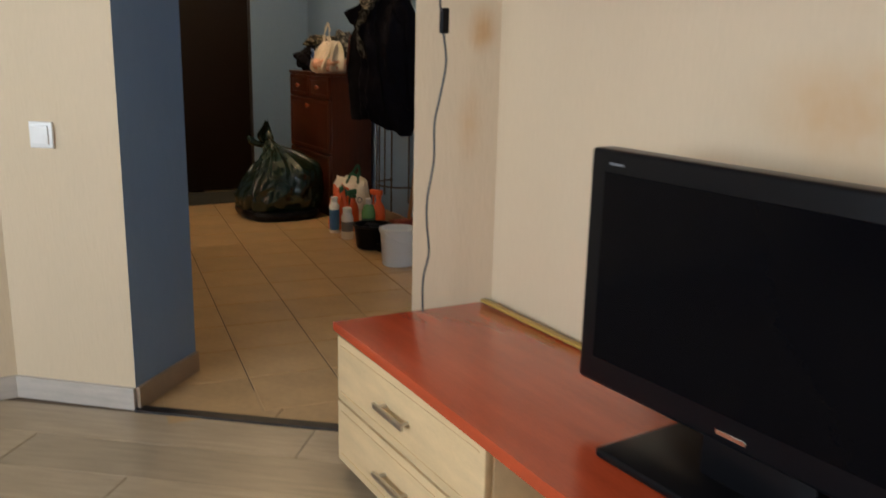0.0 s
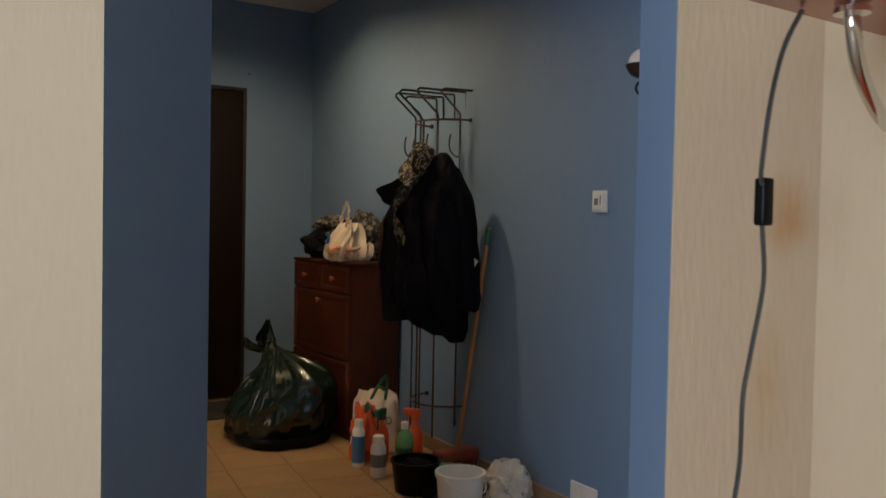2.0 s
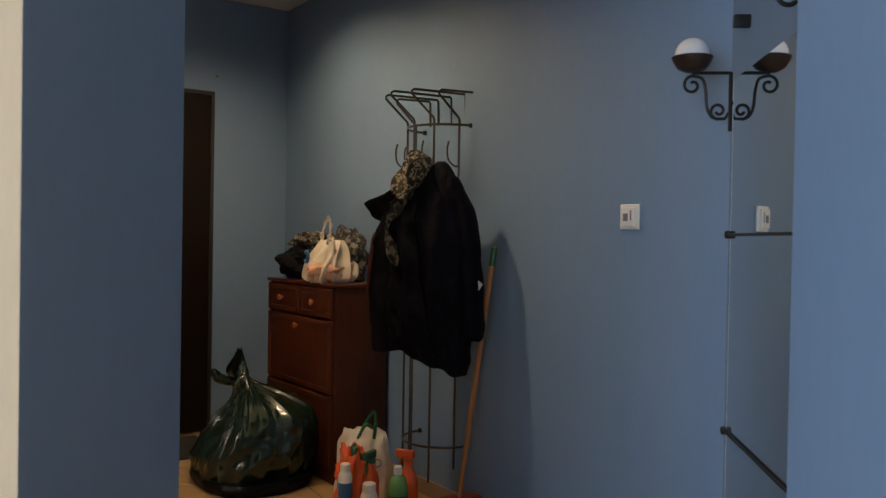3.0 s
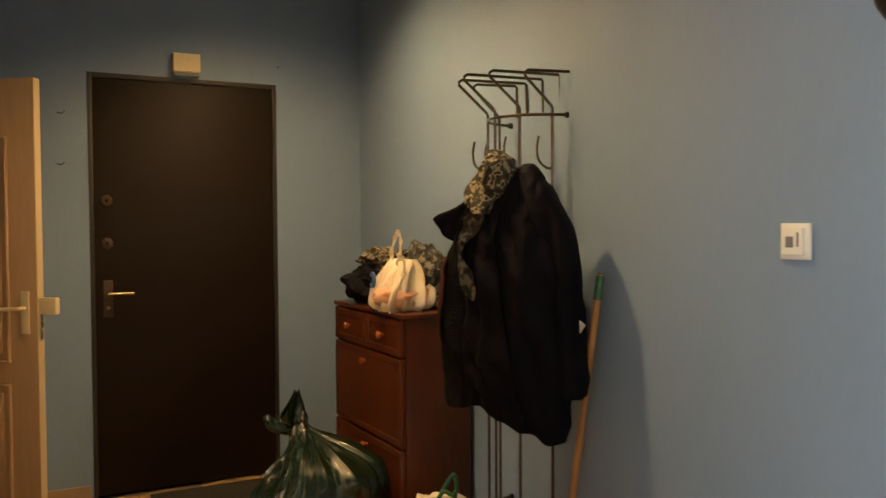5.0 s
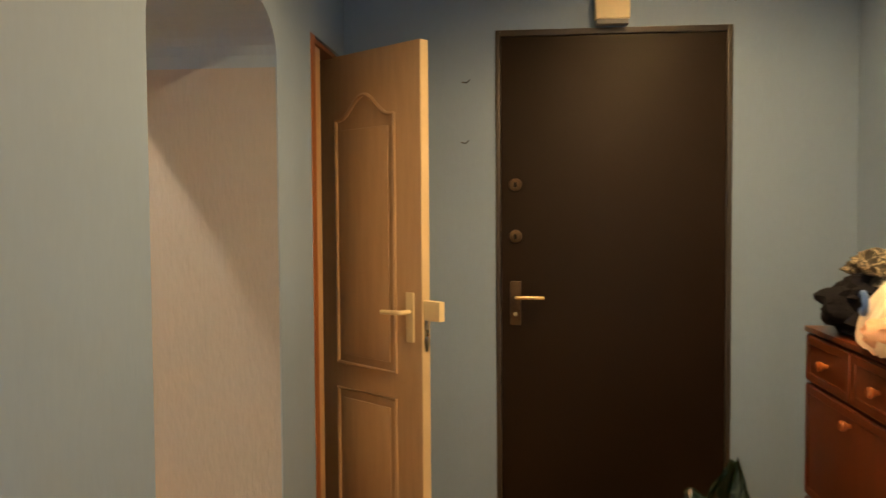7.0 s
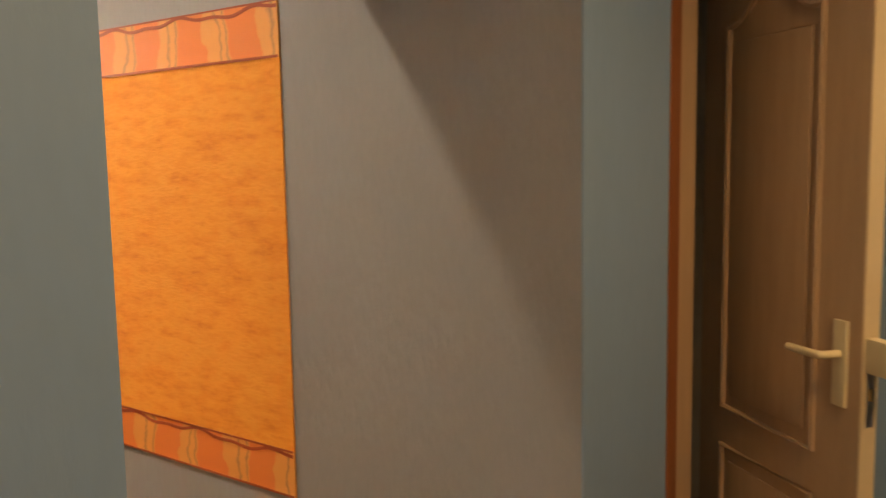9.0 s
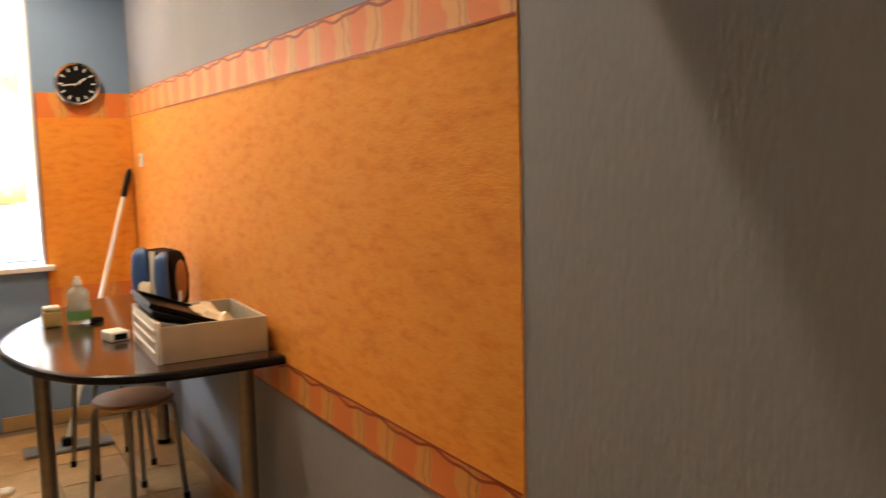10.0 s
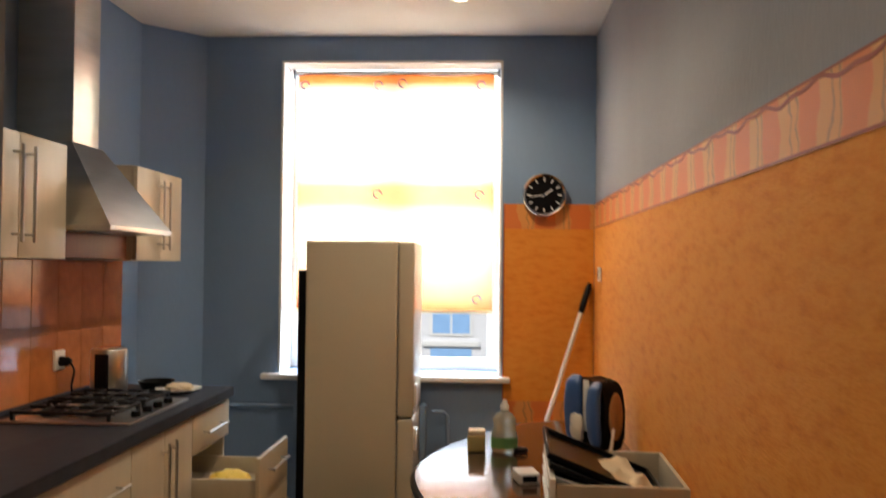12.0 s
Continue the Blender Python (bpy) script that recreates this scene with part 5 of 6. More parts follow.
pail("bucket", pose(0.835, -2.69, 0, 0, 0, 200), 0.082, 0.098, 0.205, WHITE_PLASTIC, "white plastic bucket standing on the hall tiles")
gt = thing("green_cloth", pose(1.08, -2.18, 0.0), "crumpled green cloth on the floor by the broom", "cloth")
part("cloth", blob(0.05, 0.06, 0.05, 0.3, 2.6, 81, 0.2, 3, 0.2), SOAP_GREEN, gt)
pb = thing("crumpled_bag", pose(1.105, -2.66, 0.0), "crumpled silvery white plastic bag against the skirting", "plastic bag")
part("film", blob(0.082, 0.105, 0.112, 0.45, 1.7, 91, 0.25, 4, 0.22), ramp_material("silver_print_film", ((0.36, (0.09, 0.09, 0.10)), (0.42, (0.50, 0.49, 0.47)), (0.70, (0.66, 0.64, 0.60))), 11, 0.3, bump=0.4), pb)
dm = thing("doormat", pose(0.53, -0.33, 0.0), "dark textile doormat before the entrance door", "doormat")
part("mat", box(-0.29, 0.27, -0.22, 0.26, 0.0, 0.009, 0.004), MAT_FABRIC, dm)


def thermostat():
    W0, W1 = (1.402, 0.2), MC
    s = run(W0, (1.256, -3.01))
    t = thing("thermostat", on_wall(W0, W1, s, 1.287, 0.001), "white square thermostat with a small dial window", "thermostat")
    part("frame", box(-0.043, 0.043, -0.010, 0, -0.043, 0.043, 0.004, 3), WHITE_PLASTIC, t)
    part("cover", box(-0.030, 0.030, -0.020, -0.009, -0.032, 0.032, 0.003, 3), WHITE_GLOSS, t)
    part("window", box(-0.018, 0.004, -0.0212, -0.019, -0.014, 0.012, 0.001), GREY_PLASTIC, t, "dark grey display window")
    part("slot", box(0.014, 0.020, -0.0212, -0.019, -0.012, 0.022, 0.001), GREY_PLASTIC, t)
    s = run(W0, (1.256, -2.955))
    o = thing("wall_socket", on_wall(W0, W1, s, 0.115, 0.001), "white double socket low on the blue wall", "socket")
    for k in (-0.040, 0.040):
        f = part("socket", box(k - 0.039, k + 0.039, -0.011, 0, -0.040, 0.040, 0.004, 3), WHITE_PLASTIC, o)
        part("well", moved(lathe([(0.021, 0.0), (0.021, 0.0015), (0.0175, 0.0015), (0.016, -0.004), (0, -0.004)], 24), pose(k, -0.0105, 0, 90, 0, 0)), WHITE_GLOSS, f)


thermostat()

MW0, MW1 = (1.302, -3.337), (0.44, -4.311)


def mirror():
    """A tall frameless mirror with iron bands across it."""
    t = thing("wall_mirror", on_wall(MW0, MW1, 0.288, 0.0, 0.0), "tall frameless wall mirror with black iron bands", "mirror")
    part("glass", box(0, 0.78, -0.038, -0.030, 0.10, 1.66, 0.001, 1), MIRROR, t)
    part("backing", box(0.004, 0.776, -0.0295, -0.002, 0.11, 1.65), WHITE_PLASTIC, t, "white backing board")
    part("polished_edge", box(-0.003, -0.0003, -0.038, -0.030, 0.10, 1.66), WHITE_GLOSS, t, "bright polished edge")
    for z in (0.68, 1.228):
        b = part("band", tube([(-0.006, -0.043, z), (0.78, -0.043, z)], 0.0042, 8), IRON, t, "black iron band")
        part("end_knob", lathe([(0, -0.012), (0.009, -0.010), (0.011, 0), (0.009, 0.010), (0, 0.012)], 14, at=(-0.008, -0.043, z)), IRON, b)
    c = part("clip", box(0.0, 0.022, -0.046, 0, 1.80, 1.835, 0.004), IRON, t)
    return t


mirror()


def sconce(s):
    t = thing("wall_sconce", on_wall(MW0, MW1, s, 0.0, 0.0), "black iron scroll sconce with a white glass globe", "wall lamp", "sconces beside the mirror")
    part("back_bar", box(-0.005, 0.005, -0.043, -0.033, 1.520, 1.688, 0.002), IRON, t)
    part("stand_off", tube([(0, 0, 1.60), (0, -0.038, 1.60)], 0.006, 8), IRON, t)
    arm = part("arm", tube([(0, -0.038, 1.685), (0, -0.145, 1.685)], 0.0048, 8), IRON, t)

    def spiral(c, r, a0, turns, sgn, n=26):
        return [(0, c[0] + r * (1 - 0.72 * i / n) * math.cos(a0 + sgn * 2 * math.pi * turns * i / n), c[1] + r * (1 - 0.72 * i / n) * math.sin(a0 + sgn * 2 * math.pi * turns * i / n)) for i in range(n + 1)]

    big = spiral((-0.143, 1.650), 0.027, math.pi / 2, 1.1, 1)
    small = spiral((-0.070, 1.578), 0.024, -math.pi / 2, 1.2, -1)
    link = curve([(0, -0.143, 1.677), (0, -0.116, 1.668), (0, -0.106, 1.635), (0, -0.102, 1.59), (0, -0.090, 1.563), (0, -0.070, 1.554)], 5)
    part("scroll", tube(list(reversed(big)) + link[1:-1] + [(0, -0.052, 1.556), (0, -0.042, 1.572)], 0.0045, 8), IRON, t)
    part("scroll", tube(small, 0.0045, 8), IRON, t)
    part("cup", lathe([(0, 1.685), (0.020, 1.687), (0.040, 1.697), (0.053, 1.716), (0.058, 1.729), (0.055, 1.731), (0.040, 1.708), (0, 1.700)], 28, at=(0, -0.145, 0)), RACK_METAL, t, "brown metal cup")
    part("globe", lathe([(0, 1.712)] + [(0.049 * math.cos(a), 1.735 + 0.049 * math.sin(a)) for a in [-0.5 + (math.pi / 2 + 0.5) * i / 12 for i in range(12)]] + [(0, 1.784)], 28, at=(0, -0.145, 0)), OPAL, t, "white opal glass globe")
    return t


sconce(0.248)
sconce(1.14)


def downlight(x, y):
    t = thing("recessed_spotlight", pose(x, y, CEIL), "small round recessed ceiling spotlight, lit", "ceiling light", "ceiling spotlights")
    part("ring", lathe([(0.030, -0.001), (0.044, -0.001), (0.045, -0.005), (0.038, -0.008), (0.029, -0.004)], 24), WHITE_PLASTIC, t)
    part("bulb", lathe([(0, -0.0015), (0.029, -0.0015), (0.029, -0.001), (0, -0.001)], 20), LAMP, t, "glowing bulb face")


LAMP = glow("lamp_face", (1.0, 0.82, 0.55), 12)
# every spot gets a fitting, the added and assumed ones too
for x, y, *rest in HALL_SPOTS + KITCHEN_SPOTS:
    downlight(x, y)


# ---- kitchen things ----
def window_unit():
    t = thing("window_1", pose(0, 0, 0), "white framed kitchen window with glass panes", "window")
    tagged(t, kind="structure")
    x0, x1, yl, yr, zb, zt = -5.26, -5.19, WY0 + 0.012, WY1 - 0.012, WZ0 + 0.002, WZ1 - 0.012
    f = box(x0, x1, yl, yl + 0.06, zb, zt, 0.004)
    f = box(x0, x1, yr - 0.06, yr, zb, zt, 0.004, bm=f)
    f = box(x0, x1, yl + 0.06, yr - 0.06, zb, zb + 0.06, 0.004, bm=f)
    f = box(x0, x1, yl + 0.06, yr - 0.06, zt - 0.06, zt, 0.004, bm=f)
    ym = (yl + yr) / 2
    f = box(x0, x1, ym - 0.04, ym + 0.04, zb + 0.06, zt - 0.06, 0.004, bm=f)
    fr = part("window_frame", f, WHITE_GLOSS, t)
    for a, b in ((yl + 0.06, ym - 0.04), (ym + 0.04, yr - 0.06)):
        p = part("pane", box(-5.228, -5.224, a, b, zb + 0.06, zt - 0.06), GLASS, t, smooth=False)
        p.visible_shadow = False
    s = thing("window_sill", pose(0, 0, 0), "white window sill board under the kitchen window", "window sill")
    tagged(s, kind="structure")
    part("board", box(-5.19, -4.895, -2.645, -1.354, 0.829, 0.8575, 0.006, 3), WHITE_GLOSS, s)
    return t


window_unit()


def roller_blind():
    t = thing("roller_blind", pose(0, 0, 0), "pale orange printed roller blind drawn far down", "blind")
    y0, y1 = -2.505, -1.445
    part("tube", tube([(-5.10, y0 - 0.02, 2.463), (-5.10, y1 + 0.02, 2.463)], 0.018, 14), WHITE_PLASTIC, t)
    bm = bmesh.new()
    n, prev = 26, None
    for i in range(n + 1):
        z = 2.46 + (1.185 - 2.46) * i / n
        row = [bm.verts.new((-5.085 + 0.004 * math.sin(j * 0.9 + i * 0.5), y0 + (y1 - y0) * j / 16, z)) for j in range(17)]
        if prev:
            for j in range(16):
                bm.faces.new((prev[j], prev[j + 1], row[j + 1], row[j]))
        prev = row
    part("cloth", bm, BLIND, t, "thin printed cloth")
    for y, z in ((-2.47, 2.40), (-2.07, 2.40), (-1.94, 2.41), (-1.515, 2.40), (-2.07, 1.81), (-1.52, 1.81), (-1.53, 1.25)):
        ring = [(-5.0795, y + 0.021 * math.cos(a), z + 0.021 * math.sin(a)) for a in [2 * math.pi * i / 18 for i in range(15)]]
        part("printed_ring", tube(ring, 0.0042, 5), CLEANER_BLUE, t, "small blue printed ring")
    part("bottom_bar", box(-5.091, -5.079, y0, y1, 1.172, 1.192, 0.004), CREAM_PLASTIC, t)
    for y in (y0 - 0.025, y1 + 0.025):
        part("bracket", box(-5.12, -5.075, y - 0.006, y + 0.006, 2.44, 2.487, 0.002), GREY_PLASTIC, t)
    return t


roller_blind()


def radiator():
    t = thing("radiator", pose(-4.90, 0, 0), "blue painted ribbed radiator under the kitchen window", "radiator")
    for i in range(15):
        y = -2.46 + i * 0.046
        part("rib", box(-0.035, 0.055, y, y + 0.038, 0.16, 0.72, 0.012, 2), BLUE, t)
    part("inlet", tube([(0.01, -1.745, 0.68), (0.01, -1.69, 0.68), (0.01, -1.67, 0.66), (0.01, -1.67, 0.02)], 0.010, 10), BLUE, t)
    part("feet", box(-0.02, 0.03, -2.40, -2.36, 0, 0.165), WHITE_GLOSS, t)
    part("feet", box(-0.02, 0.03, -1.86, -1.82, 0, 0.165), WHITE_GLOSS, t)
    p = thing("heating_pipe", pose(-4.925, -2.7, 0.689), "blue painted heating pipe along the window wall", "pipe")
    part("pipe", tube([(0, -0.23, 0), (0, 0.25, 0)], 0.013, 12), BLUE, p)
    part("pipe", tube([(0, -0.23, -0.56), (0, 0.25, -0.56)], 0.013, 12), BLUE, p)


radiator()


def fridge():
    """Doors face local +y; the side panel is what the camera meets."""
    t = thing("fridge", pose(-4.70, -2.075, 0), "tall yellowed white fridge freezer, seen from its side", "fridge")
    part("cabinet", box(-0.23, 0.23, -0.245, 0.185, 0.035, 1.538, 0.010, 3), FRIDGE, t)
    for z0, z1 in ((0.06, 0.715), (0.722, 1.536)):
        d = part("door", box(-0.23, 0.23, 0.190, 0.264, z0, z1, 0.012, 3), FRIDGE, t)
        part("gasket", box(-0.215, 0.215, 0.184, 0.191, z0 + 0.015, z1 - 0.015), GREY_PLASTIC, d, "grey rubber seal")
        hz = z1 - 0.10 if z0 < 0.5 else z0 + 0.10
        part("grip", box(0.13, 0.20, 0.2635, 0.277, hz - 0.05, hz + 0.05, 0.005), WHITE_PLASTIC, d)
    part("coil", box(-0.21, 0.21, -0.285, -0.2465, 0.2, 1.40, 0.004), BLACK_PLASTIC, t, "black rear condenser")
    for x in (-0.18, 0.18):
        for y in (-0.20, 0.20):
            part("foot", lathe([(0, 0), (0.02, 0), (0.02, 0.02), (0.012, 0.036), (0, 0.036)], 14, at=(x, y, 0)), BLACK_PLASTIC, t)
    return t


fridge()
pail("green_bucket", pose(-4.31, -2.03, 0, 0, 0, 120), 0.108, 0.140, 0.275, BUCKET_GREEN, "teal green plastic bucket before the fridge")


def kitchen_table():
    t = thing("kitchen_table", pose(0, 0, 0), "dark rounded kitchen table fixed against the orange wall", "table")
    edge = [(-2.668, -0.932), (-2.662, -1.15), (-2.685, -1.34), (-2.80, -1.53), (-3.06, -1.655), (-3.42, -1.705), (-3.77, -1.62), (-4.02, -1.49), (-4.22, -1.36), (-4.34, -1.18), (-4.37, -0.932)]
    poly = [(p.x, p.y) for p in curve([(x, y, 0) for x, y in edge], 6)]
    part("tabletop", prism(poly, 0.7155, 0.7450, 0.004), TABLETOP, t, "glossy dark brown top")
    part("rim", tube([(x, y, 0.7300) for x, y in poly], 0.0155, 8), BLACK_PLASTIC, t, "black rubber rim")
    for x, y in ((-3.56, -1.572), (-2.87, -1.003), (-4.30, -0.985)):
        l = part("leg", tube([(x, y, 0.012), (x, y, 0.700)], 0.030, 24), DARK_STEEL, t, "brushed metal tube leg")
        part("flange", lathe([(0.030, 0.690), (0.045, 0.700), (0.045, 0.7150), (0.0, 0.7150)], 24, at=(x, y, 0)), STEEL, l)
        part("foot", lathe([(0, 0), (0.032, 0), (0.033, 0.016), (0.030, 0.020), (0, 0.020)], 24, at=(x, y, 0)), BLACK_PLASTIC, l)
    return t


kitchen_table()


def stool(mat, label):
    t = thing("stool", pose(0, 0, 0), label, "stool", "round kitchen stools")
    part("seat", lathe([(0, 0.428), (0.145, 0.428), (0.155, 0.434), (0.157, 0.441), (0.150, 0.449), (0.10, 0.452), (0, 0.452)], 40), mat, t, "round plywood seat")
    for i in range(4):
        a = math.pi / 4 + i * math.pi / 2
        c, s = math.cos(a), math.sin(a)
        l = part("leg", tube(curve([(0.03 * c, 0.03 * s, 0.418), (0.115 * c, 0.115 * s, 0.417), (0.150 * c, 0.150 * s, 0.395), (0.160 * c, 0.160 * s, 0.30), (0.172 * c, 0.172 * s, 0.15), (0.183 * c, 0.183 * s, 0.012)], 5), 0.0105, 10), DARK_STEEL, t, "bent dark metal tube leg")
        part("foot", lathe([(0, 0), (0.013, 0), (0.014, 0.028), (0, 0.028)], 12, at=(0.1835 * c, 0.1835 * s, 0)), BLACK_PLASTIC, l)
    return t


s1 = stool(STOOL_PALE, "pale plywood stool standing before the open drawers")
s1.matrix_world = pose(-3.735, -2.315, 0, 0, 0, 10)
s2 = stool(STOOL_WOOD, "brown plywood stool pushed under the table")
s2.matrix_world = pose(-3.575, -1.245, 0, 0, 0, 28)
copy_thing(s2, pose(-4.10, -1.255, 0, 0, 0, 15))


def drawer_tray():
    t = thing("drawer_box", pose(-2.985, -1.118, 0.7455, 0, 0, -2), "cream pulled-out drawer box lying on the table", "drawer box")
    part("bottom", box(-0.203, 0.203, -0.165, 0.163, 0.0, 0.010), CAB_WHITE, t)
    part("side", box(0.203, 0.215, -0.165, 0.175, 0.0, 0.118, 0.003), CAB_WHITE, t)
    part("side", box(-0.215, -0.203, -0.165, 0.175, 0.0, 0.118, 0.003), CAB_WHITE, t)
    part("back", box(-0.203, 0.203, 0.163, 0.175, 0.0, 0.118, 0.003), CAB_WHITE, t)
    f = part("front", box(-0.225, 0.225, -0.183, -0.166, -0.0, 0.135, 0.004), WHITE_PLASTIC, t)
    for z in (0.035, 0.07, 0.105):
        part("ridge", box(-0.20, 0.20, -0.188, -0.182, z - 0.005, z + 0.005, 0.002, 1), WHITE_PLASTIC, f)

    for k, (dx, dy, dz, tilt, mt) in enumerate(((0.0, -0.03, 0.095, 20, BLACK_PLASTIC), (-0.02, -0.035, 0.115, 21, BLACK_PLASTIC), (0.01, -0.02, 0.075, 15, GREY_PLASTIC))):
        p = thing("baking_tray", pose(-2.985 + dx, -1.118 + dy, 0.7455 + dz, 0, 0, -2) @ pose(0, 0, 0, -tilt, 0, 0), "black baking tray leaning out of the drawer box", "baking tray", "trays in the drawer box")
        bb = box(-0.175, 0.175, -0.155, 0.165, 0.0, 0.004, 0.001, 1)
        bb = box(-0.185, -0.173, -0.165, 0.175, 0.002, 0.018, 0.002, 1, bm=bb)
        bb = box(0.173, 0.185, -0.165, 0.175, 0.002, 0.018, 0.002, 1, bm=bb)
        bb = box(-0.175, 0.175, -0.165, -0.153, 0.002, 0.018, 0.002, 1, bm=bb)
        bb = box(-0.175, 0.175, 0.163, 0.175, 0.002, 0.018, 0.002, 1, bm=bb)
        part("sheet", bb, mt, p)
    pp = thing("crumpled_paper", pose(-2.88, -1.08, 0.855, 8, 24, 35), "crumpled brown paper among the baking trays", "paper")
    bm = bmesh.new()
    bmesh.ops.create_grid(bm, x_segments=14, y_segments=10, size=0.5)
    for v in bm.verts:
        x, y = v.co.x * 0.20, v.co.y * 0.075
        v.co = Vector((x, y, 0.022 * noise.noise(Vector((x * 22, y * 22, 3))) + 0.016 * abs(noise.noise(Vector((x * 45, y * 45, 9))))))
    bmesh.ops.solidify(bm, geom=bm.faces[:], thickness=0.0015)
    part("sheet", bm, PAPER, pp)


drawer_tray()


def table_things():
    b = thing("dish_soap_bottle", pose(-3.70, -1.405, 0.7455) @ Matrix.Diagonal((1.1, 1.1, 0.80, 1)), "clear dish soap bottle with a green label", "bottle")
    part("bottle", moved(lathe([(0, 0), (0.040, 0), (0.044, 0.008), (0.044, 0.07), (0.036, 0.12), (0.040, 0.15), (0.026, 0.175), (0.014, 0.185), (0.013, 0.195), (0, 0.195)], 28), Matrix.Diagonal((0.7, 1, 1, 1))), SOAP_CLEAR, b)
    part("label", moved(lathe([(0.0448, 0.020), (0.0448, 0.068)], 28), Matrix.Diagonal((0.7, 1, 1, 1))), SOAP_GREEN, b, "green label")
    part("cap", lathe([(0, 0.193), (0.015, 0.193), (0.015, 0.212), (0.009, 0.222), (0.008, 0.236), (0, 0.236)], 18), WHITE_PLASTIC, b)
    j = thing("spice_jar", pose(-3.70, -1.507, 0.7455), "small square olive jar on the table", "jar")
    part("jar", box(-0.033, 0.033, -0.033, 0.033, 0, 0.062, 0.008, 3), JAR, j)
    part("lid", box(-0.031, 0.031, -0.031, 0.031, 0.0625, 0.080, 0.006, 3), CREAM_PLASTIC, j, "cream lid")
    k = thing("black_scrubber", pose(-3.68, -1.345, 0.7455), "small dark scouring pad on the table", "scouring pad")
    part("pad", blob(0.022, 0.028, 0.012, 0.3, 3, 101, 0.2, 3), BLACK_PLASTIC, k)
    c = thing("card_reader_box", pose(-3.27, -1.345, 0.7455, 0, 0, 12), "small white plastic box on the table", "box")
    part("box", box(-0.045, 0.045, -0.035, 0.035, 0, 0.036, 0.006, 3), WHITE_PLASTIC, c)
    part("opening", box(0.0445, 0.0462, -0.022, 0.024, 0.008, 0.028), BLACK_PLASTIC, c, "dark opening")
    v = thing("hand_vacuum", pose(-3.78, -1.055, 0.7455, 0, 0, -60), "blue and black handheld cleaner standing on the table", "hand cleaner")
    prof = [(-0.075, 0.0), (0.075, 0.0), (0.10, 0.05), (0.105, 0.16), (0.085, 0.245), (0.055, 0.275), (0.0, 0.268), (-0.06, 0.285), (-0.10, 0.255), (-0.108, 0.14), (-0.095, 0.05)]

    def side(x0, x1, s, mat, name, label=""):
        bm = bmesh.new()
        lo = [bm.verts.new((x0, y * s, z * s + 0.002)) for y, z in prof]
        hi = [bm.verts.new((x1, y * s, z * s + 0.002)) for y, z in prof]
        bm.faces.new(lo)
        bm.faces.new(hi[::-1])
        for i in range(len(prof)):
            k2 = (i + 1) % len(prof)
            bm.faces.new((lo[i], hi[i], hi[k2], lo[k2]))
        bmesh.ops.bevel(bm, geom=bm.edges[:], offset=0.008, segments=2, affect="EDGES")
        return part(name, bm, mat, v, label)

    side(-0.06, 0.045, 0.93, BLACK_PLASTIC, "body")
    part("side_panel", moved(lathe([(0, 0.006), (0.024, 0.006), (0.030, 0.002), (0.030, -0.002), (0, -0.002)], 28), pose(-0.008, 0.098, 0.135, -90, 0, 0) @ Matrix.Diagonal((1, 2.9, 1, 1))), BROOM_WOOD, v, "brown oval side panel")

    def shell(y, turn, h):
        """A curved, tapering side shell of moulded plastic."""
        sec = [(0, 0, 0.0, 0.014, 0.026, 0), (0.004, 0, 0.03, 0.020, 0.036, 0), (0.010, 0, h * 0.5, 0.022, 0.040, 0), (0.006, 0, h * 0.85, 0.020, 0.035, 0), (-0.006, 0, h * 0.97, 0.012, 0.024, 0), (-0.010, 0, h, 0.005, 0.012, 0)]
        part("side_shell", moved(loft(fine_sections(sec, 6), 32, 0.0, 5, 3, True, 0.0), pose(0.052, y, 0.028, 0, 0, turn)), CLEANER_BLUE, v, "navy blue curved side shell")

    shell(-0.070, 14, 0.245)
    shell(0.058, -12, 0.232)
    part("centre_strip", moved(box(-0.006, 0.0, -0.016, 0.016, 0, 0.19, 0.006, 3), pose(0.050, -0.008, 0.07)), WHITE_PLASTIC, v, "white centre strip")
    part("cloth", blob(0.016, 0.035, 0.055, 0.3, 3, 103, 0.15, 3, 0.2, at=(0.072, -0.03, 0.03)), BAG_WHITE, v, "pale rag")
    part("cord", tube(curve([(0.0, 0.095, 0.10), (0.02, 0.115, 0.06), (0.03, 0.117, 0.02), (0.05, 0.11, 0.004)], 5), 0.006, 8), WHITE_PLASTIC, v)


table_things()


def mop():
    t = thing("flat_mop", pose(-4.47, -1.40, 0), "flat mop with a white pole leaning in the corner", "mop")
    a, b = Vector((0, 0, 0.05)), Vector((-0.455, 0.452, 1.345))
    part("pole", tube([a, a + (b - a) * 0.5, a + (b - a) * 0.885], 0.0115, 12), WHITE_PLASTIC, t, "white metal pole")
    part("grip", tube([a + (b - a) * 0.885, a + (b - a) * 0.90, a + (b - a) * 0.985, b], [0.013, 0.017, 0.016, 0.009], 14), BLACK_PLASTIC, t, "black rubber grip")
    part("joint", box(-0.03, 0.03, -0.03, 0.03, 0.018, 0.062, 0.012, 3), BLACK_PLASTIC, t)
    part("head", box(-0.07, 0.07, -0.20, 0.20, 0.0, 0.022, 0.008, 3), GREY_PLASTIC, t)
    c = thing("paper_scrap", pose(-4.02, -1.70, 0.0), "small crumpled paper scrap on the kitchen floor", "paper")
    part("scrap", blob(0.035, 0.028, 0.010, 0.4, 3, 104, 0.2, 3, 0.3), PAPER, c)


mop()


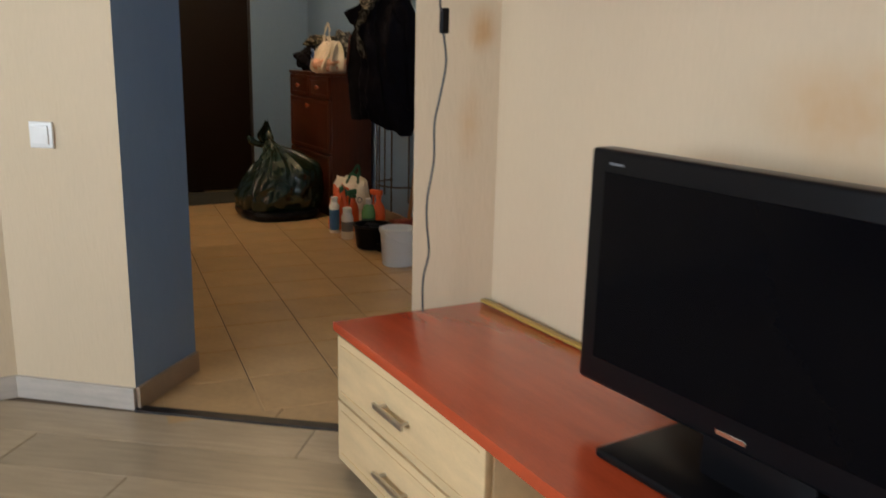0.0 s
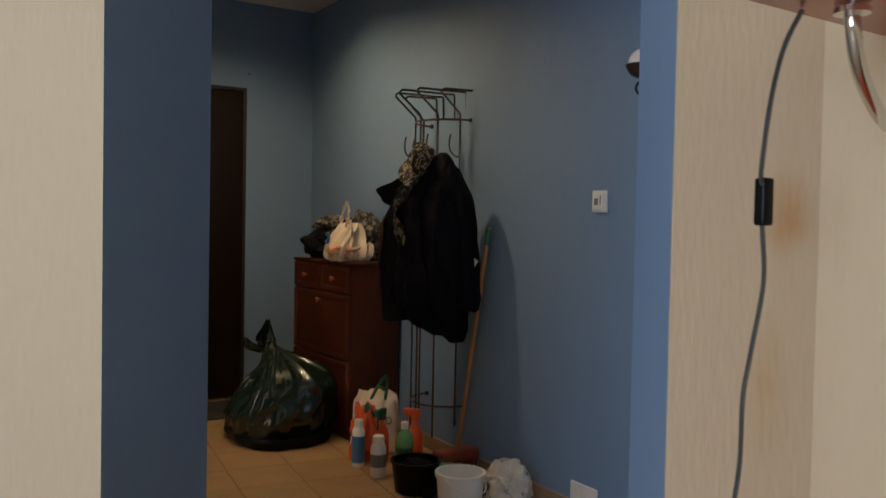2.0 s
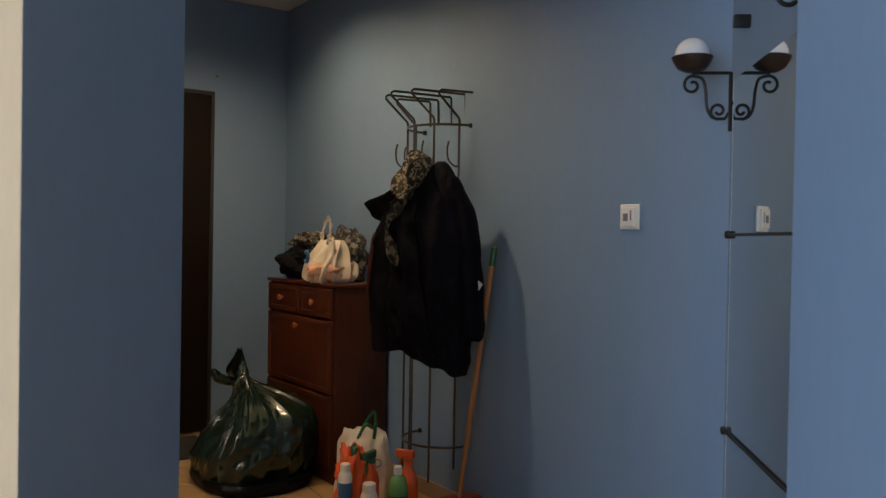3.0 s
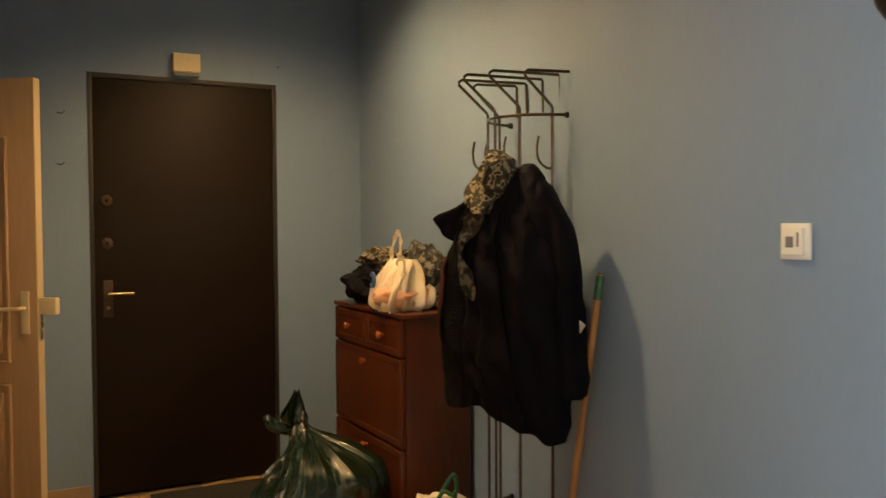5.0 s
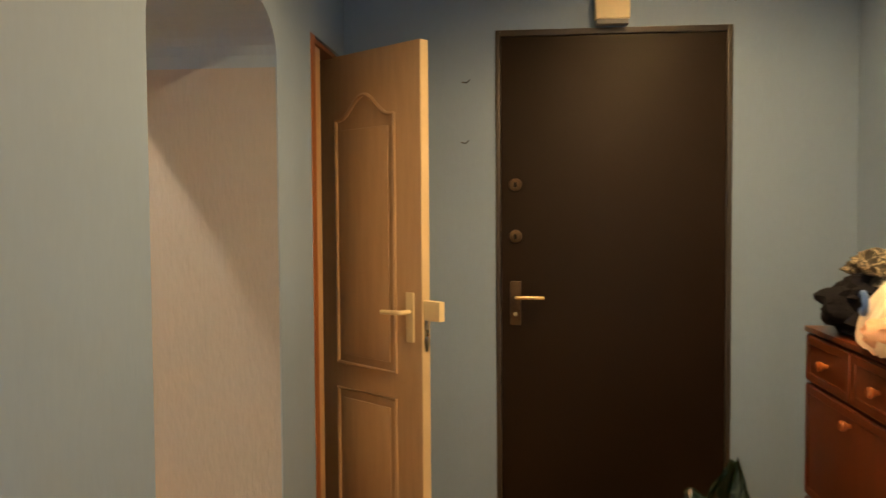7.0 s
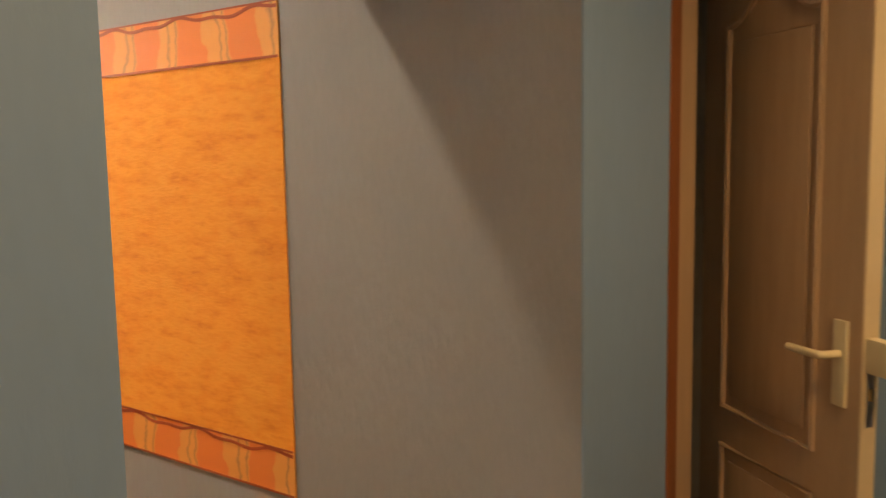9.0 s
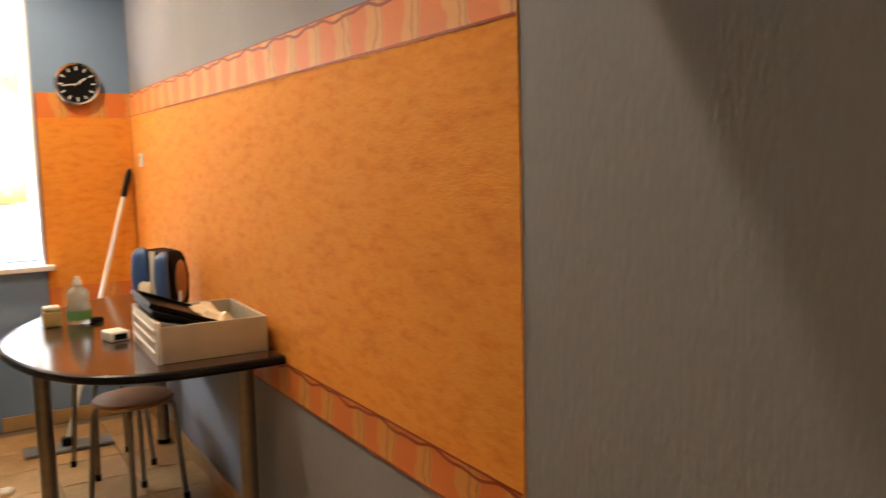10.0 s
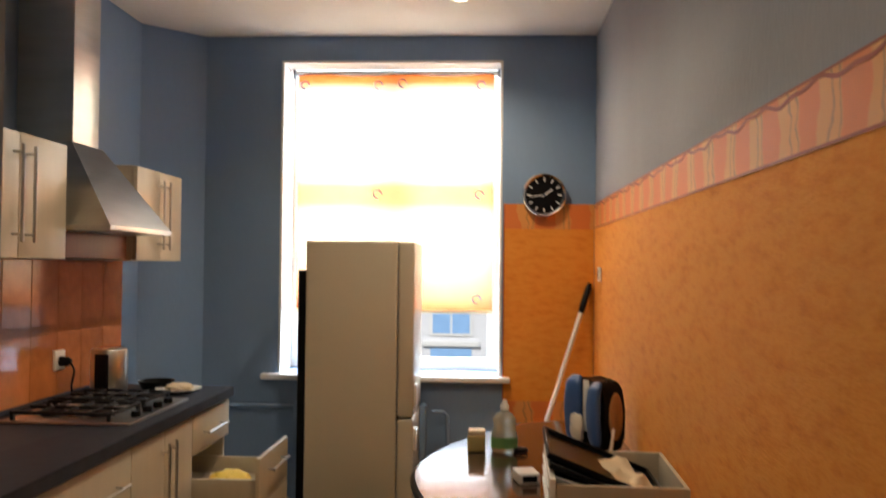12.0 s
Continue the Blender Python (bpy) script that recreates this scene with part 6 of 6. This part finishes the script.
def clock():
    t = thing("wall_clock", pose(-4.944, -1.185, 1.797, 0, 90, 0), "round black wall clock with a silver rim", "clock")
    part("case", lathe([(0, 0), (0.108, 0), (0.112, 0.006), (0.112, 0.030), (0.106, 0.036), (0.098, 0.032), (0.096, 0.020), (0, 0.020)], 48), CHROME, t, "silver rim")
    f = part("face", lathe([(0, 0.0205), (0.0955, 0.0205), (0.0955, 0.0225), (0, 0.0225)], 48), BLACK_PLASTIC, t, "black dial")
    for i in range(12):
        a = radians(30 * i)
        part("hour_mark", moved(box(-0.010, 0.010, -0.0035, 0.0035, 0.0228, 0.0242), pose(0.080 * math.cos(a), 0.080 * math.sin(a), 0, 0, 0, 30 * i)), WHITE_PLASTIC, f)

    def arm(name, deg, l, w):
        a = radians(deg)
        d = Vector((-math.cos(a), math.sin(a), 0))
        bm = moved(box(-0.012, l, -w, w, 0.0245, 0.0260), pose(0, 0, 0, 0, 0, math.degrees(math.atan2(d.y, d.x))))
        part(name, bm, WHITE_PLASTIC, t)

    arm("hour_arm", 55, 0.052, 0.0035)
    arm("minute_arm", 262, 0.075, 0.0025)
    part("hub", lathe([(0, 0.0262), (0.006, 0.0262), (0.006, 0.029), (0, 0.029)], 14), CHROME, t)
    return t


clock()
so = thing("wall_socket", pose(-4.697, -0.926, 1.393), "small white socket on the orange wall", "socket")
part("frame", box(-0.035, 0.035, -0.010, 0, -0.035, 0.035, 0.004, 3), WHITE_PLASTIC, so)
part("well", moved(lathe([(0.021, 0.0), (0.021, 0.0015), (0.016, -0.004), (0, -0.004)], 20), pose(0, -0.0105, 0, 90, 0, 0)), GREY_PLASTIC, so)


# fitted cabinets along the south wall; fronts face local +y
def base_unit(x0, x1, label):
    t = thing("base_cabinet", pose(x0, 0, 0), label, "cabinet", "fitted base cabinets")
    w = x1 - x0
    b = box(0.0, 0.016, -3.21, -2.652, 0.10, 0.820, 0.001)
    b = box(w - 0.016, w, -3.21, -2.652, 0.10, 0.820, 0.001, bm=b)
    b = box(0.016, w - 0.016, -3.21, -2.652, 0.10, 0.116, bm=b)
    b = box(0.016, w - 0.016, -3.21, -3.195, 0.116, 0.820, bm=b)
    part("carcass", b, CAB_WHITE, t)
    part("plinth", box(0.0, w, -3.10, -2.70, 0.0, 0.0995), GREY_PLASTIC, t, "dark plinth")
    return t, w


def front(parent, name, x0, x1, z0, z1, y=-2.65, out=0.0):
    return part(name, box(x0 + 0.0015, x1 - 0.0015, y + out, y + 0.018 + out, z0 + 0.0015, z1 - 0.0015, 0.002), CAB_WHITE, parent)


def pull(parent, p, length, vertical, y):
    x, z = p
    if vertical:
        bm = tube([(x, y + 0.032, z - length / 2), (x, y + 0.032, z + length / 2)], 0.006, 10)
        for s in (-0.42, 0.42):
            bm = tube([(x, y, z + s * length), (x, y + 0.032, z + s * length)], 0.004, 8, bm=bm)
    else:
        bm = tube([(x - length / 2, y + 0.032, z), (x + length / 2, y + 0.032, z)], 0.006, 10)
        for s in (-0.42, 0.42):
            bm = tube([(x + s * length, y, z), (x + s * length, y + 0.032, z)], 0.004, 8, bm=bm)
    return part("handle", bm, STEEL, parent, "steel bar handle")


FY = -2.632
t, w = base_unit(-4.335, -3.865, "cream drawer cabinet with two drawers pulled out")
front(t, "drawer", 0, w, 0.660, 0.818)
pull(t, (w / 2, 0.735), 0.26, False, FY)
for z0, z1, out in ((0.475, 0.658, 0.27), (0.290, 0.473, 0.27), (0.105, 0.288, 0.06)):
    d = front(t, "drawer", 0, w, z0, z1, out=out)
    pull(d, (w / 2, z0 + 0.115), 0.26, False, FY + out)
    b = box(0.03, w - 0.03, -3.12 + out, -2.652 + out, z0 + 0.012, z0 + 0.020)
    b = box(0.03, 0.042, -3.12 + out, -2.652 + out, z0 + 0.018, z0 + 0.092, 0.001, bm=b)
    b = box(w - 0.042, w - 0.03, -3.12 + out, -2.652 + out, z0 + 0.018, z0 + 0.092, 0.001, bm=b)
    part("box", b, CAB_WHITE, d)
yc = thing("yellow_cloth", pose(-4.05, -2.54, 0.4960), "folded yellow cloth lying in the open drawer", "cloth")
part("cloth", blob(0.11, 0.075, 0.036, 0.3, 2.5, 105, 0.2, 3, 0.1), YELLOW_CLOTH, yc)

t, w = base_unit(-3.862, -3.292, "cream cabinet with two doors and long handles")
for k in (0, 1):
    d = front(t, "door", k * w / 2, (k + 1) * w / 2, 0.105, 0.818)
    pull(d, (w / 2 + (0.035 if k else -0.035), 0.60), 0.36, True, FY)
t, w = base_unit(-3.289, -2.70, "cream cabinet with two deep drawers")
for z0, z1 in ((0.105, 0.46), (0.462, 0.818)):
    d = front(t, "drawer", 0, w, z0, z1)
    pull(d, (w / 2, z1 - 0.10), 0.44, False, FY)
t, w = base_unit(-2.697, -2.10, "cream sink cabinet with two doors")
for k in (0, 1):
    d = front(t, "door", k * w / 2, (k + 1) * w / 2, 0.105, 0.818)
    pull(d, (w / 2 + (0.035 if k else -0.035), 0.60), 0.36, True, FY)
t = thing("corner_cabinet", pose(0, 0, 0), "cream corner cabinet under the rounded worktop end", "cabinet")
part("carcass", prism([(-1.25, -3.21), (-2.095, -3.21), (-2.095, -2.65), (-1.69, -2.65), (-1.69, -2.15), (-1.62, -2.0), (-1.50, -1.94), (-1.25, -1.94)], 0.0, 0.820, 0.002), CAB_WHITE, t)

wt = thing("worktop", pose(0, 0, 0), "dark blue-black glossy kitchen worktop with a rounded end", "worktop")
outline = [(-4.372, -3.215), (-4.372, -2.638), (-4.352, -2.616), (-1.80, -2.616), (-1.765, -2.56), (-1.762, -2.12), (-1.740, -2.03), (-1.675, -1.94), (-1.575, -1.882), (-1.46, -1.858), (-1.252, -1.852), (-1.252, -3.215)]
part("board", prism(outline, 0.828, 0.870, 0.005), WORKTOP, wt)
part("upstand", box(-4.37, -1.26, -3.2185, -3.206, 0.8705, 0.890, 0.002), WORKTOP, wt)


def hob():
    t = thing("gas_hob", pose(-3.665, -2.905, 0.8705), "steel gas hob with black cast iron grates", "hob")
    part("plate", box(-0.285, 0.285, -0.235, 0.225, 0, 0.010, 0.004), STEEL, t)
    for x in (-0.145, 0.145):
        g = None
        for dx in (-0.12, 0.0, 0.12):
            g = box(x + dx - 0.005, x + dx + 0.005, -0.20, 0.15, 0.030, 0.042, 0.002, 1, bm=g)
        for y in (-0.20, -0.11, -0.02, 0.15, 0.065):
            g = box(x - 0.125, x + 0.125, y - 0.005, y + 0.005, 0.030, 0.042, 0.002, 1, bm=g)
        for dx in (-0.12, 0.12):
            for y in (-0.195, 0.145):
                g = box(x + dx - 0.006, x + dx + 0.006, y - 0.006, y + 0.006, 0.009, 0.034, bm=g)
        part("grate", g, IRON, t, "black cast iron grate")
        for y in (-0.11, 0.065):
            bu = part("burner", lathe([(0, 0.010), (0.045, 0.010), (0.045, 0.018), (0.034, 0.020), (0.034, 0.026), (0, 0.027)], 22, at=(x, y, 0)), IRON, t)
    for i in range(4):
        part("knob", lathe([(0, 0.009), (0.018, 0.009), (0.016, 0.030), (0, 0.031)], 18, at=(-0.15 + i * 0.1, 0.19, 0)), BLACK_PLASTIC, t)
    return t


hob()
kt = thing("steel_canister", pose(-4.03, -3.05, 0.8705), "brushed steel canister with a dark front", "canister")
part("body", lathe([(0, 0), (0.070, 0), (0.074, 0.006), (0.074, 0.185), (0.068, 0.196), (0, 0.198)], 36), STEEL, kt)
part("panel", box(0.055, 0.078, -0.028, 0.028, 0.02, 0.18, 0.006, 3), BLACK_PLASTIC, kt, "dark front panel")
ds = thing("plate", pose(-4.16, -2.80, 0.8705), "small plate with pale scraps on the worktop", "plate")
part("dish", lathe([(0, 0.002), (0.06, 0.002), (0.095, 0.014), (0.098, 0.017), (0.094, 0.018), (0.06, 0.007), (0, 0.007)], 32), WHITE_PLASTIC, ds)
part("scraps", blob(0.05, 0.055, 0.018, 0.4, 3, 106, 0.2, 3, 0.3, at=(0, 0, 0.007)), PAPER, ds, "pale food scraps")
gb2 = thing("black_pan", pose(-4.24, -2.93, 0.8705), "small black pan behind the plate", "pan")
part("pan", lathe([(0, 0), (0.065, 0), (0.078, 0.035), (0.081, 0.035), (0.080, 0.038), (0.075, 0.037), (0.062, 0.004), (0, 0.004)], 28), BLACK_PLASTIC, gb2)


def sink():
    t = thing("sink", pose(-2.42, -2.90, 0.8705), "round steel sink set into the dark worktop", "sink")
    part("bowl", lathe([(0, 0.002), (0.15, 0.002), (0.19, 0.003), (0.225, 0.006), (0.245, 0.006), (0.252, 0.003), (0.252, 0.0), (0, 0.0)], 48), STEEL, t)
    # flat brown disc in place of the shaded hollow of the bowl
    part("water_shadow", lathe([(0, 0.0025), (0.17, 0.0030), (0.17, 0.0035), (0, 0.0040)], 40), STOOL_WOOD, t, "brown disc painting the shade in the bowl")
    part("tap", tube(curve([(0.0, -0.255, 0.0), (0.0, -0.255, 0.14), (0.0, -0.23, 0.19), (0.0, -0.15, 0.20), (0.0, -0.09, 0.17)], 6), 0.011, 12), CHROME, t)
    return t


sink()


def upper_unit(x0, x1, label, split=True):
    t = thing("wall_cabinet", pose(x0, 0, 0), label, "cabinet", "fitted wall cabinets")
    w = x1 - x0
    part("carcass", box(0, w, -3.215, -2.936, 1.435, 1.828, 0.002), CAB_WHITE, t)
    for k in (0, 1):
        d = part("door", box(k * w / 2 + 0.0015, (k + 1) * w / 2 - 0.0015, -2.934, -2.916, 1.437, 1.826, 0.002), CAB_WHITE, t)
        pull(d, (w / 2 + (0.035 if k else -0.035), 1.635), 0.30, True, -2.916)
    return t


upper_unit(-4.468, -3.965, "cream two-door wall cabinet beside the hood")
upper_unit(-3.385, -2.80, "cream two-door wall cabinet with bar handles")
upper_unit(-2.797, -2.20, "cream two-door wall cabinet with bar handles")


def hood():
    t = thing("cooker_hood", pose(-3.675, 0, 0), "steel chimney cooker hood over the gas hob", "cooker hood")
    bm = bmesh.new()
    lo = [bm.verts.new(p) for p in ((-0.277, -3.215, 1.556), (0.277, -3.215, 1.556), (0.277, -2.768, 1.556), (-0.277, -2.768, 1.556))]
    hi = [bm.verts.new(p) for p in ((-0.125, -3.215, 1.865), (0.125, -3.215, 1.865), (0.125, -2.985, 1.865), (-0.125, -2.985, 1.865))]
    bm.faces.new(lo[::-1])
    bm.faces.new(hi)
    for i in range(4):
        bm.faces.new((lo[i], lo[(i + 1) % 4], hi[(i + 1) % 4], hi[i]))
    part("canopy", bm, STEEL, t, smooth=False)
    part("rim", box(-0.279, 0.279, -3.215, -2.766, 1.536, 1.5558, 0.002), STEEL, t)
    part("filter_box", box(-0.275, 0.275, -3.21, -2.95, 1.44, 1.5355, 0.003), RED_JAMB, t, "dark brown lower box")
    part("chimney", box(-0.115, 0.090, -3.215, -3.0, 1.8655, CEIL - 0.002, 0.002), STEEL, t)
    return t


hood()
ps = thing("wall_socket", pose(-3.90, -3.205, 1.03), "white socket with a black plug over the worktop", "socket")
part("frame", box(-0.04, 0.04, 0, 0.012, -0.04, 0.04, 0.004, 3), WHITE_PLASTIC, ps)
pg = part("plug", moved(lathe([(0, 0.0), (0.020, 0.0), (0.019, 0.03), (0.010, 0.045), (0, 0.046)], 18), pose(0, 0.0125, -0.005, -90, 0, 0)), BLACK_PLASTIC, ps, "black plug")
part("lead", tube(curve([(0, 0.05, -0.005), (0.01, 0.075, -0.04), (0.0, 0.06, -0.10), (-0.03, 0.05, -0.14)], 5), 0.004, 7), BLACK_PLASTIC, pg)


# ---- beyond the window ----
def far_house():
    t = thing("house_opposite", pose(-26, 0, -3.2), "pale house across the street with blue-grey windows", "house")
    part("wall", box(-0.5, 0, -16, 16, 0, 13), FACADE, t)
    part("roof", prism([(-4, -16.3), (0.3, -16.3), (0.3, 16.3), (-4, 16.3)], 13, 13.4), GREY_PLASTIC, t)
    for r in range(4):
        for c in range(9):
            y, z = -12.75 + c * 3.4, 2.53 + r * 3.1
            p = part("window", box(0.02, 0.06, y - 0.65, y + 0.65, z, z + 1.7), WHITE_PLASTIC, t)
            part("ledge", box(0.0, 0.16, y - 0.85, y + 0.85, z - 0.30, z - 0.16), WHITE_PLASTIC, p)
            part("apron", box(0.015, 0.05, y - 0.62, y + 0.62, z - 0.75, z - 0.38), PANE_BLUE, p, "grey carved panel")
            part("pane", box(0.055, 0.075, y - 0.56, y - 0.03, z + 0.08, z + 1.62), PANE_BLUE, p)
            part("pane", box(0.055, 0.075, y + 0.03, y + 0.56, z + 0.08, z + 1.62), PANE_BLUE, p)


far_house()


def living_window():
    t = thing("window_2", pose(-4.3, -6.0, 0), "white framed living room window", "window")
    tagged(t, kind="structure")
    f = None
    for y in (-1.15, -0.40, 0.34, 1.09):
        f = box(-0.03, 0.03, y, y + 0.06, 0.80, 2.30, 0.004, bm=f)
    f = box(-0.03, 0.03, -1.15, 1.15, 0.80, 0.86, 0.004, bm=f)
    f = box(-0.03, 0.03, -1.15, 1.15, 2.24, 2.30, 0.004, bm=f)
    part("window_frame", f, WHITE_GLOSS, t)


living_window()


# ---- floor and wall pieces ----
def inside(poly, x, y):
    hit = False
    for i in range(len(poly)):
        (x0, y0), (x1, y1) = poly[i], poly[i - 1]
        if (y0 > y) != (y1 > y) and x < (x1 - x0) * (y - y0) / (y1 - y0) + x0:
            hit = not hit
    return hit


def pieces(name, floor, mesh, poses):
    for m in poses:
        ob = new(name, mesh)
        ob.parent = floor
        ob.matrix_local = m


tile_bm = box(-0.1475, 0.1475, -0.1475, 0.1475, -0.012, 0.0, 0.0022, 1)
hall_mesh = finish(tile_bm, "tile", TILE_HALL)
hall_poly = [(-0.95, 0.06), (1.50, 0.06), (1.42, -3.35), (0.14, -4.42), (-0.03, -4.62), (-0.83, -3.95), (-0.95, -3.4)]
poses = []
ang = -8.5
ca, sa = math.cos(radians(ang)), math.sin(radians(ang))
lx, ly = math.cos(math.atan2(RJF[1] - LJF[1], RJF[0] - LJF[0])), math.sin(math.atan2(RJF[1] - LJF[1], RJF[0] - LJF[0]))
for i in range(-14, 15):
    for j in range(-20, 8):
        u, v = 0.14 + i * 0.30, j * 0.30 - 0.05
        x, y = u * ca - v * sa - 0.70, u * sa + v * ca + 0.0
        near = (x - LJF[0]) * -ly + (y - LJF[1]) * lx
        if inside(hall_poly, x, y) and near > 0.10:
            poses.append(pose(x, y, random.uniform(-0.0006, 0.0004), 0, 0, ang))
pieces("tile", floor_hall, hall_mesh, poses)
# cut tiles along the threshold
for k in range(4):
    bm = box(0, 0.225, 0.012, 0.225, -0.012, -0.0010, 0.002, 1)
    ob = new("cut_tile", finish(bm, "cut_tile", TILE_HALL))
    ob.parent = floor_hall
    ob.matrix_local = along(LJF, RJF) @ pose(0.0 + k * 0.228, 0.0, 0)
kit_mesh = finish(box(-0.1480, 0.1480, -0.1480, 0.1480, -0.012, 0.0, 0.0022, 1), "tile", TILE_KIT)
poses = []
for i in range(0, 15):
    for j in range(0, 9):
        x, y = -1.10 - i * 0.30, -1.00 + 0.25 - j * 0.30
        if x < -4.95 or y < -3.3:
            continue
        poses.append(pose(x, y, random.uniform(-0.0006, 0.0004)))
pieces("tile", floor_kitchen, kit_mesh, poses)
plank = finish(box(-0.604, 0.604, -0.0955, 0.0955, -0.010, 0.0, 0.0012, 1), "plank", LAMINATE)
base = along(LJF, RJF)
EDGES = (((0.28, 0, 0), (1, 0, 0)), ((-4.38, 0, 0), (-1, 0, 0)), ((0, -8.78, 0), (0, -1, 0)))


def sawn(m):
    """A plank at m, cut off where it would run under a wall; None where nothing is left of it."""
    bm = box(-0.604, 0.604, -0.0955, 0.0955, -0.010, 0.0, 0.0012, 1)
    bm.transform(m)
    for co, no in EDGES:
        cut = bmesh.ops.bisect_plane(bm, geom=bm.verts[:] + bm.edges[:] + bm.faces[:], plane_co=co, plane_no=no, clear_outer=True)
        rim = [e for e in cut["geom_cut"] if isinstance(e, bmesh.types.BMEdge)]
        if rim:
            bmesh.ops.edgenet_fill(bm, edges=rim)
    if not bm.faces:
        return None
    bm.transform(m.inverted())
    return finish(bm, "plank", LAMINATE)


for j in range(0, 26):
    for i in range(-5, 5):
        m = base @ pose(i * 1.21 + (j % 3) * 0.40, -0.118 - j * 0.193, random.uniform(-0.0004, 0.0003))
        if -4.6 < m.translation.x < 0.75 and -8.9 < m.translation.y < -3.3:
            ends = [m @ Vector((x, y, 0)) for x in (-0.604, 0.604) for y in (-0.0955, 0.0955)]
            whole = all(-4.38 < e.x < 0.28 and e.y > -8.78 for e in ends)
            mesh = plank if whole else sawn(m)
            if mesh:
                pieces("plank", floor_living, mesh, [m])
splash_mesh = finish(box(-0.0985, 0.0985, 0, 0.008, -0.1485, 0.1485, 0.0018, 1), "tile", SPLASH)
splash = setting("splashback", box(-4.50, -1.27, -3.2195, -3.2155, 0.885, 1.436), GROUT, "orange glazed tile splashback behind the worktop", "splashback")
poses = [pose(-4.40 + i * 0.20, -3.2155, z) for i in range(16) for z in (1.035, 1.288)]
pieces("tile", splash, splash_mesh, poses)
